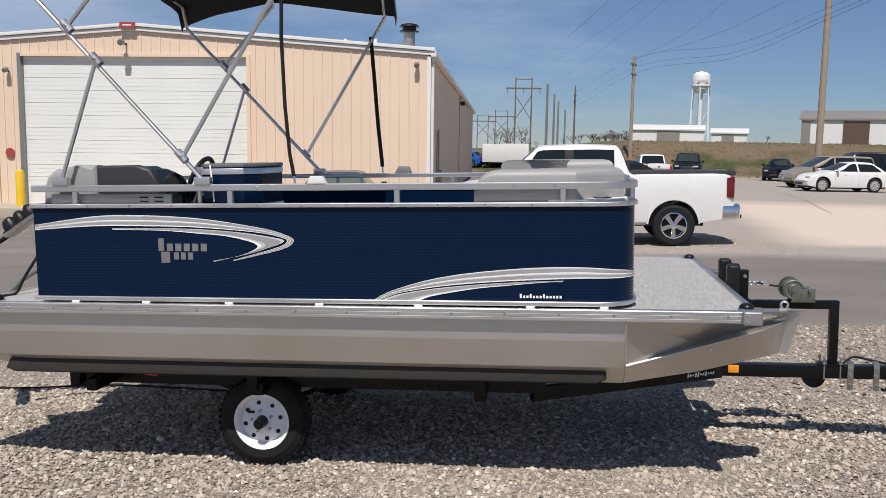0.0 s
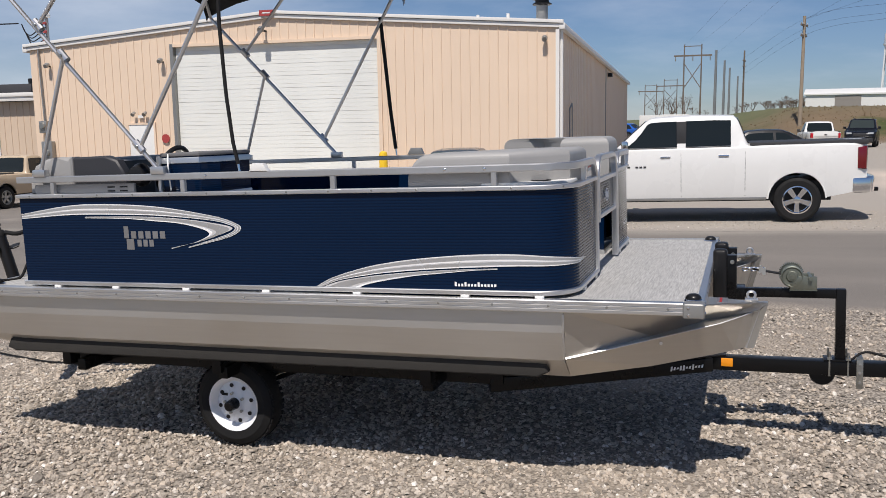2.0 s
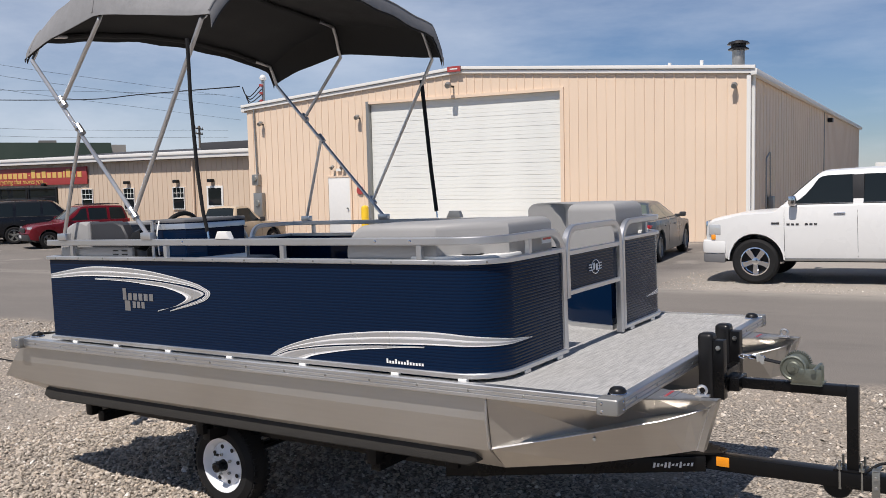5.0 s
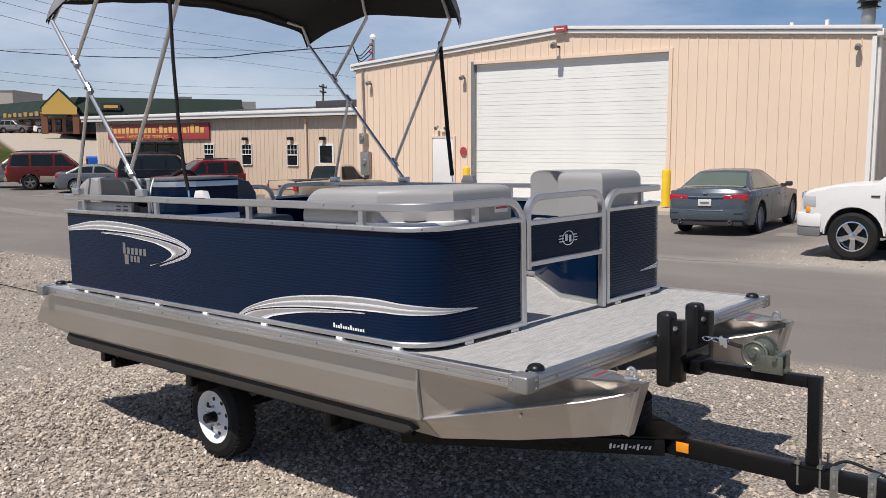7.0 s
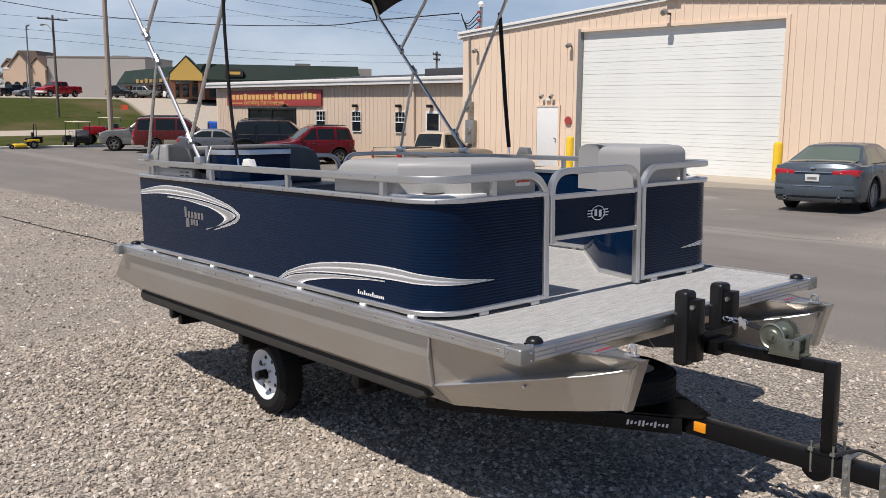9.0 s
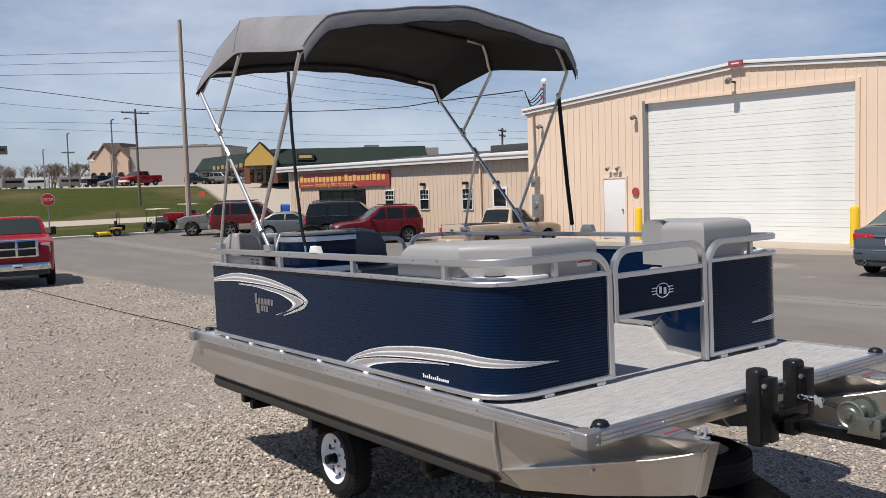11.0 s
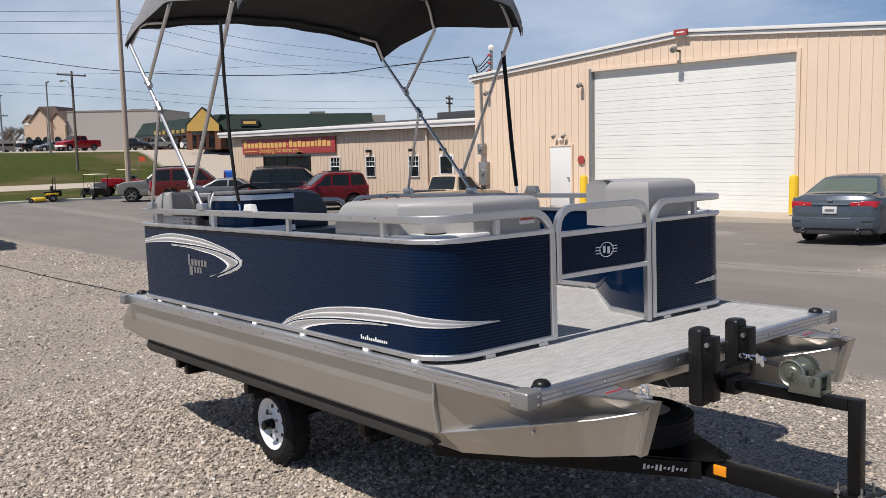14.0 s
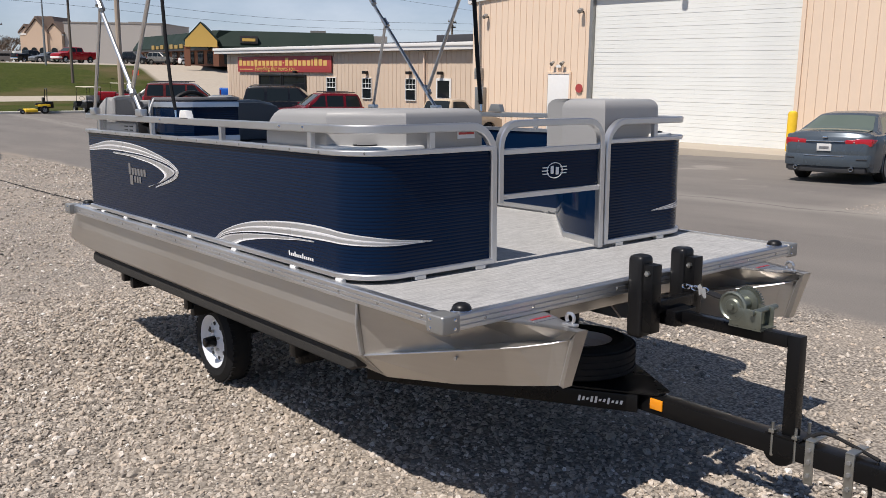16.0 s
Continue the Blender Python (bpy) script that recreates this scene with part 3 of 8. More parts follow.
    # meters and conduit by the far corner, conduit on the side wall
    for x, z, w, h2 in ((-20.84, 1.9, 0.3, 0.42), (-20.74, 0.95, 0.42, 0.9)):
        m = part("meter_box", boxed(x - w / 2, x + w / 2, WALL_Y - 0.22, WALL_Y - 0.02, z - h2 / 2, z + h2 / 2, 0.02), GREYMETAL, b)
        part("meter_dial", lathed([(0, 0.06), (0.1, 0.06), (0.12, 0.0)], pose(x, WALL_Y - 0.22, z + 0.05, 90), 16), STEEL, m)
    part("conduit", tubed([(-20.84, WALL_Y - 0.08, 2.0), (-20.9, WALL_Y - 0.08, 4.6)], 0.03, 8), GREYMETAL, b)
    part("conduit", tubed(fillet([(B_R + 0.09, 23.8, 0.2), (B_R + 0.09, 23.75, 2.2), (B_R + 0.09, 24.5, 2.4), (B_R + 0.09, 24.6, 0.9)], 0.1), 0.025, 6), GREYMETAL, b)
    part("switch_box", boxed(B_R + 0.03, B_R + 0.2, 24.4, 24.8, 0.5, 1.0, 0.02), GREYMETAL, b)
    part("side_lamp", boxed(B_R + 0.03, B_R + 0.25, 42.4, 42.9, 4.1, 4.3), BLACKPLASTIC, b)
    # flue with cowl and two small roof vents
    flue = part("flue", lathed([(0.2, 4.7), (0.2, 5.86)], pose(-3.82, 25.3, -0.09), 16), GREYMETAL, b)
    part("cowl", lathed([(0.2, 5.82), (0.33, 5.84), (0.33, 5.88), (0.24, 5.92), (0.24, 6.0), (0.36, 6.02), (0.3, 6.1), (0.06, 6.16), (0, 6.16)], pose(-3.82, 25.3, -0.09), 16), BLACKPLASTIC, flue)
    for x, y in ((-6.07, 25.3), (-5.0, 25.3)):
        part("roof_vent", lathed([(0.06, 4.7), (0.06, 5.52), (0, 5.52)], pose(x, y, 0), 8), WHITEPLASTIC, b)
    return b


main_building()
apron = tagged(part("apron", boxed(-16.6, -7.4, WALL_Y - 2.1, WALL_Y + 0.4, -0.72, -0.17, 0.02), CONCRETE, None), "stained concrete apron before the overhead door", "apron", kind="structure")
apron.matrix_world = SITE

bollard = thing("bollard", "yellow painted steel bollard beside the overhead door", "bollard", SITE @ pose(-15.28, 20.3, -0.17), "bollards by the door")
part("post", lathed([(0.13, 0.0), (0.13, 1.0), (0.11, 1.07), (0.05, 1.10), (0, 1.105)], Matrix(), 18), YELLOW, bollard)
copy_thing(bollard, SITE @ pose(-8.02, 20.3, -0.13))


def annex():
    """The low wing with the long sign, running on beyond the workshop."""
    y0 = 24.0
    b = thing("low_building", "long low tan steel shop with a white eave", "building", SITE)
    f = lambda s, o, z: (s, y0 - o, z)
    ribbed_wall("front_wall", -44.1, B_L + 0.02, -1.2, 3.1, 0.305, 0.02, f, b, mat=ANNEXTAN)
    part("end_wall", boxed(-44.2, -44.1, y0, 36, -1.2, 3.0), TAN, b)
    bm = bmesh.new()
    prism(bm, [(y0 - 0.32, 2.92), (y0 - 0.32, 3.14), (36, 4.0), (36, 2.92)], "x", -45.0, B_L - 0.05)
    part("roof", bm, DARKROOF, b)
    part("eave", boxed(-45.1, B_L - 0.05, y0 - 0.36, y0 - 0.28, 2.93, 3.21, 0.02), WHITEROOF, b)
    part("eave_edge", boxed(-45.15, B_L - 0.05, y0 - 0.41, y0 - 0.34, 3.10, 3.25, 0.02), WHITEROOF, b)
    hvac = part("roof_unit", boxed(-29.6, -26.2, 27.2, 29.4, 3.2, 3.8, 0.05), DARKROOF, b)
    part("fan_cowl", lathed([(0.3, 0), (0.3, 0.25), (0, 0.25)], pose(-26.6, 28, 3.8), 14), BLACKPLASTIC, hvac)
    sign = part("sign_board", boxed(-42.83, -33.83, y0 - 0.12, y0 - 0.05, 1.91, 2.76, 0.01), SIGNRED, b, "red board sign with yellow lettering")
    # the trade name as plain bars, the motto in letters
    rnd = random.Random(4)
    x = -42.63
    for k in range(22):
        w = 0.30 if k not in (11, 18) else 0.12
        h = 0.42 if k in (0, 12, 19) else (0.07 if k == 11 else rnd.choice((0.27, 0.27, 0.34)))
        z = 2.25 if k != 11 else 2.37
        part("letter_bar", boxed(x, x + w, y0 - 0.135, y0 - 0.121, z, z + h, 0.004, 1), SIGNYELLOW, sign)
        x += w + 0.105
    x = -41.0
    for word in ("Everything", "that", "moves", "you....."):
        w = lettering(word, 0.36, SIGNYELLOW, sign, pose(x, y0 - 0.13, 1.985, 90), shear=0.2)
        x += max(q.co.x for q in w.data.vertices) + 0.09
    part("sign_stroke", boxed(-42.6, -41.2, y0 - 0.135, y0 - 0.121, 2.03, 2.08), SIGNYELLOW, sign)
    for x, w, h, top in ((-33.95, 0.72, 0.95, 1.64), (-31.06, 0.66, 0.94, 1.64), (-27.86, 0.66, 0.94, 1.64)):
        win = part("window", boxed(x - w / 2, x + w / 2, y0 - 0.03, y0 + 0.02, top - h, top), DARKGLASS, b)
        for x0, x1, z0, z1 in ((x - w / 2 - 0.035, x - w / 2, top - h, top), (x + w / 2, x + w / 2 + 0.035, top - h, top), (x - w / 2 - 0.035, x + w / 2 + 0.035, top, top + 0.035), (x - w / 2 - 0.035, x + w / 2 + 0.035, top - h - 0.035, top - h), (x - w / 2, x + w / 2, top - h * 0.52, top - h * 0.47)):
            part("frame_bar", boxed(x0, x1, y0 - 0.07, y0, z0, z1), WHITEPLASTIC, win)
        for k in (-1, 1):
            part("muntin", boxed(x + k * w / 6 - 0.009, x + k * w / 6 + 0.009, y0 - 0.05, y0 - 0.03, top - h * 0.5, top), WHITEPLASTIC, win)
        part("muntin", boxed(x - w / 2, x + w / 2, y0 - 0.048, y0 - 0.03, top - h * 0.26, top - h * 0.235), WHITEPLASTIC, win)
    for x0, x1 in ((-40.66, -38.5), (-38.35, -36.2)):
        win = part("shop_window", boxed(x0, x1, y0 - 0.04, y0 + 0.02, -0.5, 1.70), DARKGLASS, b)
        for xx in (x0, x1):
            part("frame_bar", boxed(xx - 0.05, xx + 0.05, y0 - 0.08, y0 - 0.02, -0.5, 1.78), BLACKPLASTIC, win)
        part("frame_bar", boxed(x0 + 0.05, x1 - 0.05, y0 - 0.08, y0 - 0.02, 1.70, 1.78), BLACKPLASTIC, win)
    d = part("side_door", boxed(-26.15, -25.2, y0 - 0.05, y0, -0.5, 1.70), WHITEPLASTIC, b)
    part("door_pane", boxed(-26.05, -25.30, y0 - 0.062, y0 - 0.048, 0.85, 1.60), DARKGLASS, d)
    for x in (-31.08, -27.9, -25.8, -37.0):
        part("wall_lamp", boxed(x - 0.12, x + 0.12, y0 - 0.25, y0 - 0.03, 1.86, 2.0, 0.03), BLACKPLASTIC, b)
    part("downpipe", tubed([(-26.9, y0 - 0.1, 2.8), (-26.9, y0 - 0.1, -0.8)], 0.05, 8), TAN, b)
    return b


def lettering(text, size, material, parent, m, shear=0.0, name="lettering"):
    cu = bpy.data.curves.new(name, "FONT")
    cu.body, cu.size, cu.extrude, cu.shear = text, size, 0.004, shear
    tmp = bpy.data.objects.new(name, cu)
    me = bpy.data.meshes.new_from_object(tmp)
    bpy.data.objects.remove(tmp)
    bpy.data.curves.remove(cu)
    me.materials.append(material)
    ob = new(name, me)
    ob.parent = parent
    ob.matrix_local = m
    return ob


annex()

# ---- the boat, in its own frame: x to the bow, z up from the gravel ----
BOAT = pose(0, 0.045, -0.02, 0, -1.8, 0)
HW, PY, R_C, X_F, X_S = 1.15, 1.105, 0.2, 1.66, -1.59


def hull_path(s, off=0.0, side=-1):
    """A point and outward normal on the fence line: s is x along the side, then runs round the bow corner and across the front."""
    xc = X_F - R_C
    arc = R_C * math.pi / 2
    if s <= xc:
        p, n = Vector((s, -PY, 0)), Vector((0, -1, 0))
    elif s <= xc + arc:
        a = (s - xc) / R_C
        n = Vector((math.sin(a), -math.cos(a), 0))
        p = Vector((xc, -PY + R_C, 0)) + n * R_C
    else:
        p, n = Vector((X_F, -PY + R_C + (s - xc - arc), 0)), Vector((1, 0, 0))
    p = p + n * off
    return (p.x, p.y * -side, 0) if side == 1 else (p.x, p.y, 0)


def path_list(s0, s1):
    xc, arc = X_F - R_C, R_C * math.pi / 2
    v = [s for s in np.linspace(s0, min(s1, xc), max(2, int((min(s1, xc) - s0) / 0.25) + 1))] if s0 < xc else [s0]
    v += [xc + arc * k / 10 for k in range(1, 11) if s0 < xc + arc * k / 10 < s1]
    if s1 > xc + arc:
        v.append(s1)
    return v


def sweep_fence(bm, s0, s1, profile, side=-1, closed=False, gain=0.0):
    """Draws a profile of (out, z) along the fence line."""
    rows = []
    for s in path_list(s0, s1):
        g = 1 + gain * max(0.0, min(1.0, (s - X_F + R_C) / 0.3))
        rows.append([Vector(hull_path(s, o * g if o > 0 else o, side)) + Vector((0, 0, z)) for o, z in profile])
    vs = grid_faces(bm, rows, close_u=closed)
    if closed:
        bm.faces.new(vs[0])
        bm.faces.new(vs[-1][::-1])
    return bm


def rib_wall_profile(z0, z1, pitch=0.0148, depth=0.0008):
    """Flat lands parted by narrow grooves, from z0 up to z1, with a back face."""
    n = round((z1 - z0) / pitch)
    pts = []
    for i in range(n):
        for f, d in ((0.0, 1.0), (0.58, 1.0), (0.68, 0.35), (0.79, 0.0), (0.90, 0.35)):
            pts.append((depth * d, z0 + (i + f) / n * (z1 - z0)))
    pts.append((depth, z1))
    return pts + [(-0.012, z1), (-0.012, z0)]


def strip(curve_a, curve_b, off, side=-1, n=8):
    """A thin decal between two curves of (s, z) on the fence."""
    a, b = smooth_pts([(p[0], p[1], 0) for p in curve_a], n), smooth_pts([(p[0], p[1], 0) for p in curve_b], n)
    bm = bmesh.new()
    def lift(p, o):
        return Vector(hull_path(p.x, o, side)) + Vector((0, 0, p.y))
    rows = []
    for p, q in zip(a, b):
        rows.append([lift(p, off), lift(p.lerp(q, 0.5), off), lift(q, off), lift(q, off - 0.0008), lift(p, off - 0.0008)])
    grid_faces(bm, rows, close_u=True)
    return bm


def build_boat():
    b = thing("pontoon_boat", "small navy and aluminium pontoon boat sitting on its trailer", "boat", BOAT)
    # deck
    deck = part("deck", boxed(-1.945, 2.225, -HW + 0.03, HW - 0.03, 0.955, 1.0), DECK, b, "grey woven vinyl deck")
    # fascia extrusions with two grooves, in four runs, and cast corner caps
    prof = [(0, 0.95), (0.030, 0.95), (0.034, 0.954), (0.034, 0.966), (0.030, 0.969), (0.034, 0.972), (0.034, 0.985), (0.030, 0.988), (0.034, 0.991), (0.034, 1.004), (0.030, 1.008), (0, 1.010)]
    for sx, name in ((-1, "side_fascia"), (1, "side_fascia")):
        bm = bmesh.new()
        prism(bm, [((HW - 0.034 + o) * sx, z) for o, z in prof], "x", -1.945, 2.19)
        fas = part(name, bm, ALU, b)
        for k in range(15):
            x = -1.75 + k * 0.275
            part("rivet", lathed([(0.007, 0), (0.005, 0.003), (0, 0.004)], pose(x, HW * sx, 0.98, 90 if sx < 0 else -90), 8), STEEL, fas)
    for x, d, name in ((2.225, 1, "bow_fascia"), (-1.945, -1, "stern_fascia")):
        bm = bmesh.new()
        prism(bm, [(x + (o - 0.034 + 0.03) * d, z) for o, z in prof], "y", -HW + 0.04, HW - 0.04)
        fas = part(name, bm, ALU, b)
        for k in range(9):
            part("rivet", lathed([(0.007, 0), (0.005, 0.003), (0, 0.004)], pose(x + 0.03 * d, -0.98 + k * 0.245, 0.98, 0, 90 * d), 8), STEEL, fas)
    for x in (2.21, -1.93):
        for y in (-HW + 0.02, HW - 0.02):
            cap = part("corner_cap", boxed(x - 0.045, x + 0.05, y - 0.055 * (y < 0) - 0.03 * (y > 0), y + 0.03 * (y < 0) + 0.055 * (y > 0), 0.944, 1.013, 0.012, 3), GREYMETAL, b)
            sy, sx = (-1 if y < 0 else 1), (1 if x > 0 else -1)
            for z in (0.962, 0.994):
                part("cap_screw", lathed([(0.007, 0), (0.005, 0.003), (0, 0.004)], pose(x - 0.02 * sx, y + sy * 0.055, z, -90 * sy), 8), CHROME, cap)
                part("cap_screw", lathed([(0.007, 0), (0.005, 0.003), (0, 0.004)], pose(x + (0.05 if sx > 0 else -0.045), y - sy * 0.005, z, 0, 90 * sx), 8), CHROME, cap)
    # cleats: black domes on chrome rings
    for x in (2.205, -1.88):
        for y in (-1.05, 1.05):
            c = part("deck_cleat", lathed([(0.043, 0), (0.043, 0.005), (0.038, 0.011), (0.03, 0.014)], pose(x, y, 1.0), 20), CHROME, b)
            part("dome", lathed([(0.037, 0.008), (0.036, 0.018), (0.030, 0.028), (0.020, 0.034), (0, 0.037)], pose(x, y, 1.0), 16), BLACKPLASTIC, c)
    # pontoons
    for side in (-1, 1):
        pontoon(b, side)
    # fence
    for side in (-1, 1):
        s_end = X_F - R_C + R_C * math.pi / 2 + (PY - R_C - (0.40 if side < 0 else 0.37))
        bm = bmesh.new()
        sweep_fence(bm, X_S, s_end, rib_wall_profile(1.035, 1.53), side, True, 0.6)
        panel = part("fence_panel", bm, NAVY, b, "glossy navy ribbed fence panel")
        for nm, z0, z1, out in (("bottom_trim", 1.018, 1.042, 0.016), ("top_trim", 1.526, 1.548, 0.018)):
            bm = bmesh.new()
            sweep_fence(bm, X_S - 0.012, s_end, [(-0.022, z0), (out - 0.004, z0), (out, z0 + 0.004), (out, z1 - 0.004), (out - 0.004, z1), (-0.022, z1)], side, True)
            part(nm, bm, ALU, b)
        for k in range(14):
            s = -1.5 + k * 0.24
            p = hull_path(s, 0.018, side)
            part("screw", lathed([(0.006, 0), (0.004, 0.003), (0, 0.0035)], pose(p[0], p[1], 1.538, 90 if side < 0 else -90), 8), STEEL, panel)
        for s in (-1.36, -0.95, -0.48, 0.02, 0.55, 1.13, 1.5):
            p = hull_path(s, 0.006, side)
            part("deck_spacer", boxed(p[0] - 0.022, p[0] + 0.022, p[1] - 0.014, p[1] + 0.014, 1.0, 1.02, 0.003, 1), WHITEPLASTIC, b)
        for s in (1.86, 2.2):
            p = hull_path(s, 0.0, side)
            part("deck_spacer", boxed(p[0] - 0.014, p[0] + 0.014, p[1] - 0.03, p[1] + 0.03, 1.0, 1.02, 0.003, 1), ALU, b)
        rail_z = 1.632
        end_y = 0.40 if side < 0 else 0.37
        pts = [Vector((X_S + 0.005, -PY, rail_z))] if side < 0 else [Vector((X_S - 0.01, -0.66, 1.03)), Vector((X_S - 0.01, -0.66, rail_z)), Vector((X_S - 0.01, -PY, rail_z))]
        pts += [Vector((X_F, -PY, rail_z)), Vector((X_F, -end_y, rail_z)), Vector((X_F, -end_y, 1.02))]
        rounded = fillet_various(pts, [0.11, 0.14, R_C, 0.13] if side > 0 else [R_C, 0.13])
        if side > 0:
            rounded = [Vector((p.x, -p.y, p.z)) for p in rounded]
        part("top_rail", tubed(rounded, 0.016, flat=(0.016, 0.018)), RAILALU, b, "brushed aluminium square rail")
        for x in (-1.335, -0.454, 0.445, 1.294):
            post = part("rail_post", boxed(x - 0.014, x + 0.014, PY * side - 0.013, PY * side + 0.013, 1.546, 1.616, 0.003, 1), RAILALU, b)
        p = Vector((X_F, 0.75 * side, 0))
        part("rail_post", boxed(X_F - 0.013, X_F + 0.013, 0.75 * side - 0.014, 0.75 * side + 0.014, 1.546, 1.616, 0.003, 1), RAILALU, b)
        for x in (1.05, 1.25, -0.3):
            part("rail_screw", lathed([(0.009, 0), (0.006, 0.004), (0, 0.005)], pose(x, PY * side + 0.016 * side, rail_z, 90 if side < 0 else -90), 8), CHROME, b)
        # decals: two broad swooshes of two bands each, with pale edges and grey lanes
        dec = (("swoosh", [(-1.585, 1.434), (-1.254, 1.479), (-1.0, 1.487), (-0.642, 1.469), (-0.30, 1.419), (-0.161, 1.382), (-0.113, 1.348), (-0.185, 1.302), (-0.45, 1.240)],
                [(-1.585, 1.406), (-1.259, 1.426), (-1.0, 1.428), (-0.646, 1.420), (-0.32, 1.394), (-0.19, 1.369), (-0.150, 1.347), (-0.21, 1.312), (-0.449, 1.246)]),
               ("inner_swoosh", [(-1.13, 1.416), (-0.845, 1.416), (-0.647, 1.411), (-0.456, 1.398), (-0.271, 1.375), (-0.165, 1.348), (-0.276, 1.304), (-0.391, 1.272), (-0.561, 1.241)],
                [(-1.13, 1.408), (-0.846, 1.403), (-0.649, 1.388), (-0.496, 1.375), (-0.36, 1.346), (-0.312, 1.319), (-0.345, 1.295), (-0.42, 1.268), (-0.561, 1.235)]),
               ("bow_swoosh", [(0.316, 1.043), (0.408, 1.089), (0.574, 1.140), (0.735, 1.173), (0.89, 1.193), (1.041, 1.207), (1.187, 1.216), (1.33, 1.219), (1.468, 1.215), (1.62, 1.200), (1.76, 1.180), (1.932, 1.159)],
                [(0.349, 1.043), (0.45, 1.078), (0.60, 1.105), (0.745, 1.123), (0.893, 1.136), (1.041, 1.146), (1.187, 1.153), (1.33, 1.159), (1.468, 1.162), (1.62, 1.160), (1.76, 1.157), (1.932, 1.156)]),
               ("inner_bow_swoosh", [(0.359, 1.043), (0.45, 1.072), (0.60, 1.098), (0.745, 1.115), (0.887, 1.128), (1.038, 1.138), (1.184, 1.145), (1.296, 1.149)],
                [(0.563, 1.043), (0.61, 1.060), (0.68, 1.075), (0.78, 1.093), (0.89, 1.109), (1.04, 1.124), (1.184, 1.138), (1.296, 1.144)]))
        for nm, ca, cb in dec:
            base = part(nm, strip(ca, cb, 0.0026, side), SILVERDECAL, panel)
            lanes = ((0.12, 0.42, BANDDECAL), (0.62, 0.86, BANDDECAL), (0.46, 0.55, WHITEDECAL), (0.0, 0.07, WHITEDECAL), (0.92, 1.0, WHITEDECAL)) if nm[0] != "i" else ((0.14, 0.70, BANDDECAL), (0.86, 1.0, WHITEDECAL))
            for i, (f0, f1, mt) in enumerate(lanes):
                lane = [[(p[0] + (q[0] - p[0]) * f, p[1] + (q[1] - p[1]) * f) for p, q in zip(ca, cb)] for f in (f0, f1)]
                part("lane", strip(lane[0], lane[1], 0.0031 + 0.0003 * (i % 2), side), mt, base)
        # trade lettering as plain bars
        marks = [(-0.870, -0.838, 1.293, 1.361), (-0.856, -0.806, 1.229, 1.289)]
        marks += [(-0.822 + 0.048 * k, -0.788 + 0.048 * k, 1.292, 1.333) for k in range(5)] + [(-0.784 + 0.04 * k, -0.756 + 0.04 * k, 1.247, 1.285) for k in range(3)]
        for s0, s1, z0, z1 in marks:
            part("letter_bar", strip([(s0, z0), (s1, z0)], [(s0, z1), (s1, z1)], 0.0030, side, 1), GREYDECAL, panel)
        for k in range(13):
            s0, h = 1.076 + k * 0.0168, 0.022 if k in (0, 3, 7) else 0.013
            part("letter_bar", strip([(s0, 1.058), (s0 + 0.0105, 1.058)], [(s0, 1.058 + h), (s0 + 0.0105, 1.058 + h)], 0.0030, side, 1), WHITEDECAL, panel)
    # stern fence with an open gap
    for y0, y1 in ((-PY + 0.02, 0.12), (0.62, PY - 0.02)):
        bm = bmesh.new()
        prof2 = [(X_S - o, z) for o, z in rib_wall_profile(1.035, 1.53)]
        prism(bm, prof2, "y", y0, y1)
        part("stern_panel", bm, NAVY, b)
        for z0, z1 in ((1.018, 1.042), (1.526, 1.548)):
            part("stern_trim", boxed(X_S - 0.016, X_S + 0.02, y0, y1, z0, z1, 0.003, 1), ALU, b)
    hoop = fillet([(X_S - 0.01, 0.14, 1.02), (X_S - 0.01, 0.14, 1.632), (X_S - 0.01, 0.60, 1.632), (X_S - 0.01, 0.60, 1.02)], 0.13, 6)
    part("stern_gate_hoop", tubed(hoop, 0.016, flat=(0.016, 0.016)), RAILALU, b)
    # bow gate
    gate = part("bow_gate", tubed(fillet([(X_F + 0.002, -0.362, 1.29), (X_F + 0.002, -0.362, 1.640), (X_F + 0.002, 0.325, 1.640), (X_F + 0.002, 0.325, 1.01)], 0.12, 6), 0.016, flat=(0.016, 0.018)), RAILALU, b, "navy bow gate in an aluminium hoop, shut")
    bm = bmesh.new()
    prism(bm, [(X_F + o - 0.004, z) for o, z in rib_wall_profile(1.322, 1.505)], "y", -0.345, 0.31)
    part("gate_panel", bm, NAVY, gate)
    for z0, z1 in ((1.302, 1.326), (1.503, 1.528)):
        part("gate_trim", boxed(X_F - 0.014, X_F + 0.014, -0.346, 0.31, z0, z1, 0.003, 1), ALU, gate)
    rim = bmesh.new()
    ring = [(X_F + 0.0045, -0.005 + 0.052 * math.cos(t), 1.415 + 0.036 * math.sin(t)) for t in np.linspace(0, 2 * math.pi, 33)]
    tube(rim, ring, 0.0022, 6, caps=False)
    part("badge_rim", rim, WHITEDECAL, gate)
    for y0, y1, z in ((-0.084, -0.044, 1.430), (-0.089, -0.048, 1.415), (-0.084, -0.044, 1.400), (0.036, 0.076, 1.430), (0.041, 0.081, 1.415), (0.036, 0.076, 1.400)):
        part("badge_bar", boxed(X_F + 0.001, X_F + 0.0048, y0, y1, z - 0.0025, z + 0.0025), WHITEDECAL, gate)
    for y0, y1, z0, z1 in ((-0.032, -0.011, 1.400, 1.436), (0.003, 0.024, 1.394, 1.430)):
        part("badge_block", boxed(X_F + 0.001, X_F + 0.0052, y0, y1, z0, z1, 0.002, 1), WHITEDECAL, gate)
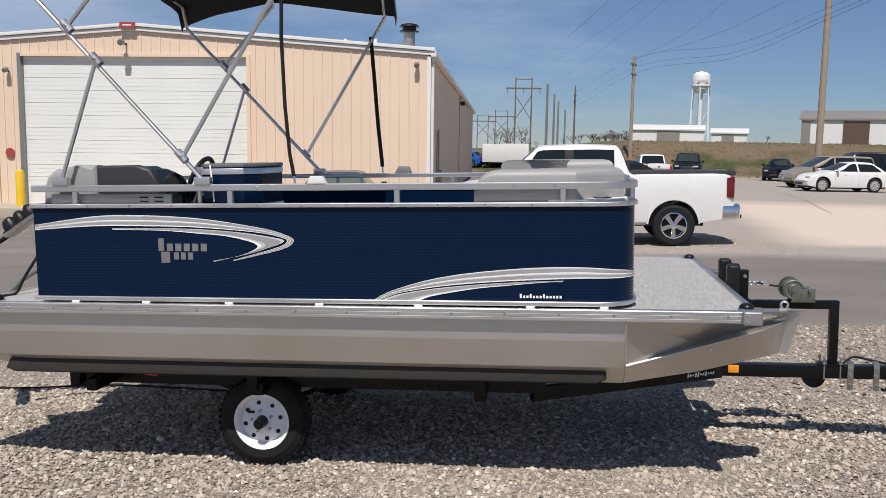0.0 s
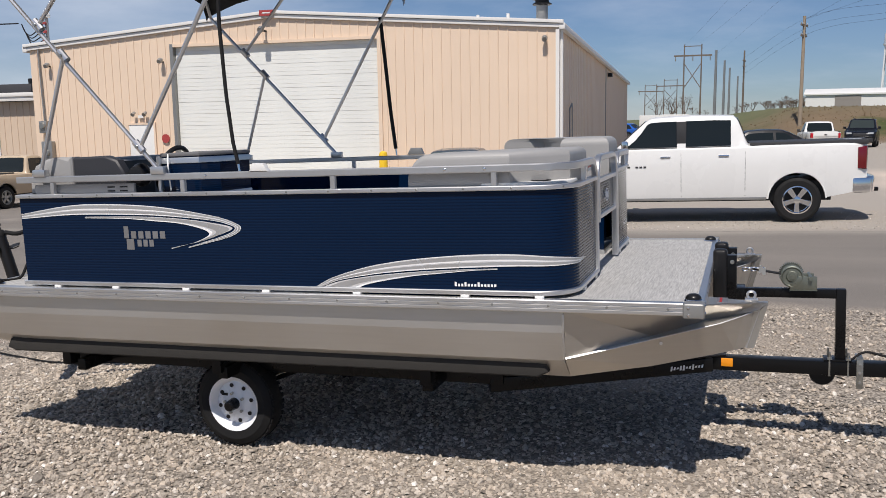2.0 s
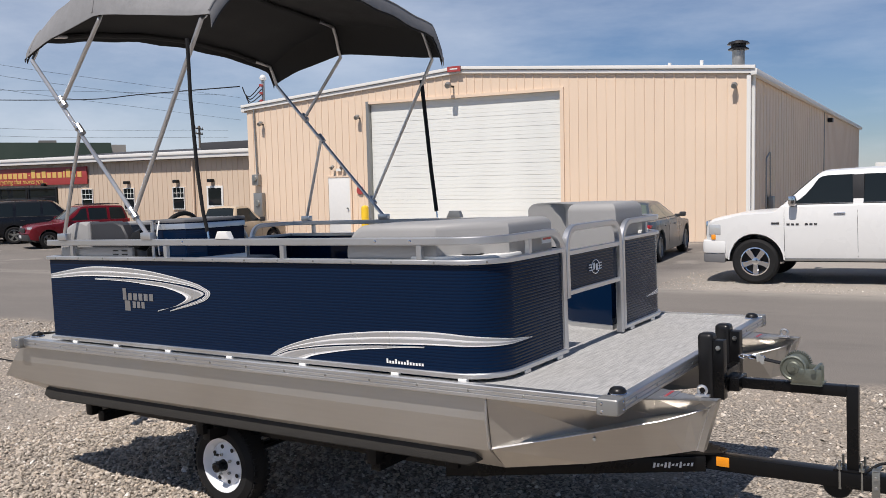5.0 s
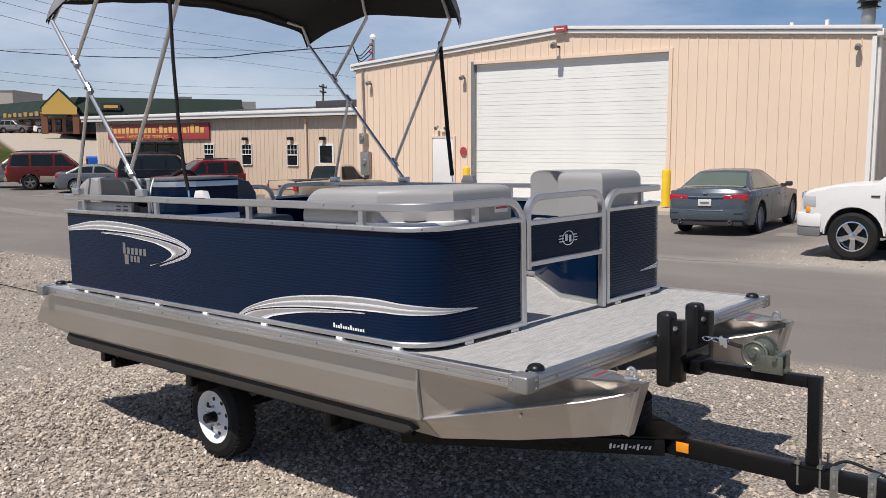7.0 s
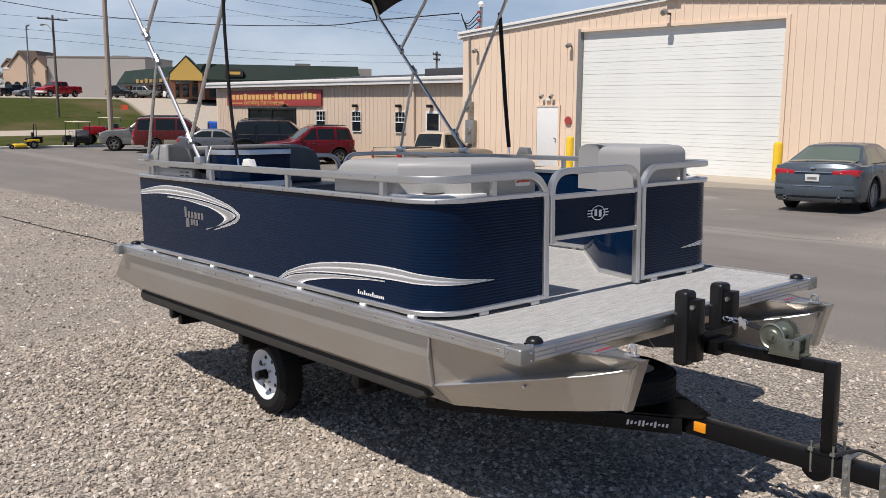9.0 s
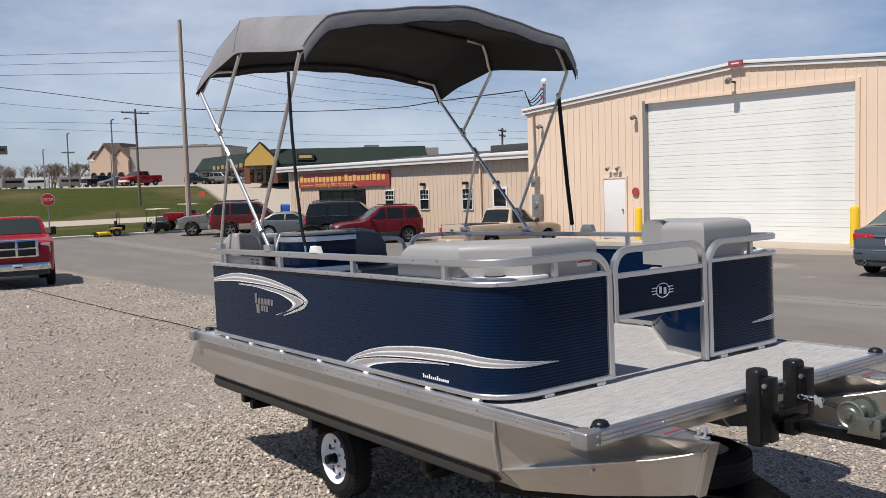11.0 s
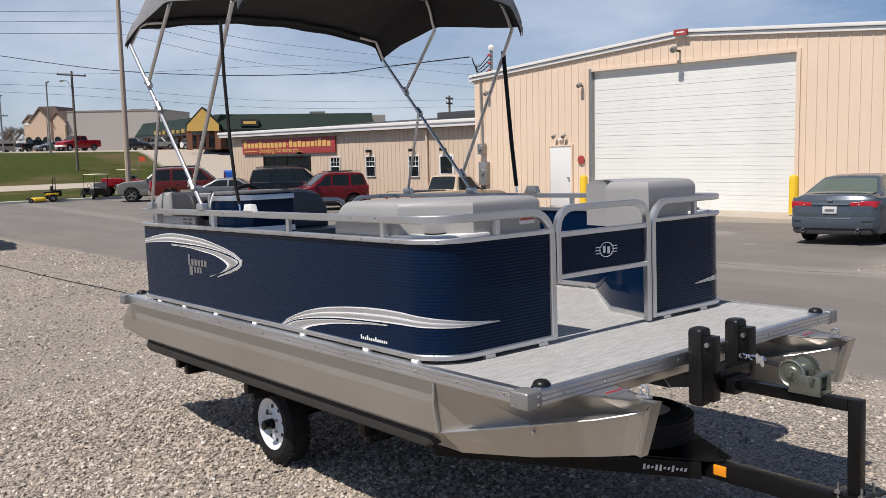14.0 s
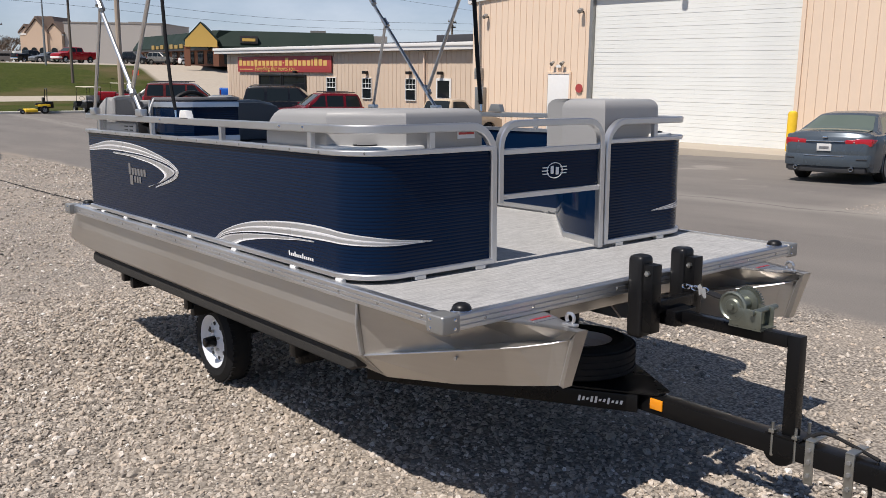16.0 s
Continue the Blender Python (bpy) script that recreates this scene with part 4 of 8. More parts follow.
    # warning labels
    part("warning_label", boxed(1.653, 1.6575, -0.60, -0.505, 1.583, 1.612), WHITEPLASTIC, b)
    part("warning_label_head", boxed(1.6555, 1.6585, -0.597, -0.508, 1.600, 1.610), REDPAINT, b)
    return b


def fillet_various(pts, radii):
    out = [pts[0]]
    for i in range(1, len(pts) - 1):
        a, c = pts[i - 1] - pts[i], pts[i + 1] - pts[i]
        r = radii[i - 1]
        s, e = pts[i] + a.normalized() * r, pts[i] + c.normalized() * r
        for k in range(9):
            t = math.pi / 2 * k / 8
            centre = s + (e - pts[i])
            out.append(centre + (s - centre) * math.cos(t) + (e - centre) * math.sin(t))
    out.append(pts[-1])
    return out


def pontoon(b, side):
    """A welded aluminium pontoon: slab sides, a chine at the foot and a ledged bow wedge."""
    f = -side
    o = lambda x, y, z: Vector((x, -y * f, z))
    bm = bmesh.new()
    mid = lambda x: [o(x, 1.10, 0.952), o(x, 1.105, 0.84), o(x, 1.085, 0.70), o(x, 0.95, 0.585), o(x, 0.58, 0.585), o(x, 0.47, 0.70), o(x, 0.47, 0.952)]
    stern = [o(-1.99, 1.10, 0.952), o(-2.10, 1.105, 0.84), o(-2.235, 1.085, 0.725), o(-2.12, 0.95, 0.655), o(-2.12, 0.58, 0.655), o(-2.235, 0.47, 0.725), o(-1.99, 0.47, 0.952)]
    rows = [stern, mid(-1.70), mid(-0.5), mid(0.6), mid(1.61)]
    vs = grid_faces(bm, rows, close_u=True)
    bm.faces.new(vs[0])
    bm.faces.new(vs[-1][::-1])
    body = part("pontoon", bm, HULL, b, "bare welded aluminium pontoon", smooth=False)
    # bow: recessed upper sides over a ledge, a lower wedge, and a folded nose
    ledge = [(1.612, 1.075, 0.705), (2.0, 0.965, 0.790), (2.32, 0.878, 0.862), (2.42, 0.805, 0.886), (2.495, 0.760, 0.912)]
    inner = [(1.612, 1.070, 0.712), (2.0, 0.905, 0.794), (2.265, 0.795, 0.862), (2.40, 0.772, 0.887), (2.490, 0.757, 0.914)]
    upper = [(1.612, 1.100, 0.950), (2.0, 0.975, 0.950), (2.29, 0.856, 0.950), (2.42, 0.795, 0.950), (2.53, 0.745, 0.949)]
    foot = [(1.612, 0.955, 0.587), (2.0, 0.90, 0.644), (2.30, 0.82, 0.698), (2.38, 0.792, 0.713), (2.436, 0.772, 0.725)]
    mid_y = 0.775
    bm = bmesh.new()
    for e in (1, -1):
        q = lambda row: [o(x, mid_y + (y - mid_y) * e, z) for x, y, z in row]
        grid_faces(bm, [q(ledge), q(foot)])
        grid_faces(bm, [q(inner), q(ledge)])
        grid_faces(bm, [q(upper), q(inner)])
        # the folded nose flange
        grid_faces(bm, [q([ledge[-1], (2.532, 0.742, 0.946)]), q([foot[-1], (2.470, 0.752, 0.728)])])
        grid_faces(bm, [q([upper[-1], (2.533, 0.741, 0.9485)]), q([ledge[-1], (2.532, 0.742, 0.946)])])
    both = lambda row: [[o(x, mid_y + (y - mid_y) * e, z) for x, y, z in row] for e in (1, -1)]
    grid_faces(bm, both(foot + [(2.470, 0.752, 0.728)]))
    grid_faces(bm, both([(2.470, 0.752, 0.728), (2.532, 0.742, 0.946)]))
    bmesh.ops.remove_doubles(bm, verts=bm.verts[:], dist=0.0008)
    bmesh.ops.recalc_face_normals(bm, faces=bm.faces[:])
    wedge = part("bow_wedge", bm, HULL, body, "folded bow with a welded ledge", smooth=False)
    for e in (1, -1):
        q = lambda row: [o(x, mid_y + (y - mid_y) * e, z) for x, y, z in row]
        part("ledge_weld", tubed(q(ledge), 0.0035, 6), ALU, wedge)
        part("nose_weld", tubed(q([foot[-1], ledge[-1]]), 0.003, 6), ALU, wedge)
    bm = bmesh.new()
    rim = [o(x, mid_y + (y + 0.006 - mid_y) * e, 0.9445) for e in (1, -1) for x, y, z in (upper[1:] if e > 0 else upper[:0:-1])]
    lo = [bm.verts.new(p) for p in rim]
    hi = [bm.verts.new(p + Vector((0, 0, 0.006))) for p in rim]
    bm.faces.new(lo)
    bm.faces.new(hi[::-1])
    for k in range(len(rim)):
        n = (k + 1) % len(rim)
        bm.faces.new((lo[k], lo[n], hi[n], hi[k]))
    part("bow_plate", bm, HULL, body, smooth=False)
    part("data_label", boxed(2.30, 2.35, min(-0.82 * f, -0.70 * f), max(-0.82 * f, -0.70 * f), 0.950, 0.9525), GREYDECAL, body)
    part("data_label_line", boxed(2.312, 2.324, min(-0.81 * f, -0.71 * f), max(-0.81 * f, -0.71 * f), 0.9525, 0.954), REDPAINT, body)
    eye = bmesh.new()
    tube(eye, [(2.457 + 0.018 * math.cos(t), -0.752 * f, 0.978 + 0.018 * math.sin(t)) for t in np.linspace(-0.9, math.pi + 0.9, 20)], 0.0065, 8)
    box(eye, 2.428, 2.488, -0.752 * f - 0.013, -0.752 * f + 0.013, 0.950, 0.961, 0.004)
    part("towing_eye", eye, RAILALU, body)
    part("weld_seam", tubed([o(1.61, 1.103, 0.93), o(1.61, 1.108, 0.84), o(1.61, 1.09, 0.71)], 0.006, 6), ALU, body)
    part("drain_plug", lathed([(0.008, 0), (0.008, 0.006), (0, 0.007)], pose(2.05, -0.945 * f, 0.77, 90 if f > 0 else -90), 10), ALU, body)
    for y in (0.62, 0.95):
        part("cross_bearer", boxed(-1.9, 2.1, min(-y * f, -(y - 0.04) * f), max(-y * f, -(y - 0.04) * f), 0.945, 0.957), ALU, body)


build_boat()
tagged(part("bow_crossmember", boxed(2.05, 2.12, -0.5, 0.5, 0.86, 0.955, 0.006), HULL, bpy.data.objects["pontoon_boat"]))


def soft_block(pts, z0, z1, bevel, seg=5):
    bm = bmesh.new()
    prism(bm, pts, "z", z0, z1)
    up = [e for e in bm.edges if all(v.co.z > z1 - 1e-4 for v in e.verts)]
    bmesh.ops.bevel(bm, geom=up, offset=bevel, segments=seg, affect="EDGES", profile=0.5)
    return bm


def on_boat(name, label, category, group=""):
    return thing(name, label, category, BOAT, group)


# bow lounge, near side
s = on_boat("bow_bench", "grey vinyl bow lounge with chamfered corner back", "bench seat", "boat seats")
bm = soft_block([(0.84, -1.07), (1.36, -1.07), (1.61, -0.84), (1.62, -0.43), (1.30, -0.43), (1.12, -0.72), (0.84, -0.80)], 1.535, 1.708, 0.034, 4)
for k in range(1, 7):
    bmesh.ops.bisect_plane(bm, geom=bm.verts[:] + bm.edges[:] + bm.faces[:], plane_co=(0.84 + 0.11 * (1 - math.cos(k * math.pi / 14)), 0, 0), plane_no=(1, 0, 0))
bmesh.ops.bisect_plane(bm, geom=bm.verts[:] + bm.edges[:] + bm.faces[:], plane_co=(0.95, 0, 0), plane_no=(1, 0, 0))
for q in bm.verts:
    if q.co.x < 0.95:
        q.co.z = 1.535 + (q.co.z - 1.535) * (0.25 + 0.75 * math.sqrt(max(0.0, 1 - ((0.95 - q.co.x) / 0.112) ** 2)))
part("backrest", bm, VINYL, s)
part("corner_filler", soft_block([(1.22, -1.075), (1.42, -1.075), (1.53, -1.045), (1.60, -0.98), (1.63, -0.88), (1.63, -0.76), (1.50, -0.80), (1.22, -1.0)], 1.532, 1.560, 0.006, 2), WHITEPLASTIC, s)
part("cup_holder", lathed([(0.042, 0.0), (0.050, 0.004), (0.050, 0.008), (0.04, 0.008), (0.036, 0.002), (0, 0.002)], pose(1.49, -0.965, 1.558), 20), BLACKPLASTIC, s)
part("seat_cushion", soft_block([(0.30, -1.06), (1.36, -1.06), (1.58, -0.86), (1.60, -0.42), (1.15, -0.42), (0.95, -0.56), (0.30, -0.56)], 1.30, 1.40, 0.035), VINYL, s)
part("seat_base", soft_block([(0.32, -1.07), (1.36, -1.07), (1.57, -0.86), (1.58, -0.45), (1.15, -0.45), (0.95, -0.6), (0.32, -0.6)], 1.0, 1.30, 0.01, 2), NAVY, s)
s = on_boat("bow_bench", "grey vinyl bow lounge with rounded raised back", "bench seat", "boat seats")
bm = soft_block([(0.84, 1.07), (0.84, 0.80), (1.14, 0.74), (1.31, 0.42), (1.62, 0.40), (1.61, 0.84), (1.36, 1.07)], 1.46, 1.742, 0.05, 5)
bmesh.ops.recalc_face_normals(bm, faces=bm.faces[:])
part("backrest", bm, VINYL, s)
part("corner_filler", soft_block([(1.22, 1.075), (1.22, 1.0), (1.50, 0.80), (1.63, 0.76), (1.63, 0.88), (1.60, 0.98), (1.53, 1.045), (1.42, 1.075)], 1.532, 1.560, 0.006, 2), WHITEPLASTIC, s)
part("cup_holder", lathed([(0.042, 0.0), (0.050, 0.004), (0.050, 0.008), (0.04, 0.008), (0.036, 0.002), (0, 0.002)], pose(1.49, 0.965, 1.558), 20), BLACKPLASTIC, s)
part("seat_cushion", soft_block([(0.66, 1.06), (1.36, 1.06), (1.58, 0.86), (1.60, 0.40), (1.28, 0.46)], 1.33, 1.42, 0.035), VINYL, s)
bm = soft_block([(0.67, 1.07), (1.36, 1.07), (1.57, 0.86), (1.58, 0.40), (1.285, 0.48)], 1.012, 1.33, 0.01, 2)
part("seat_base", bm, NAVY, s)
part("base_trim", soft_block([(0.66, 1.075), (1.36, 1.075), (1.575, 0.862), (1.585, 0.392), (1.283, 0.472)], 1.0, 1.03, 0.004, 1), ALU, s)
# stern bench
s = on_boat("stern_bench", "grey vinyl stern bench with a long rounded back", "bench seat", "boat seats")
bm = bmesh.new()
prism(bm, [(-1.04, 1.40), (-1.04, 1.62), (-1.00, 1.70), (-0.92, 1.735), (0.08, 1.735), (0.20, 1.71), (0.28, 1.65), (0.31, 1.56), (0.315, 1.40)], "x", -1.565, -1.42, 0.03, 4)
part("backrest", bm, VINYL, s)
bm = bmesh.new()
prism(bm, [(-1.56, 1.54), (-1.555, 1.64), (-1.51, 1.71), (-1.42, 1.748), (-1.36, 1.756), (-1.24, 1.756), (-1.24, 1.54)], "y", -1.05, -0.96, 0.025, 3)
part("arm_panel", bm, VINYL, s)
bm = bmesh.new()
prism(bm, [(-1.25, 1.45), (-1.25, 1.752), (-1.02, 1.756), (-0.94, 1.73), (-0.895, 1.66), (-0.885, 1.45)], "y", -1.035, -0.96, 0.025, 3)
part("arm_insert", bm, DARKPAD, s, "dark grey padded arm insert")
part("seat_cushion", soft_block([(-1.42, -1.04), (-0.98, -1.04), (-0.98, 0.31), (-1.42, 0.31)], 1.34, 1.44, 0.035), VINYLSHADE, s)
base = part("seat_base", soft_block([(-1.55, -1.05), (-1.0, -1.05), (-1.0, 0.30), (-1.55, 0.30)], 1.0, 1.34, 0.01, 2), VINYL, s)
# front of the back, its shade under the canopy given as darker vinyl
bm = bmesh.new()
prism(bm, [(-0.97, 1.44), (-0.97, 1.64), (-0.92, 1.70), (-0.86, 1.718), (0.06, 1.718), (0.20, 1.69), (0.26, 1.60), (0.27, 1.44)], "x", -1.43, -1.345, 0.03, 4)
part("back_cushion", bm, VINYLSHADE, s, "grey padded seat back, coloured darker for its shade")
bm = bmesh.new()
prism(bm, [(-0.55, 1.45), (-0.55, 1.712), (-0.18, 1.712), (-0.18, 1.45)], "x", -1.36, -1.338, 0.008, 2)
part("back_insert", bm, BLACKPLASTIC, s)
part("end_board", boxed(-1.50, -0.80, -1.075, -1.055, 1.40, 1.60, 0.006), VINYL, s)
for k in range(2):
    for j in range(2):
        part("cushion_vent", boxed(-0.98 + 0.085 * k, -0.93 + 0.085 * k, -1.078, -1.0745, 1.555 + 0.022 * j, 1.562 + 0.022 * j), BLACKPLASTIC, s)
part("arm_pad", lathed([(0, 0.06), (0.05, 0.05), (0.07, 0.0), (0.05, -0.05), (0, -0.06)], pose(-0.82, -0.98, 1.64, 90), 14), BLACKPLASTIC, s)


def helm_console():
    c = on_boat("helm_console", "navy helm console with aluminium trim and wheel", "console")
    foot = [(-0.64, -1.02), (-0.53, -1.02), (-0.42, -0.99), (-0.35, -0.90), (-0.325, -0.63), (-0.64, -0.63)]
    part("body", soft_block(foot, 1.0, 1.74, 0.004, 1), NAVY, c)
    for z0, z1 in ((1.015, 1.04), (1.50, 1.535), (1.70, 1.732)):
        grown = [(-0.48 + (x + 0.48) * 1.03, -0.82 + (y + 0.82) * 1.025) for x, y in foot]
        part("trim_band", soft_block(grown, z0, z1, 0.004, 2), ALU, c)
    for k in range(13):
        grown = [(-0.48 + (x + 0.48) * 1.006, -0.82 + (y + 0.82) * 1.005) for x, y in foot]
        part("rib", soft_block(grown, 1.552 + k * 0.0118, 1.556 + k * 0.0118, 0.0012, 1), NAVY, c)
    bm = bmesh.new()
    lid = [(-0.48 + (x + 0.48) * 1.04, -0.82 + (y + 0.82) * 1.03) for x, y in foot]
    prism(bm, lid, "z", 1.738, 1.758, 0.006)
    part("dash_top", bm, GREYBUMPER, c)
    for y in (-1.032, -0.62):
        part("edge_tube", tubed([(-0.655, y, 1.02), (-0.655, y, 1.742)], 0.013, 10), RAILALU, c)
    w = part("steering_wheel", tubed([(-0.775 + 0.05 * math.sin(t), -0.74 + 0.14 * math.cos(t), 1.655 + 0.13 * math.sin(t)) for t in np.linspace(0, 2 * math.pi, 40)], 0.014, 10), BLACKPLASTIC, c, "black steering wheel")
    for t in (0.5, 2.6, 4.7):
        part("spoke", tubed([(-0.76, -0.74, 1.655), (-0.775 + 0.05 * math.sin(t), -0.74 + 0.14 * math.cos(t), 1.655 + 0.13 * math.sin(t))], 0.009, 8), STEEL, w)
    part("column", tubed([(-0.655, -0.74, 1.645), (-0.77, -0.74, 1.655)], 0.03, 12), BLACKPLASTIC, c)
    part("cord", tubed(smooth_pts([(-0.59, -1.035, 1.75), (-0.565, -1.075, 1.67), (-0.56, -1.07, 1.555)], 4), 0.0045, 6), WHITEPLASTIC, c)
    return c


helm_console()

mount = on_boat("rail_bracket", "white plastic clip block on the side rail", "bracket")
bm = bmesh.new()
prism(bm, [(-0.03, 1.65), (0.075, 1.65), (0.055, 1.688), (-0.01, 1.69)], "y", -1.125, -1.085, 0.004)
part("block", bm, WHITEPLASTIC, mount)
mount = on_boat("rail_bracket", "grey clip block on the far side rail", "bracket")
bm = bmesh.new()
prism(bm, [(0.0, 1.65), (0.13, 1.65), (0.11, 1.70), (0.03, 1.702)], "y", 1.085, 1.125, 0.004)
part("block", bm, GREYMETAL, mount)


# ---- canopy ----
def canopy():
    c = on_boat("bimini_canopy", "charcoal canvas boat canopy on aluminium bows", "canopy")
    # stations from stern to bow: x, edge, shoulder and crown heights, shoulder's share of the half width
    st = [(-1.66, 2.82, 2.955, 3.07, 0.93), (-1.40, 2.905, 3.075, 3.175, 0.945), (-0.93, 2.985, 3.195, 3.30, 0.95), (-0.45, 2.92, 3.125, 3.24, 0.90), (-0.10, 2.862, 3.055, 3.19, 0.85), (0.03, 2.85, 3.045, 3.182, 0.84)]
    at_x = lambda x, k: float(np.interp(x, [q[0] for q in st], [q[k] for q in st]))
    def arch(x, drop=0.0, w=1.12, n=40):
        ze, zs, zc, vs = (at_x(x, k) for k in (1, 2, 3, 4))
        row = []
        for k in range(n + 1):
            u = -1 + 2 * k / n
            v = abs(math.sin(u * math.pi / 2))
            turn = vs if u < 0 else 0.5 * vs + 0.48
            z = zc - (zc - zs) * (v / turn) ** 1.35 if v < turn else ze + (zs - ze) * ((1 - v) / (1 - turn)) ** 0.8
            sag = 0.007 * math.sin(9 * u + 5 * x) + 0.005 * math.sin(23 * u - 7 * x) + 0.004 * math.sin(31 * x + 6 * u)
            row.append((x, w * math.sin(u * math.pi / 2) * (0.965 if u > 0 else 1.0), z - drop * (1 - v) + sag * (1 - abs(u))))
        return row
    bm = bmesh.new()
    xs = np.linspace(st[0][0], st[-1][0], 25)
    rows = []
    for x in xs:
        gap = min(abs(x - q) for q in (-1.62, -0.92, -0.05))
        row = arch(x, 0.030 * min(1.0, gap / 0.35))
        row = [(row[0][0], row[0][1] * 1.004, row[0][2] - 0.020 - 0.006 * abs(math.sin(4 * x)))] + row + [(row[-1][0], row[-1][1] * 1.004, row[-1][2] - 0.020 - 0.006 * abs(math.sin(4 * x)))]
        rows.append(row)
    hem = lambda row, dx, dz: [(p[0] + dx, p[1], p[2] - dz * (0.15 if i in (0, len(row) - 1) else 1.0 + 0.05 * math.sin(17 * p[1] + 3))) for i, p in enumerate(row)]
    rows = [hem(rows[0], -0.015, 0.045)] + rows + [hem(rows[-1], 0.012, 0.045), hem(rows[-1], 0.010, 0.088)]
    grid_faces(bm, rows)
    bmesh.ops.recalc_face_normals(bm, faces=bm.faces)
    bmesh.ops.solidify(bm, geom=bm.faces[:], thickness=0.004)
    cloth = part("canvas", bm, CANVAS, c, "taut grey canvas with sewn hems")
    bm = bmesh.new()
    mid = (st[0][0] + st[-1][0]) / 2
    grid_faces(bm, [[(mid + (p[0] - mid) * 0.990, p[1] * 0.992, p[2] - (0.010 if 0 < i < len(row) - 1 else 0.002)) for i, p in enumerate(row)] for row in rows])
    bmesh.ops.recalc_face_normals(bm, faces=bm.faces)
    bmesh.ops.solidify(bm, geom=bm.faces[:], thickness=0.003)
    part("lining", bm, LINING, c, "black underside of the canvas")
    for x in (-1.62, -0.96, 0.028):
        part("seam", tubed(arch(x), 0.006, 6), CANVAS, cloth)
    # bows: legs up both sides, bent over under the cloth
    def bow(xb, yb, zb, xt, zt, name="bow", far=1.0):
        top = [(p[0], p[1], p[2] - 0.036) for p in arch(xt, 0.0, 1.09, 28)]
        legs = [(xb + (xt - xb) * k / 4, -yb - (1.105 - yb) * k / 4, zb + (zt - 0.05 - zb) * k / 4) for k in range(5)]
        other = [(p[0], -p[1] * (far + (0.965 - far) * k / 4), p[2]) for k, p in reversed(list(enumerate(legs)))]
        frame_bow = part(name, tubed(legs + top[1:-1] + other, 0.0125, 8), RAILALU, c, "bent aluminium tube")
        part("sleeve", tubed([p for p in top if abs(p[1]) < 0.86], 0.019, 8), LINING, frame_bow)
    bow(-0.60, 1.11, 1.672, -1.62, 2.83, "main_bow")
    bow(-0.71, 1.115, 1.79, -0.05, 2.87, "front_bow")
    bow(-1.325, 1.11, 2.495, -0.92, 2.985, "middle_bow", 0.955)
    for q in (-1, 1):
        sy = 1.11 * q
        part("rear_brace", tubed([(-1.41, sy, 1.67), (-1.17, 1.11 * q if q < 0 else 1.072, 2.318)], 0.0115, 8), RAILALU, c)
        for x, y, z in ((-1.325, 1.11 if q < 0 else 1.06, 2.495), (-1.17, 1.11 if q < 0 else 1.072, 2.318), (-0.71, 1.117, 1.80)):
            knuckle = part("slide_knuckle", tubed([(x + 0.024, y * q, z - 0.027), (x - 0.024, y * q, z + 0.027)], 0.021, 10), RAILALU, c)
            part("knuckle_bolt", lathed([(0.009, 0), (0.009, 0.01), (0, 0.012)], pose(x, y * q + 0.02 * q, z, -90 * q), 8), STEEL, knuckle)
        for x in (-1.41, -0.60):
            part("deck_hinge", boxed(x - 0.045, x + 0.045, sy - 0.022, sy + 0.022, 1.648, 1.69, 0.008), RAILALU, c)
        if q < 0:
            strap = [(-0.12, -1.15, 2.72), (-0.135, -1.14, 2.40), (-0.13, -1.13, 2.05), (-0.115, -1.12, 1.80), (-0.10, -1.11, 1.69)]
        else:
            strap = [(-0.165, 1.08, 2.68), (-0.145, 1.09, 2.35), (-0.125, 1.10, 2.0), (-0.10, 1.11, 1.70)]
        part("strap", tubed(smooth_pts(strap, 6), 0.01, flat=(0.007, 0.002) if q < 0 else (0.011, 0.003)), WEB, c, "black webbing tie-down strap")
        part("strap_hook", tubed([strap[-1], (strap[-1][0] + 0.005, strap[-1][1], 1.652)], 0.006, 6), CHROME, c)
        part("strap_sleeve", tubed(strap, 0.010 if q < 0 else 0.015, 8), WEB, c)
    return c


canopy()


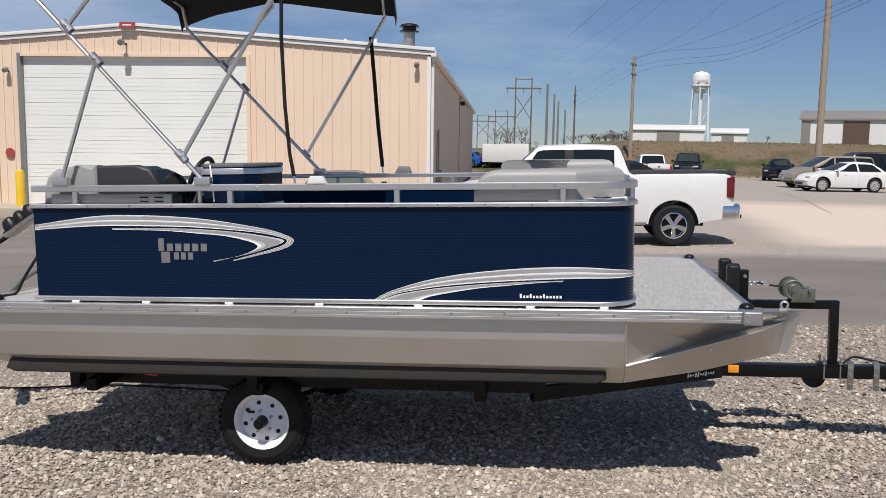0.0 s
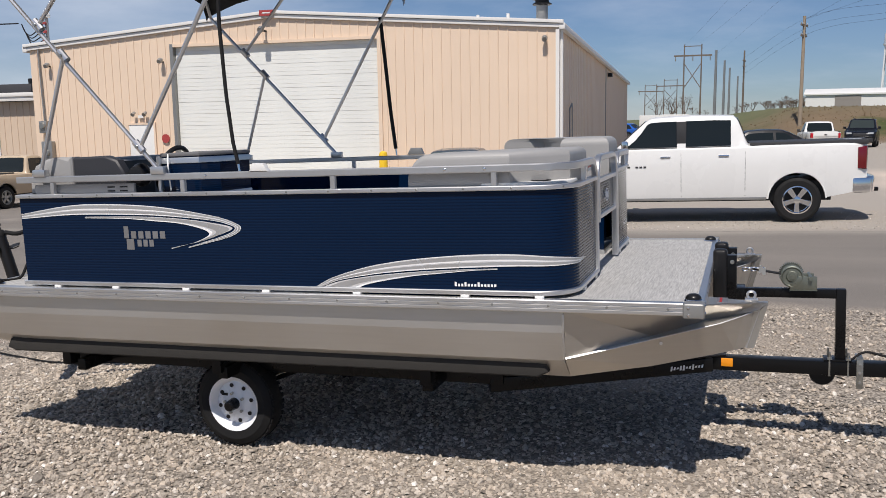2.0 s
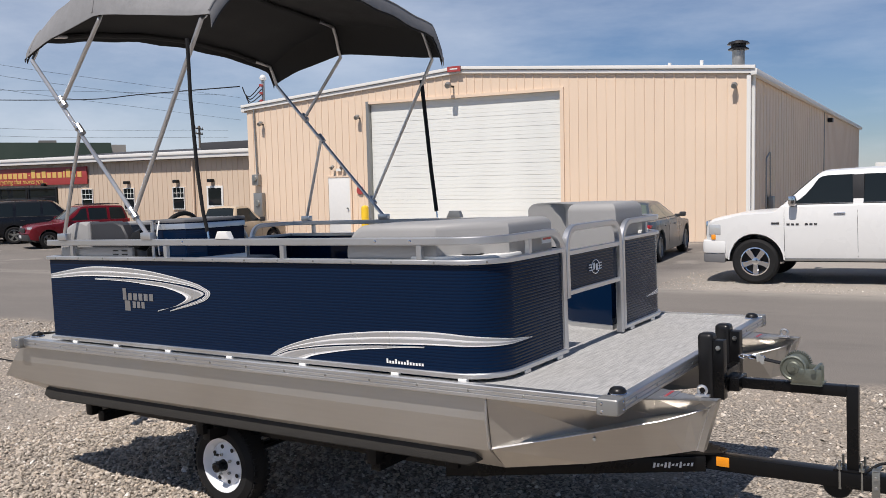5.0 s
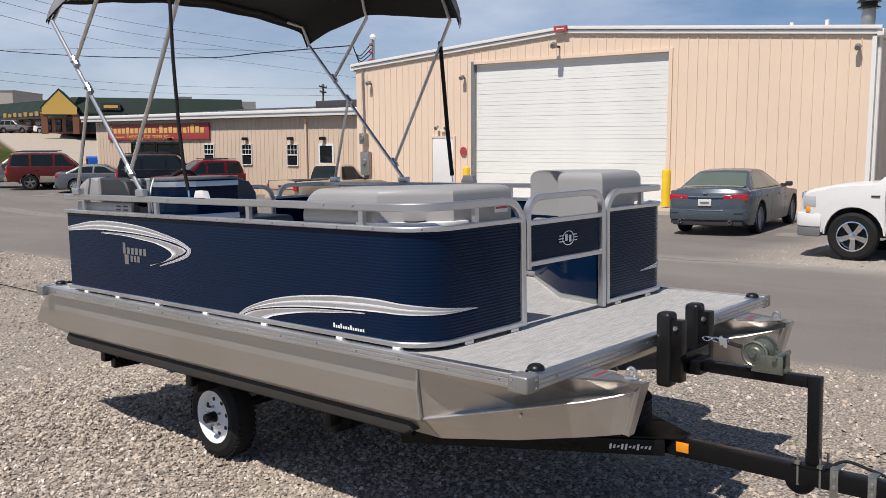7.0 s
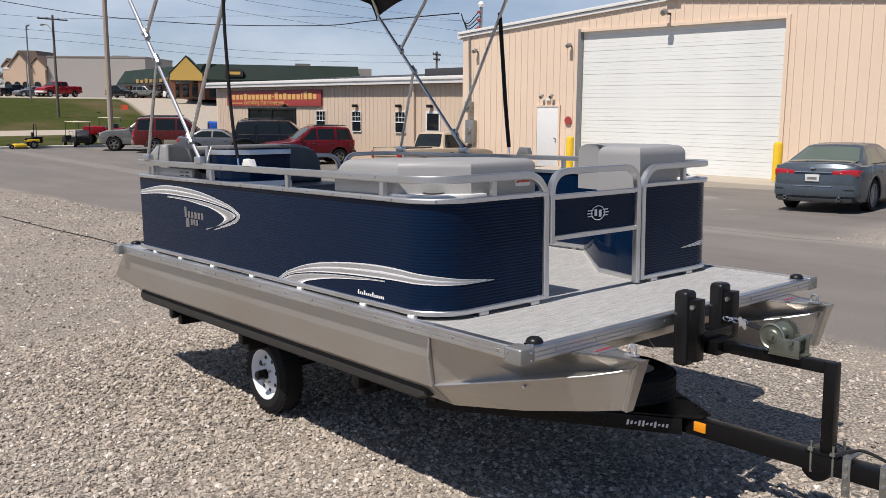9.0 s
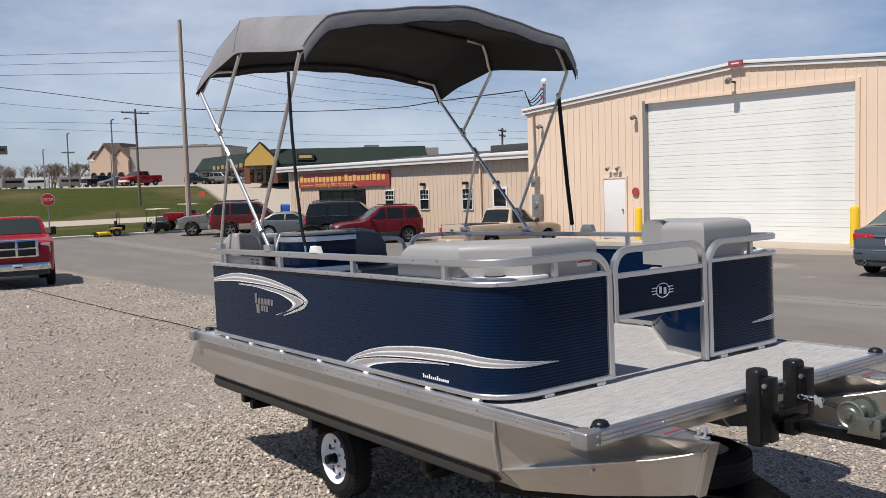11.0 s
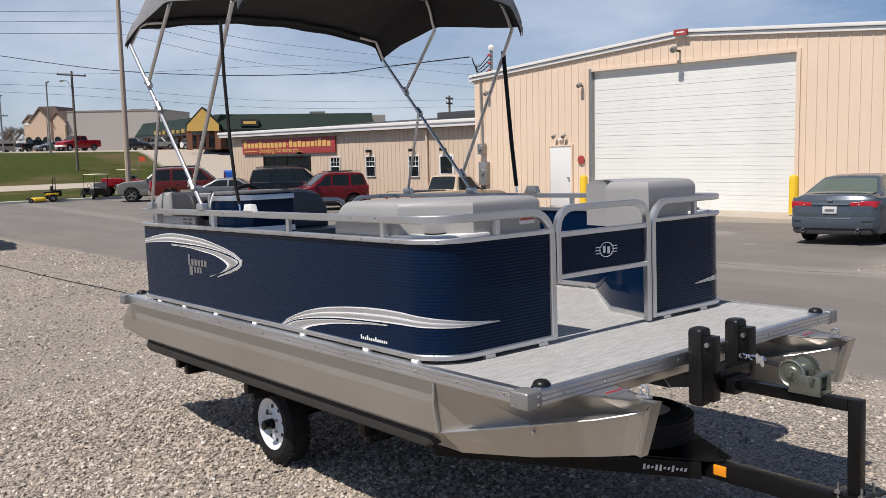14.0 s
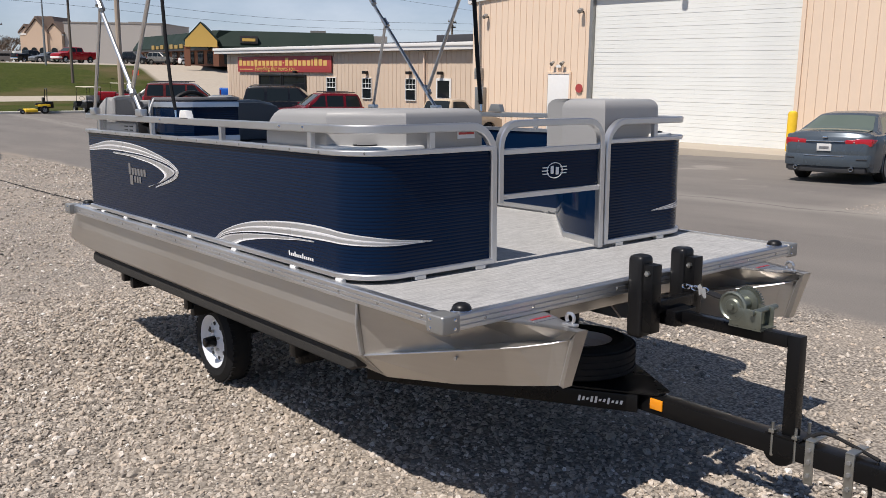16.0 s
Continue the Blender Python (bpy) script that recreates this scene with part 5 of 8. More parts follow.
# ---- stern motor and cables ----
def motor():
    m = on_boat("electric_outboard", "black electric outboard tilted up behind the stern", "motor")
    axis = [(-2.60, -0.15, 0.62), (-2.69, -0.15, 0.93), (-2.762, -0.15, 1.175)]
    part("pod", tubed(axis, 0.043, 18), BLACKPLASTIC, m)
    up = pose(-2.762, -0.15, 1.175, 0, -16)
    part("neck", lathed([(0.045, 0), (0.047, 0.02), (0.036, 0.045), (0.022, 0.055), (0.022, 0.08), (0.030, 0.084), (0.030, 0.10), (0, 0.104)], up, 16), RUBBER, m)
    part("cap", lathed([(0.026, 0.104), (0.026, 0.115), (0.012, 0.12), (0, 0.12)], up, 14), STEEL, m)
    for k, a in enumerate((0.4, 2.5, 4.6)):
        bm = bmesh.new()
        prism(bm, [(0.03, -0.01), (0.075, -0.035), (0.115, -0.02), (0.11, 0.03), (0.06, 0.035), (0.03, 0.012)], "z", -0.006, 0.006, 0.003, 1)
        bm.transform(pose(-2.735, -0.15, 1.085, 0, -16) @ Matrix.Rotation(a, 4, "Z") @ Matrix.Rotation(0.5, 4, "X"))
        part("blade", bm, BLACKPLASTIC, m)
    part("shaft", tubed([(-2.62, -0.15, 0.70), (-2.35, -0.12, 0.98), (-2.02, -0.10, 1.18)], 0.018, 10), STEEL, m)
    # tilted head: two black knobs on a steel plate
    a, r = Vector((-2.44, -0.10, 1.28)), Vector((-2.18, -0.10, 1.44))
    d = (r - a).normalized()
    n = Vector((-d.z, 0, d.x))
    part("head_plate", tubed([a, r + d * 0.12], 0.02, flat=(0.05, 0.017)), STEEL, m)
    for k, (f, rr) in enumerate(((0.18, 0.055), (0.46, 0.045), (0.74, 0.045))):
        c = a.lerp(r, f) + n * 0.02
        q = pose(c.x, c.y, c.z, 0, -math.degrees(math.atan2(d.z, d.x)))
        part("knob", lathed([(rr, -0.005), (rr * 1.02, 0.03), (rr * 0.8, 0.065), (rr * 0.4, 0.082), (0, 0.085)], q, 16), BLACKPLASTIC, m)
    part("cover", tubed([a + n * 0.012, r + n * 0.014], 0.03, flat=(0.045, 0.016)), BLACKPLASTIC, m)
    part("clamp", boxed(-2.06, -1.94, -0.2, 0.0, 0.80, 1.30, 0.015), BLACKPAINT, m)
    part("tiller", tubed(smooth_pts([a, (-2.52, -0.11, 1.23), (-2.62, -0.13, 1.20), (-2.72, -0.14, 1.21)], 5), 0.016, 8), RUBBER, m)
    part("cable", tubed(smooth_pts([(-2.0, -0.3, 1.34), (-1.80, -0.75, 1.24), (-1.86, -0.82, 1.10), (-1.90, -0.86, 1.008), (-1.95, -0.98, 1.008), (-1.985, -1.05, 0.985), (-1.99, -1.06, 0.90)], 6), 0.009, 8), RUBBER, m)
    return m


motor()
bm = bmesh.new()
tube(bm, [(x, y, ground_z(x, y) + 0.018) for x, y, _ in smooth_pts([(-30, 1.2, 0), (-22, 1.33, 0), (-15.56, 1.42, 0), (-12.16, 1.48, 0), (-9.6, 1.58, 0), (-6.2, 1.42, 0), (-3.6, 0.72, 0), (-2.95, 0.61, 0), (-2.43, 0.73, 0), (-2.0, 0.77, 0), (-1.2, 0.7, 0)], 8)], 0.008, 8)
ob = part("ground_cable", bm, RUBBER, None)
tagged(ob, "thin black power cable lying over the gravel", "cable")

# ---- trailer, in the boat's frame ----
def wheel(parent, x, y, z, side, R=0.262, rim=0.165):
    """A trailer wheel facing side (-1 or 1 along y)."""
    m = Matrix.Translation((x, y, z)) @ Matrix.Rotation(radians(90 * -side), 4, "X")
    w = part("wheel", lathed([(rim - 0.012, -0.075), (R - 0.05, -0.082), (R - 0.012, -0.062), (R, -0.04), (R, 0.04), (R - 0.012, 0.062), (R - 0.05, 0.082), (rim + 0.004, 0.078), (rim - 0.012, 0.06)], m, 48), RUBBER, parent, "black trailer tyre on a white rim")
    part("rim", lathed([(rim - 0.006, -0.06), (rim + 0.004, 0.066), (rim, 0.076), (rim - 0.012, 0.07), (rim - 0.026, 0.048), (rim - 0.034, 0.034), (0.085, 0.050), (0.05, 0.062), (0.036, 0.062)], m, 48), WHITEWHEEL, w)
    for k in range(8):
        t = 2 * math.pi * k / 8 + 0.2
        part("vent_hole", lathed([(0.013, 0.0445), (0.013, 0.048), (0, 0.048)], m @ Matrix.Translation((0.108 * math.cos(t), 0.108 * math.sin(t), 0)), 10), BLACKPLASTIC, w)
    for k in range(5):
        t = 2 * math.pi * k / 5 + 0.5
        part("lug_nut", lathed([(0.009, 0.05), (0.009, 0.072), (0, 0.076)], m @ Matrix.Translation((0.063 * math.cos(t), 0.063 * math.sin(t), 0)), 6), STEEL, w)
    part("hub_cap", lathed([(0.036, 0.03), (0.034, 0.085), (0.030, 0.125), (0.022, 0.13), (0, 0.13)], m, 18), BLACKPAINT, w)
    for dz in (-0.05, 0.05):
        bm = bmesh.new()
        for k in range(44):
            mm = m @ Matrix.Rotation(2 * math.pi * (k + 0.5 * (dz > 0)) / 44, 4, "Z") @ Matrix.Translation((R - 0.002, 0, dz))
            for v in bmesh.ops.create_cube(bm, size=1.0)["verts"]:
                v.co = mm @ Vector((v.co.x * 0.008, v.co.y * 0.022, v.co.z * 0.026))
        part("tread_band", bm, RUBBER, w)
    part("rim_label", boxed(x - 0.085, x - 0.045, y + side * 0.058 - 0.002, y + side * 0.058 + 0.002, z + 0.045, z + 0.06), BLACKPLASTIC, w)
    return w


def build_trailer():
    t = thing("boat_trailer", "black steel boat trailer with carpeted bunks and winch post", "trailer", BOAT)
    for side in (-1, 1):
        y = 0.93 * side
        bm = bmesh.new()
        pts = [(-1.86, 0.612), (-1.83, 0.665), (-1.79, 0.684), (1.46, 0.684), (1.515, 0.672), (1.52, 0.625), (1.47, 0.600), (-1.80, 0.590)]
        prism(bm, pts, "y", y - 0.125, y + 0.125, 0.02, 3)
        part("bunk", bm, CARPET, t, "black carpeted bunk")
        part("frame_rail", boxed(-1.50, 1.2, 0.70 * side - 0.025, 0.70 * side + 0.025, 0.45, 0.53, 0.006), BLACKPAINT, t)
        for x in (-1.48, -0.42, 0.85):
            part("bunk_bracket", boxed(x - 0.03, x + 0.03, y - 0.05, y + 0.03, 0.50, 0.60, 0.004), BLACKPAINT, t)
        part("tail_bracket", boxed(-1.62, -1.46, 0.70 * side - 0.09, 0.70 * side + 0.02, 0.44, 0.58, 0.006), BLACKPAINT, t)
        part("tail_lamp", boxed(-1.60, -1.575, 0.55 * side - 0.07, 0.55 * side + 0.07, 0.46, 0.52, 0.004), REDPAINT, t)
        part("side_lamp", boxed(-1.18, -1.10, 0.727 * side - 0.004, 0.727 * side + 0.004, 0.50, 0.525, 0.002), REDPAINT, t)
        wheel(t, -0.435, 0.74 * side, 0.265, side)
        arm_len = math.hypot(1.13, 0.64)
        arm_at = pose(2.25, 0.072 * side, 0.444, 0, 0, -side * math.degrees(math.atan2(0.64, 1.13)))
        bm = boxed(-arm_len, 0.0, -0.025, 0.025, -0.039, 0.039, 0.005)
        bm.transform(arm_at)
        arm = part("tongue_arm", bm, BLACKPAINT, t)
        for k in range(11 if side < 0 else 0):
            x = -0.262 + k * 0.0185
            h = 0.007 + 0.006 * (k in (0, 3, 4, 7)) + 0.002 * math.sin(k * 2.1)
            bm = bmesh.new()
            prism(bm, [(x, -h), (x + 0.011, -h), (x + 0.015, h), (x + 0.005, h)], "y", -0.0275, -0.0245)
            bm.transform(arm_at)
            part("script_mark", bm, WHITEDECAL, arm)
        part("leaf_spring", tubed(smooth_pts([(-0.78, 0.60 * side, 0.44), (-0.435, 0.60 * side, 0.335), (-0.08, 0.60 * side, 0.44)], 5), 0.02, flat=(0.025, 0.014)), BLACKPAINT, t)
    part("axle", tubed([(-0.435, -0.72, 0.30), (-0.435, 0.72, 0.30)], 0.03, 12), BLACKPAINT, t)
    for x in (-1.40, -0.40, 0.85):
        part("cross_tube", boxed(x - 0.03, x + 0.03, -0.95, 0.95, 0.46, 0.53, 0.006), BLACKPAINT, t)
    part("tongue", boxed(1.9, 3.42, -0.053, 0.027, 0.405, 0.482, 0.006), BLACKPAINT, t)
    bm = bmesh.new()
    prism(bm, [(1.35, -0.62), (1.35, 0.62), (2.33, 0.04), (2.33, -0.04)], "z", 0.486, 0.494)
    part("gusset_plate", bm, BLACKPAINT, t)
    part("amber_marker", boxed(2.302, 2.366, -0.062, -0.053, 0.430, 0.478, 0.004), AMBER, t, "amber side reflector")
    # winch post: upright, arm and bow stops
    part("winch_post", boxed(2.897, 2.948, -0.038, 0.013, 0.482, 0.881, 0.005), BLACKPAINT, t)
    part("winch_arm", boxed(2.35, 2.897, -0.038, 0.013, 0.830, 0.880, 0.005), BLACKPAINT, t)
    part("post_foot", boxed(2.84, 2.98, -0.055, 0.055, 0.482, 0.492, 0.003), BLACKPAINT, t)
    part("arm_end_plate", boxed(2.345, 2.43, -0.085, 0.06, 0.822, 0.888, 0.006), BLACKPAINT, t)
    for y in (-0.155, 0.13):
        stop = part("bow_stop", boxed(2.262, 2.338, y - 0.042, y + 0.042, 0.770, 1.118, 0.026, 4), BLACKPLASTIC, t, "black rubber bow stop")
        part("stop_bracket", boxed(2.336, 2.385, y - 0.03, y + 0.03, 0.80, 1.085, 0.004), BLACKPAINT, stop)
        part("stop_bolt", lathed([(0.012, 0), (0.012, 0.012), (0, 0.014)], pose(2.362, y - 0.03, 1.05, 90), 6), STEEL, stop)
    part("stop_crossbar", boxed(2.345, 2.385, -0.16, 0.135, 0.88, 0.93, 0.004), BLACKPAINT, t)
    w = part("winch", boxed(2.662, 2.799, -0.062, -0.056, 0.881, 0.955, 0.004), WINCHZINC, t, "zinc-plated hand winch with a strap drum")
    part("side_plate", boxed(2.665, 2.79, 0.042, 0.048, 0.876, 0.955, 0.004), WINCHZINC, w)
    part("base", boxed(2.66, 2.80, -0.062, 0.048, 0.875, 0.881), WINCHZINC, w)
    dm = Matrix.Translation((2.672, -0.05, 0.952)) @ AXIS_Y
    part("drum", lathed([(0, -0.09), (0.052, -0.09), (0.052, -0.085), (0.03, -0.08), (0.03, 0.0), (0.060, 0.002), (0.060, 0.010), (0.053, 0.013), (0.047, 0.007), (0.032, 0.007), (0.026, 0.014), (0.012, 0.014), (0.012, 0.026), (0, 0.026)], dm, 28), WINCHZINC, w)
    gear = bmesh.new()
    lathe(gear, [(0.03, -0.112), (0.058, -0.112), (0.058, -0.100), (0.03, -0.100)], dm, 36)
    for k in range(36):
        a = 2 * math.pi * k / 36
        mm = dm @ Matrix.Rotation(a, 4, "Z") @ Matrix.Translation((0.061, 0, -0.106))
        for v in bmesh.ops.create_cube(gear, size=1.0)["verts"]:
            v.co = mm @ Vector((v.co.x * 0.009, v.co.y * 0.006, v.co.z * 0.012))
    part("gear", gear, WINCHZINC, w)
    part("pinion_shaft", tubed([(2.765, -0.08, 0.945), (2.765, 0.10, 0.945)], 0.011, 10), WINCHZINC, w)
    part("strap", tubed(smooth_pts([(2.645, 0.0, 0.955), (2.55, 0.0, 0.97), (2.47, 0.0, 0.985)], 4), 0.02, flat=(0.024, 0.003)), WEB, w)
    tag = bmesh.new()
    grid_faces(tag, [[(2.50 + 0.012 * u, -0.03 - 0.006 * v, 0.96 + 0.022 * v + 0.01 * math.sin(2 * u)) for u in range(4)] for v in range(3)])
    bmesh.ops.solidify(tag, geom=tag.faces[:], thickness=0.0015)
    part("paper_tag", tag, WHITEPLASTIC, w)
    chain = bmesh.new()
    for k in range(5):
        cx, cz = 2.43 + 0.022 * k, 0.985 + 0.006 * (k % 2)
        tube(chain, [(cx + 0.018 * math.cos(a), -0.02 + (0.009 * math.sin(a) if k % 2 else 0), cz + (0 if k % 2 else 0.010 * math.sin(a))) for a in np.linspace(0, 2 * math.pi, 13)], 0.0035, 6, caps=False)
    part("safety_chain", chain, CHROME, w)
    # jack wheel, its clamps and U bolts
    jack = part("jack_wheel", lathed([(0, -0.03), (0.062, -0.03), (0.068, -0.02), (0.068, 0.02), (0.062, 0.03), (0, 0.03)], Matrix.Translation((2.84, 0.075, 0.385)) @ AXIS_Y, 24), BLACKPLASTIC, t)
    part("wheel_hub", lathed([(0, -0.036), (0.022, -0.036), (0.022, -0.029)], Matrix.Translation((2.84, 0.075, 0.385)) @ AXIS_Y, 12), STEEL, jack)
    part("jack_leg", tubed([(2.80, 0.075, 0.40), (3.40, 0.085, 0.44)], 0.025, 10), STEEL, t)
    for x in (2.868, 2.962):
        for y in (-0.05, 0.05):
            part("u_bolt", tubed([(x, y, 0.40), (x, y, 0.535)], 0.006, 8), STEEL, t)
        part("u_bolt_nut", boxed(x - 0.011, x + 0.011, -0.061, -0.039, 0.494, 0.506), STEEL, t)
    for x in (3.02, 3.17):
        br = part("clamp_strap", boxed(x - 0.017, x + 0.017, -0.056, -0.046, 0.335, 0.505, 0.003), STEEL, t, "zinc jack clamp plate")
        for z in (0.47, 0.425, 0.37):
            part("bolt_head", lathed([(0.009, 0), (0.009, 0.008), (0, 0.009)], pose(x, -0.056, z, 90), 6), GREYMETAL, br)
        part("clamp_top", boxed(x - 0.017, x + 0.017, -0.056, 0.06, 0.497, 0.507, 0.003), STEEL, t)
    part("wiring_loop", tubed(smooth_pts([(2.98, -0.02, 0.49), (3.05, 0.0, 0.53), (3.15, 0.01, 0.51), (3.25, 0.0, 0.49)], 5), 0.007, 8), RUBBER, t)
    part("coupler", boxed(3.42, 3.60, -0.045, 0.045, 0.41, 0.49, 0.02, 3), STEEL, t)
    label = part("warning_label", boxed(3.335, 3.42, -0.0575, -0.0532, 0.425, 0.470, 0.0), WHITEPLASTIC, t, "white warning label with red stripes")
    for z in (0.432, 0.446, 0.460):
        part("label_stripe", boxed(3.34, 3.415, -0.0585, -0.0570, z, z + 0.005), REDPAINT, label)
    part("cable_tail", tubed(smooth_pts([(3.30, 0.0, 0.42), (3.31, -0.01, 0.37), (3.35, -0.02, 0.345), (3.40, -0.02, 0.36), (3.44, 0.0, 0.40)], 5), 0.007, 8), RUBBER, t)
    part("safety_hook", tubed(smooth_pts([(3.235, -0.03, 0.405), (3.24, -0.035, 0.36), (3.225, -0.035, 0.335), (3.205, -0.035, 0.345)], 5), 0.008, 8), BLACKPAINT, t)
    return t


build_trailer()


def spare_wheel():
    w = thing("spare_wheel", "black spare trailer tyre lying flat on the trailer tongue", "wheel", BOAT @ pose(1.86, -0.02, 0.574))
    R = 0.255
    part("tyre", lathed([(0.15, -0.07), (R - 0.05, -0.08), (R - 0.012, -0.062), (R, -0.04), (R, 0.04), (R - 0.012, 0.062), (R - 0.05, 0.08), (0.15, 0.07)], Matrix(), 44), RUBBER, w)
    for dz in (-0.045, -0.015, 0.015, 0.045):
        part("tread_rib", lathed([(R - 0.006, dz - 0.010), (R + 0.004, dz - 0.008), (R + 0.004, dz + 0.008), (R - 0.006, dz + 0.010)], Matrix(), 44), RUBBER, w)
    part("rim", lathed([(0.155, 0.062), (0.145, 0.03), (0.09, 0.02), (0.04, 0.03), (0, 0.03)], Matrix(), 32), WHITEWHEEL, w)


spare_wheel()
scatter_stones("gravel", [(-9, 6.5, -3.6, 3.75, 52000, 0.006, 0.022), (-22, -9, -4, 3.75, 15000, 0.010, 0.030), (-3.5, 5.0, -3.0, 0.8, 46000, 0.008, 0.021), (-6.0, 6.0, -3.4, 3.4, 900, 0.022, 0.036), (6.5, 14, -3, 3.7, 6000, 0.01, 0.026), (-1.9, 5.5, 10.1, 13.2, 5000, 0.005, 0.014)], 11)

# ---- vehicles ----
def paint(name, c, flake=0.0, rough=0.28):
    return surf(name, c, rough, flake, 0.04, 1.2, 12, coat=0.22, rvar=0.05, spec=0.25)


WHITE_CAR = paint("white_car_paint", (0.70, 0.70, 0.685))
SLATE_CAR = paint("slate_blue_car_paint", (0.085, 0.105, 0.125), 0.35)
RED_CAR = paint("dark_red_car_paint", (0.125, 0.006, 0.012))
BRIGHTRED_CAR = paint("bright_red_car_paint", (0.27, 0.007, 0.014))
TAN_CAR = paint("tan_car_paint", (0.48, 0.38, 0.27))
SILVER_CAR = paint("silver_car_paint", (0.19, 0.188, 0.175), 0.3)
MAROON_CAR = paint("maroon_car_paint", (0.10, 0.014, 0.012))
BLACK_CAR = paint("black_car_paint", (0.006, 0.0065, 0.009))
GREY_CAR = paint("grey_car_paint", (0.13, 0.14, 0.15), 0.3)
GOLD_CAR = paint("champagne_car_paint", (0.33, 0.29, 0.23), 0.3)
BLUE_CAR = paint("blue_car_paint", (0.02, 0.10, 0.42))
CARGLASS = glass("tinted_car_glass", (0.012, 0.016, 0.017))
PALEGLASS = glass("pale_car_glass", (0.030, 0.038, 0.037))
PALEREAR = glass("pale_rear_glass", (0.10, 0.125, 0.105))
TAILRED = surf("red_lamp_lens", (0.42, 0.008, 0.018), 0.15, 0.0, 0.05, 12, 90, coat=0.6)
TAILDARK = surf("dark_red_lamp_lens", (0.13, 0.004, 0.007), 0.15, 0.0, 0.05, 12, 90, coat=0.6)
HEADLENS = surf("clear_lamp_lens", (0.55, 0.56, 0.56), 0.12, 0.3, 0.08, 14, 90, coat=0.6)
PLATE = surf("licence_plate", (0.60, 0.60, 0.58), 0.5, 0.0, 0.05, 9, 60)
DARKTRIM = surf("dark_trim", (0.03, 0.03, 0.032), 0.55, 0.0, 0.1, 6, 60)



def arch_pts(cx, cz, r, z0, n=11):
    """The wheel arch from front to back, along the sill line z0."""
    a = math.asin(min(0.98, (z0 - cz) / r))
    return [(cx + r * math.cos(t), cz + r * math.sin(t)) for t in np.linspace(a, math.pi - a, n)]


def road_wheel(parent, x, y, r, rim_r, side, spokes, mat):
    m = Matrix.Translation((x, y, r)) @ Matrix.Rotation(radians(90 * -side), 4, "X")
    w = 0.11
    t = part("wheel", lathed([(rim_r, -w), (r - 0.04, -w), (r - 0.008, -w * 0.8), (r, -w * 0.5), (r, w * 0.5), (r - 0.008, w * 0.8), (r - 0.05, w), (rim_r + 0.008, w * 0.93), (rim_r, w * 0.8)], m, 36), RUBBER, parent)
    part("rim", lathed([(rim_r + 0.002, -w * 0.8), (rim_r + 0.004, w * 0.86), (rim_r - 0.016, w * 0.9), (rim_r - 0.03, w * 0.55), (rim_r * 0.94, -0.02), (0, -0.02)], m, 36), mat, t)
    part("brake_shadow", lathed([(rim_r * 0.86, -0.012), (rim_r * 0.86, -0.008), (0, -0.008)], m, 24), BLACKPLASTIC, t)
    for k in range(spokes):
        a = 2 * math.pi * k / spokes + 0.3
        mm = m @ Matrix.Rotation(a, 4, "Z")
        bm = bmesh.new()
        prism(bm, [(0.03, -0.036), (rim_r * 0.94, -0.050), (rim_r * 0.94, 0.050), (0.03, 0.036)], "z", w * 0.30, w * 0.62, 0.008, 1)
        bm.transform(mm)
        part("spoke", bm, mat, t)
    part("hub", lathed([(0.065, w * 0.3), (0.06, w * 0.66), (0.04, w * 0.72), (0, w * 0.72)], m, 18), mat, t)
    return t


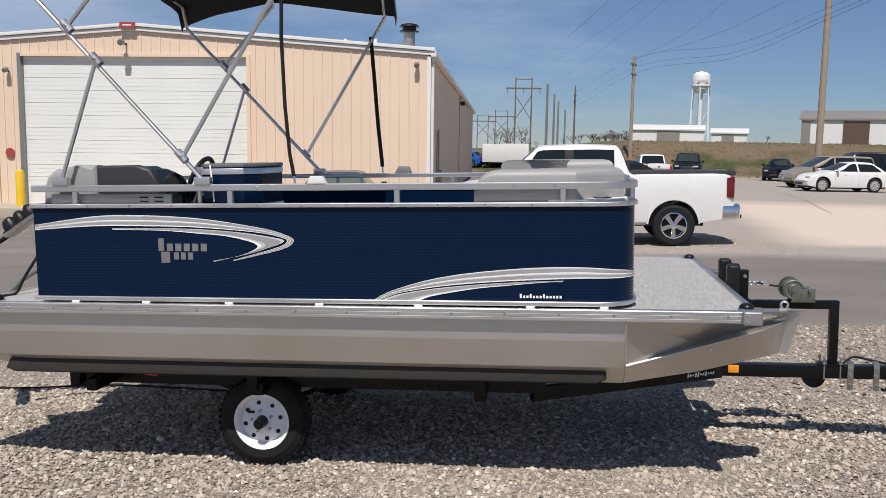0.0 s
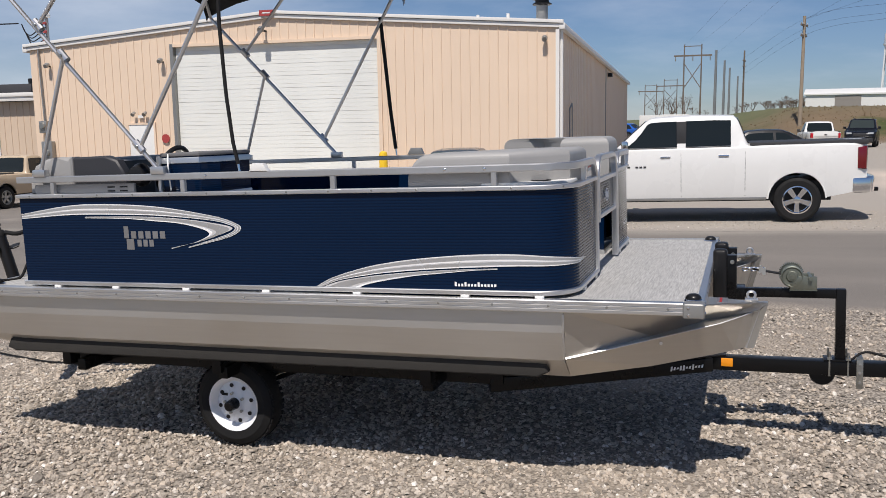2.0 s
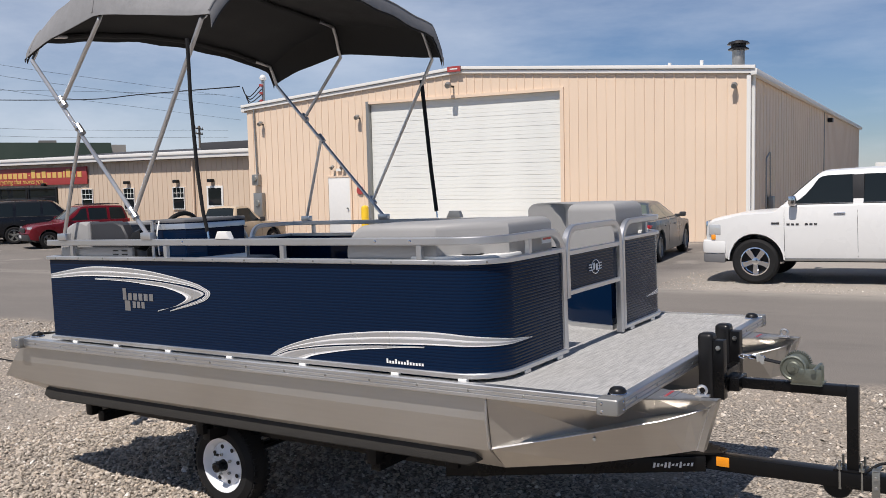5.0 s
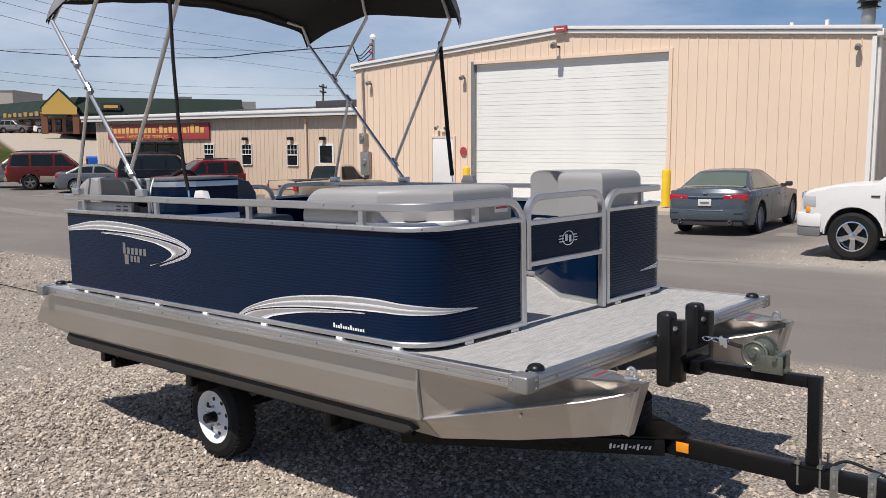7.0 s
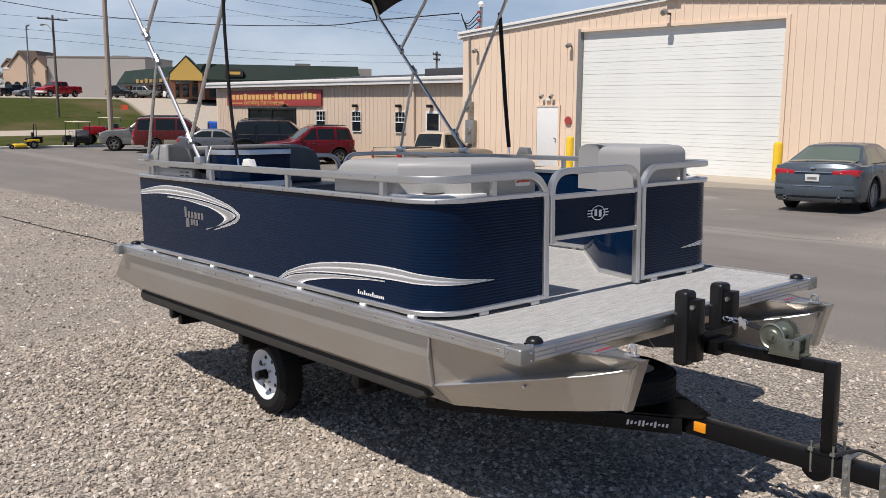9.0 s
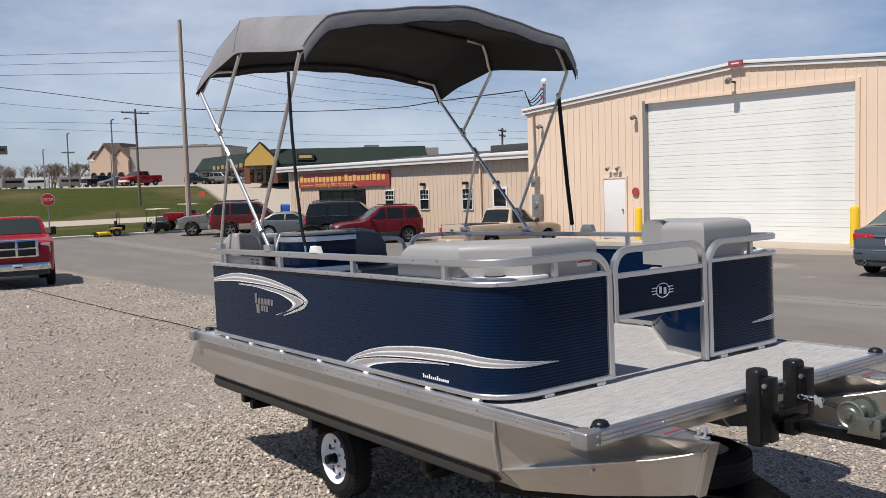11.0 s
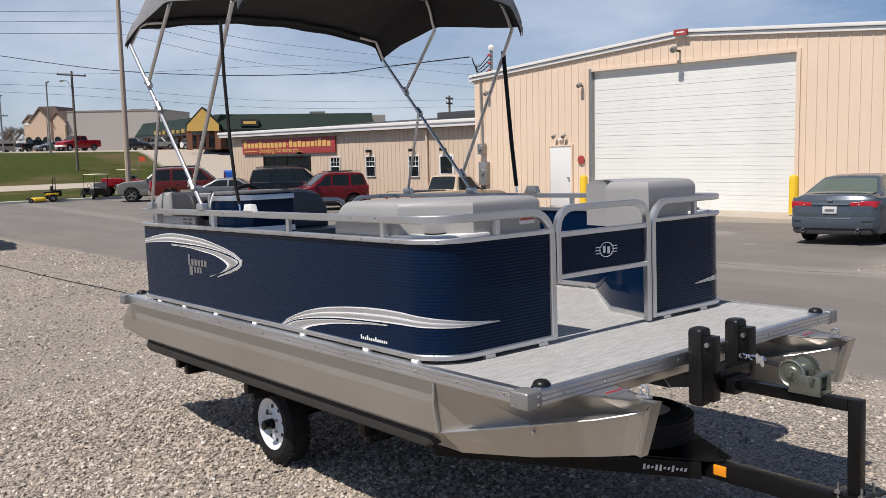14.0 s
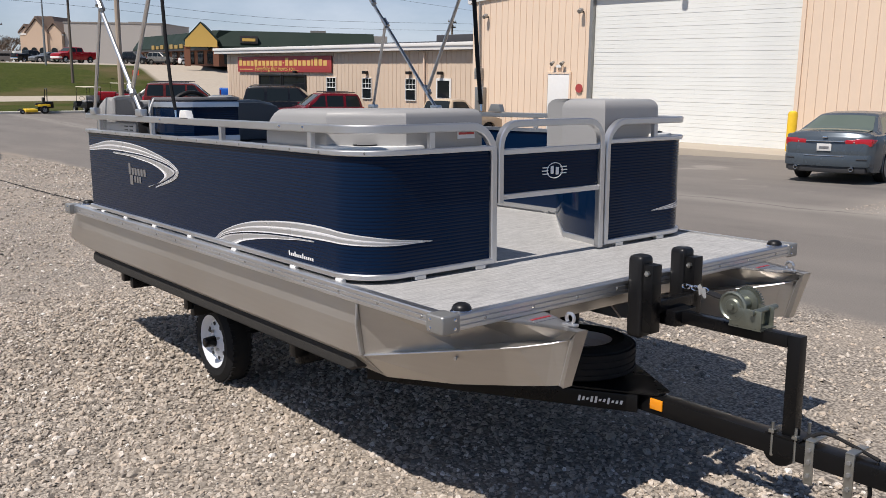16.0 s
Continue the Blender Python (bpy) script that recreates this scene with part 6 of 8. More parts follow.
def vehicle(name, label, category, m, mat, spec, group="parked vehicles"):
    """A car, van or pickup. spec gives the outline in metres, x forward from the rear axle, z up from the road."""
    v = thing(name, label, category, m, group)
    wb, r, W = spec["wb"], spec["r"], spec["W"]
    sill = spec.get("sill", 0.28)
    ra = r + spec.get("gap", 0.07)
    outline = list(spec["top"])
    segs = list(zip(outline, outline[1:]))
    belt, zr = spec["belt"], spec["H"]
    x0, x1, x2, x3 = spec["cabin"]
    rear, front = min(p[0] for p in outline), max(p[0] for p in outline)
    tumble = spec.get("tumble", 0.74)
    def crossing(x, pick):
        zs = [p[1] + (q[1] - p[1]) * (x - p[0]) / (q[0] - p[0]) for p, q in segs if min(p[0], q[0]) <= x <= max(p[0], q[0]) and abs(q[0] - p[0]) > 1e-6]
        return pick(zs) if zs else sill
    def lower(x):
        for c in (0, wb):
            if abs(x - c) < ra:
                return max(sill, r + math.sqrt(ra * ra - (x - c) ** 2))
        return crossing(x, min) if x < 0 or x > wb else sill
    grid = np.arange(rear - 0.3, front + 0.3, 0.02)
    roof = np.interp(grid, [x0 - 0.01, x0, x1, (x1 + x2) / 2, x2, x3, x3 + 0.01], [0, belt - 0.02, zr - 0.03, zr, zr - 0.02, belt - 0.02, 0])
    deck = np.array([crossing(min(max(x, rear), front), max) for x in grid])
    tops = np.maximum(roof, deck)
    soft = np.convolve(np.pad(tops, 4, mode="edge"), np.ones(9) / 9, "valid")
    inside = (grid > rear + 0.12) & (grid < front - 0.12)
    tops = np.where(inside, soft, tops)
    def top_z(x):
        return float(np.interp(x, grid, tops))
    def section(x):
        """Half a section across the car, from under the floor to the middle of the roof."""
        zb, zt = lower(x), top_z(x)
        end = max(0.0, 1 - min(x - rear, front - x) / 0.22)
        w = W / 2 * (1 - 0.10 * end ** 2.5)
        zt = max(zt, zb + 0.004)
        be = min(belt, zt - min(0.03, 0.3 * (zt - zb)))
        h = be - zb
        g = max(0.0, min(1.0, (zt - belt) / (zr - belt)))
        k = min(1.0, g * 5)
        wt = W / 2 * (0.91 + (tumble - 0.91) * g)
        flat = [(0.885 * w, zt - 0.020), (0.82 * w, zt - 0.012), (0.66 * w, zt - 0.007), (0.4 * w, zt - 0.002)]
        high = [((0.93 * w + wt) / 2 + 0.008, (be + zt - 0.09) / 2), (wt + 0.012, zt - 0.09), (wt - 0.025, zt - 0.035), (wt * 0.76, zt - 0.011)]
        mid = [(a[0] + (b[0] - a[0]) * k, a[1] + (b[1] - a[1]) * k) for a, b in zip(flat, high)]
        side = []
        for f in (0.0, 0.12, 0.40, 0.62, 0.84, 0.97):
            z = zb + f * h
            side.append((w * float(np.interp((z - sill) / (belt - sill), (-0.3, 0.0, 0.10, 0.17, 0.24, 0.45, 0.62, 0.84, 0.97, 1.05), (0.90, 0.945, 0.972, 0.975, 0.988, 0.994, 1.0, 0.99, 0.965, 0.93))), z))
        return [(0, zb)] + side + [(min(0.93 * w, side[-1][0]), be)] + mid + [(0, zt)]
    tn, tt = spec.get("taper", (0.12, 0.10))
    def shaped(bm):
        for q in bm.verts:
            nose = max(0.0, (q.co.x - (wb + 0.15)) / (spec["front"] - wb - 0.15))
            tail = max(0.0, (-0.25 - q.co.x) / (-0.25 - spec["rear"]))
            v_in = min(1.0, abs(q.co.y) / (W / 2))
            q.co.y *= 1 - tn * min(nose, 1.1) ** 2.2 - tt * min(tail, 1.1) ** 2.2
            q.co.x -= spec.get("bow", 0.10) * v_in ** 2.5 * (min(nose, 1) - min(tail, 1))
        return bm
    def sliced(bm):
        for k in range(-6, 7):
            bmesh.ops.bisect_plane(bm, geom=bm.verts[:] + bm.edges[:] + bm.faces[:], plane_co=(0, k * W / 13, 0), plane_no=(0, 1, 0))
        return bm
    xs = set(np.linspace(rear + 0.004, front - 0.004, 90).tolist())
    for e, d in ((rear, 1), (front, -1)):
        xs |= {e + d * t for t in (0.004, 0.012, 0.025, 0.045, 0.07, 0.10, 0.14)}
    for c in (0, wb):
        xs |= {c - ra * math.cos(t) for t in np.linspace(0.02, math.pi - 0.02, 17)}
    xs |= {x0, x1, x2, x3}
    bm = bmesh.new()
    rows = []
    for x in sorted(xs):
        half = section(x)
        rows.append([(x, -y, z) for y, z in half] + [(x, y, z) for y, z in half[-2::-1]])
    vs = grid_faces(bm, rows)
    bm.faces.new(vs[0])
    bm.faces.new(vs[-1][::-1])
    bmesh.ops.remove_doubles(bm, verts=bm.verts[:], dist=0.0015)
    body = part("body", shaped(bm), mat, v)
    part("underbody", boxed(-0.55, wb + 0.5, -W / 2 + 0.13, W / 2 - 0.13, sill - 0.04, sill + 0.30), BLACKPLASTIC, v)
    def side_y(x, z):
        s = section(x)[7:11]
        return float(np.interp(z, [p[1] for p in s[:3]], [p[0] for p in s[:3]]))
    def roof_y(x, y):
        s = section(x)[9:][::-1]
        return float(np.interp(abs(y), [p[0] for p in s], [p[1] for p in s]))
    def edge_x(z, is_front):
        t = (z - belt) / (zr - belt)
        return x3 + (x2 - x3) * t if is_front else x0 + (x1 - x0) * t
    def curved(rows, d):
        bm = bmesh.new()
        vs = grid_faces(bm, [[Vector(p) for p in row] + [Vector(p) - Vector(d) for p in reversed(row)] for row in rows], close_u=True)
        bm.faces.new(vs[0])
        bm.faces.new(vs[-1][::-1])
        return shaped(bm)
    g = spec.get("glass", CARGLASS)
    lo, hi = belt + 0.025, zr - 0.115
    for sy in (-1, 1):
        for wa, wbx in spec["windows"]:
            rows = []
            for k in range(6):
                z = lo + (hi - lo) * k / 5
                a, b = max(wa, edge_x(z, False) + 0.10), min(wbx, edge_x(z, True) - 0.10)
                cols = [a + (b - a) * n / 8 for n in range(9)]
                tall = [lo + (max(lo + 0.04, min(hi, section(x)[9][1] - 0.012)) - lo) * k / 5 for x in cols]
                rows.append([(x, sy * (side_y(x, zz) + 0.004), zz) for x, zz in zip(cols, tall)])
            part("side_window", curved(rows, (0, sy * 0.008, 0)), g, v)
            trim = [Vector((p[0], p[1] + sy * 0.002, p[2] - 0.012)) for p in rows[0]]
            part("window_strip", shaped(tubed(trim, 0.009, 6)), DARKTRIM, v)
        for x in spec.get("handles", ()):
            part("door_handle", boxed(x - 0.09, x + 0.09, sy * W / 2 * 0.985 - 0.025, sy * W / 2 * 0.985 + 0.022, belt - 0.17, belt - 0.135, 0.012), spec.get("handle_mat", mat), v)
        for x in spec.get("seams", ()):
            line = [Vector((x, sy * (float(np.interp(z, [p[1] for p in section(x)[1:8]], [p[0] for p in section(x)[1:8]])) - 0.001), z)) for z in np.linspace(max(sill, lower(x)) + 0.05, belt - 0.02, 9)]
            part("door_seam", shaped(tubed(line, 0.004, 5)), DARKTRIM, v)
        mx = x3 - 0.30
        part("mirror", boxed(mx - 0.02, mx + 0.10, sy * (W / 2 + 0.075) - 0.075, sy * (W / 2 + 0.075) + 0.075, belt - 0.01, belt - 0.01 + spec.get("mirror", 0.15), 0.035, 3), spec.get("mirror_mat", mat), v)
        part("mirror_arm", boxed(mx + 0.02, mx + 0.08, sy * (W / 2 - 0.05) - 0.07, sy * (W / 2 - 0.05) + 0.07, belt - 0.02, belt + 0.05, 0.01), DARKTRIM, v)
        for x in (0, wb):
            lip = [Vector((px, sy * W / 2 * (0.985 - 0.05 * abs(pz - r - 0.1)), pz)) for px, pz in arch_pts(x, r, ra + 0.006, sill, 15)]
            part("arch_lip", shaped(tubed(lip, 0.014, 8)), spec.get("cladding", mat), v)
            liner = bmesh.new()
            grid_faces(liner, [[(px, sy * (W / 2 - d), pz) for d in (0.05, 0.34)] for px, pz in arch_pts(x, r, ra - 0.006, sill + 0.02, 13)])
            bmesh.ops.solidify(liner, geom=liner.faces[:], thickness=0.004)
            part("arch_liner", liner, BLACKPLASTIC, v)
            road_wheel(v, x, sy * (W / 2 - 0.125), r, spec["rim"], sy, spec.get("spokes", 5), spec.get("rim_mat", CHROME))
        if "cladding" in spec:
            part("cladding", boxed(ra + 0.02, wb - ra - 0.02, sy * W / 2 * 0.975 - 0.03, sy * W / 2 * 0.975 + 0.03, sill + 0.01, sill + spec.get("clad_h", 0.2), 0.015), spec["cladding"], v)
    # screens
    for is_front in (True, False):
        if spec.get("no_rear") and not is_front:
            continue
        rows = []
        for k in range(8):
            z = belt + 0.06 + (zr - 0.085 - belt - 0.06) * k / 7
            lo_x, hi_x = (x2 - 0.15, x3 + 0.1) if is_front else (x0 - 0.1, x1 + 0.15)
            scan = np.linspace(lo_x, hi_x, 60)
            x = float(scan[int(np.argmin([abs(top_z(q) - z) for q in scan]))])
            half = section(x)[9][0] * 0.86
            d = 0.012 if is_front else -0.012
            rows.append([(x + d, half * n / 6, roof_y(x, half * n / 6) + 0.008) for n in range(-6, 7)])
        part("windscreen" if is_front else "rear_window", curved(rows, (0.008 if is_front else -0.008, 0, 0.006)), PALEREAR if (not is_front and spec.get("pale_rear")) else (PALEGLASS if is_front else g), v)
    fx, rx = spec["front"], spec["rear"]
    for nm, mt, x, ya, yb2, za, zb2 in spec["lamps"]:
        for sy in (-1, 1):
            if nm.startswith("exhaust"):
                pipe = (zb2 - za) / 2
                part(nm, lathed([(0, -0.05), (pipe, -0.05), (pipe, 0.045), (pipe - 0.006, 0.05), (0, 0.046)], Matrix.Translation((x, sy * (ya + yb2) / 2, (za + zb2) / 2)) @ Matrix.Rotation(radians(-90), 4, "Y"), 16), mt, v)
                continue
            part(nm, shaped(sliced(boxed(x - 0.05, x + 0.05, min(sy * ya, sy * yb2), max(sy * ya, sy * yb2), za, zb2, 0.02, 2))), mt, v)
    for nm, mt, xa, xb, ya, yb2, za, zb2, bev in spec.get("extras", ()):
        part(nm, shaped(sliced(boxed(xa, xb, ya, yb2, za, zb2, bev, 2))) if (xa > wb or xb < 0) else boxed(xa, xb, ya, yb2, za, zb2, bev, 2), mt, v)
    return v


def facing(x, y, deg, z=None):
    """A pose on the ground with x turned to deg, tilted with the slope under the wheels."""
    c, d = math.cos(radians(deg)), math.sin(radians(deg))
    nose = math.degrees(math.atan2(ground_z(x, y) - ground_z(x + 2.7 * c, y + 2.7 * d), 2.7))
    lean = math.degrees(math.atan2(ground_z(x - 0.8 * d, y + 0.8 * c) - ground_z(x + 0.8 * d, y - 0.8 * c), 1.6))
    return pose(x, y, ground_z(x, y) if z is None else z, max(-2, min(2, lean)), max(-2, min(2, nose)), deg)


def pickup_spec(wb=3.40, W=1.95, H=1.86, r=0.40, crew=True, tail=-1.22, nose=0.98, belt=1.26, hood=1.14, cab=0.70):
    cab0 = cab if crew else 1.05
    return dict(wb=wb, r=r, W=W, H=H, belt=belt, rim=r * 0.62, sill=0.42, gap=0.09, front=wb + nose, rear=tail, tumble=0.78,
                top=[(-ra_(r), 0.42), (tail + 0.06, 0.55), (tail, 0.75), (tail + 0.02, belt + 0.06), (0.62, belt + 0.05), (cab0, belt), (wb - 0.62, belt), (wb - 0.45, hood + 0.10), (wb + 0.30, hood + 0.06), (wb + nose - 0.12, hood - 0.04), (wb + nose - 0.02, hood - 0.16), (wb + nose, 0.62), (wb + nose - 0.05, 0.48), (wb + ra_(r), 0.42)],
                cabin=(cab0 - 0.10, cab0 + 0.06, wb - 1.05, wb - 0.38))


def ra_(r):
    return r + 0.02


sp = pickup_spec(wb=3.57, H=1.94, r=0.39, belt=1.345, hood=1.17, tail=-1.20, nose=0.95, cab=0.92)
sp.update(windows=((1.10, 1.87), (2.02, 3.05)), handles=(1.22, 2.22), handle_mat=CHROME, seams=(0.86, 1.95, 3.08), mirror=0.17, mirror_mat=CHROME, spokes=5,
          lamps=(("tail_lamp", TAILDARK, -1.15, 0.84, 0.960, 0.90, 1.29), ("head_lamp", HEADLENS, 4.40, 0.56, 0.88, 0.80, 1.05), ("turn_lamp", AMBER, 4.36, 0.86, 0.984, 0.765, 0.86)),
          extras=(("rear_bumper", CHROME, -1.31, -1.10, -0.93, 0.93, 0.50, 0.77, 0.05), ("hitch", BLACKPAINT, -1.42, -1.29, -0.05, 0.05, 0.46, 0.53, 0.01), ("front_bumper", WHITE_CAR, 4.10, 4.585, -0.985, 0.985, 0.52, 0.76, 0.06), ("bumper_valance", GREYBUMPER, 4.12, 4.57, -0.965, 0.965, 0.36, 0.53, 0.04),
                  ("rear_bumper_end", CHROME, -1.28, -0.95, 0.88, 0.985, 0.50, 0.76, 0.04), ("rear_bumper_end", CHROME, -1.28, -0.95, -0.985, -0.88, 0.50, 0.76, 0.04), ("tail_lamp_side", TAILDARK, -1.20, -1.03, 0.86, 0.988, 0.91, 1.28, 0.03), ("tail_lamp_side", TAILDARK, -1.20, -1.03, -0.988, -0.86, 0.91, 1.28, 0.03),
                  ("head_lamp_side", HEADLENS, 4.20, 4.46, 0.84, 0.983, 0.85, 1.04, 0.03), ("head_lamp_side", HEADLENS, 4.20, 4.46, -0.983, -0.84, 0.85, 1.04, 0.03), ("grille", CHROME, 4.50, 4.55, -0.56, 0.56, 0.80, 1.08, 0.03), ("bed_liner", DARKTRIM, -1.12, 0.78, -0.86, 0.86, 1.32, 1.402, 0.01), ("tailgate_cap", DARKTRIM, -1.18, -1.11, -0.85, 0.85, 1.39, 1.415, 0.01),
                  *[("name_bar", DARKTRIM, 2.56 + 0.072 * k, 2.608 + 0.072 * k, sy * 0.9755 - 0.0055, sy * 0.9755 + 0.0055, 1.01, 1.04, 0.0) for k in range(7) if k != 3 for sy in (-1, 1)], ("engine_badge", DARKTRIM, 3.16, 3.29, 0.970, 0.983, 1.03, 1.06, 0.0), ("rocker", GREYMETAL, 0.5, 3.1, -0.93, 0.93, 0.40, 0.47, 0.02), ("pillar_trim", DARKTRIM, 1.86, 2.03, 0.80, 0.885, 1.37, 1.82, 0.01)))
vehicle("pickup_truck", "white crew-cab pickup truck with chrome five-spoke wheels", "pickup truck", facing(3.26, 12.20, 181.5), WHITE_CAR, sp)

SEDAN = dict(taper=(0.16, 0.07), bow=0.16, wb=2.85, r=0.335, W=1.82, H=1.40, belt=0.96, rim=0.235, sill=0.22, front=3.72, rear=-1.07, tumble=0.62,
             top=[(-0.36, 0.22), (-0.92, 0.24), (-1.04, 0.34), (-1.07, 0.52), (-1.06, 0.72), (-1.03, 0.90), (-0.97, 0.995), (-0.85, 1.03), (-0.5, 1.035), (0.3, 0.99), (2.2, 0.93), (3.1, 0.86), (3.55, 0.72), (3.70, 0.52), (3.68, 0.30), (3.22, 0.22)],
             cabin=(-0.62, 0.22, 1.25, 2.25), windows=((-0.30, 0.78), (0.86, 2.05)), handles=(0.45, 1.5), seams=(-0.02, 0.82, 1.98), spokes=10, pale_rear=True,
             lamps=(("tail_lamp", TAILRED, -0.995, 0.58, 0.885, 0.745, 0.885), ("inner_tail_lamp", TAILRED, -1.0, 0.40, 0.60, 0.785, 0.868), ("lamp_core", HEADLENS, -1.012, 0.55, 0.59, 0.80, 0.83), ("reflector", DARKTRIM, -1.048, 0.64, 0.84, 0.475, 0.505), ("head_lamp", HEADLENS, 3.55, 0.50, 0.80, 0.60, 0.70), ("exhaust", CHROME, -1.035, 0.47, 0.60, 0.262, 0.345), ("exhaust_bore", BLACKPLASTIC, -1.045, 0.47, 0.60, 0.272, 0.335)))


def sedan_extras(mat):
    return (("rear_bumper", mat, -1.085, -0.80, -0.885, 0.885, 0.335, 0.585, 0.055), ("rear_diffuser", DARKTRIM, -1.045, -0.70, -0.80, 0.80, 0.225, 0.345, 0.02), ("licence_plate", PLATE, -1.085, -1.04, -0.15, 0.15, 0.645, 0.785, 0.004), ("plate_bars", GREYDECAL, -1.09, -1.07, -0.10, 0.10, 0.69, 0.735, 0.0), ("boot_strip", CHROME, -1.075, -1.03, -0.40, 0.40, 0.825, 0.842, 0.004), ("badge", CHROME, -1.065, -1.03, -0.05, 0.05, 0.895, 0.93, 0.008), ("bumper_strip", CHROME, -1.093, -1.05, -0.42, 0.42, 0.545, 0.558, 0.003), ("lamp_side", TAILRED, -1.0, -0.80, 0.835, 0.90, 0.79, 0.878, 0.025), ("lamp_side", TAILRED, -1.0, -0.80, -0.90, -0.835, 0.79, 0.878, 0.025))


vehicle("sedan", "slate blue saloon car parked before the workshop", "car", facing(-4.16, 14.82, 97), SLATE_CAR, dict(SEDAN, glass=PALEREAR, rim_mat=GREYMETAL, mirror=0.11, mirror_mat=DARKTRIM, extras=sedan_extras(SLATE_CAR)))

SUV = dict(wb=2.65, r=0.36, W=1.80, H=1.72, belt=1.10, rim=0.215, sill=0.32, front=3.46, rear=-0.84, tumble=0.76,
           top=[(-0.38, 0.32), (-0.80, 0.45), (-0.85, 0.65), (-0.82, 1.12), (0.3, 1.11), (1.9, 1.09), (2.2, 1.06), (3.1, 0.98), (3.40, 0.85), (3.48, 0.62), (3.42, 0.40), (3.03, 0.32)],
           cabin=(-0.80, -0.52, 1.25, 2.08), windows=((-0.60, 0.10), (0.22, 0.98), (1.06, 1.95)), handles=(0.35, 1.2), handle_mat=DARKTRIM, seams=(0.12, 1.02, 1.98), spokes=5, rim_mat=SILVER_CAR, cladding=DARKTRIM,
           lamps=(("tail_lamp", TAILRED, -0.80, 0.72, 0.89, 0.80, 1.10), ("head_lamp", HEADLENS, 3.36, 0.50, 0.82, 0.74, 0.90)),
           extras=(("front_bumper", DARKTRIM, 3.36, 3.52, -0.82, 0.82, 0.34, 0.58, 0.04), ("grille", DARKTRIM, 3.44, 3.49, -0.42, 0.42, 0.68, 0.86, 0.02), ("licence_plate", PLATE, 3.52, 3.535, -0.15, 0.15, 0.44, 0.56, 0.003), ("roof_rack", DARKTRIM, -0.4, 1.1, -0.55, -0.51, 1.73, 1.765, 0.01), ("roof_rack", DARKTRIM, -0.4, 1.1, 0.51, 0.55, 1.73, 1.765, 0.01), ("rear_bumper", DARKTRIM, -0.93, -0.80, -0.82, 0.82, 0.40, 0.62, 0.03)))
vehicle("suv", "dark red compact SUV parked nose out", "car", facing(-29.9, 19.4, -106), RED_CAR, SUV)

BIGSUV = dict(SUV, wb=3.02, W=1.98, H=1.92, r=0.39, rim=0.26, front=3.92, rear=-1.18, belt=1.20, sill=0.38,
              top=[(-0.41, 0.38), (-1.14, 0.50), (-1.20, 0.70), (-1.16, 1.22), (0.3, 1.21), (2.2, 1.19), (2.5, 1.18), (3.5, 1.12), (3.84, 0.98), (3.93, 0.66), (3.88, 0.46), (3.43, 0.38)],
              cabin=(-1.12, -0.88, 1.55, 2.40), windows=((-0.92, -0.02), (0.10, 1.10), (1.20, 2.28)), seams=(0.05, 1.15, 2.25), handles=(0.35, 1.4),
              lamps=(("tail_lamp", TAILRED, -1.15, 0.80, 0.97, 0.82, 1.18), ("head_lamp", HEADLENS, 3.82, 0.58, 0.92, 0.82, 1.00)),
              extras=(("rear_bumper", GOLD_CAR, -1.28, -1.12, -0.92, 0.92, 0.45, 0.66, 0.04), ("front_bumper", GOLD_CAR, 3.82, 3.98, -0.9, 0.9, 0.42, 0.62, 0.04), ("licence_plate", PLATE, -1.225, -1.20, -0.15, 0.15, 0.84, 0.96, 0.003), ("roof_rack", DARKTRIM, -0.7, 1.3, -0.65, -0.61, 1.93, 1.965, 0.01), ("roof_rack", DARKTRIM, -0.7, 1.3, 0.61, 0.65, 1.93, 1.965, 0.01), ("grille", DARKTRIM, 3.90, 3.95, -0.5, 0.5, 0.76, 1.0, 0.02)), cladding=GOLD_CAR, clad_h=0.34)
vehicle("suv", "maroon full-size SUV with tan lower cladding", "car", facing(-42.2, 16.0, 62), MAROON_CAR, BIGSUV)
vehicle("suv", "black full-size SUV with a roof rack", "car", facing(-34.55, 18.0, 55), BLACK_CAR, dict(BIGSUV, cladding=BLACK_CAR))
vehicle("suv", "silver SUV with sunlit pale paint", "car", facing(-43.8, 17.6, -118), SILVER_CAR, dict(BIGSUV, cladding=SILVER_CAR, W=1.9, H=1.84))
vehicle("sedan", "grey saloon car in the shop row", "car", facing(-38.1, 16.55, 54), GREY_CAR, dict(SEDAN, extras=sedan_extras(GREY_CAR)))
vehicle("pickup_truck", "bright blue pickup behind the shop row", "pickup truck", facing(-52.2, 25.2, 60), BLUE_CAR, dict(sp, extras=sp["extras"][:4]))

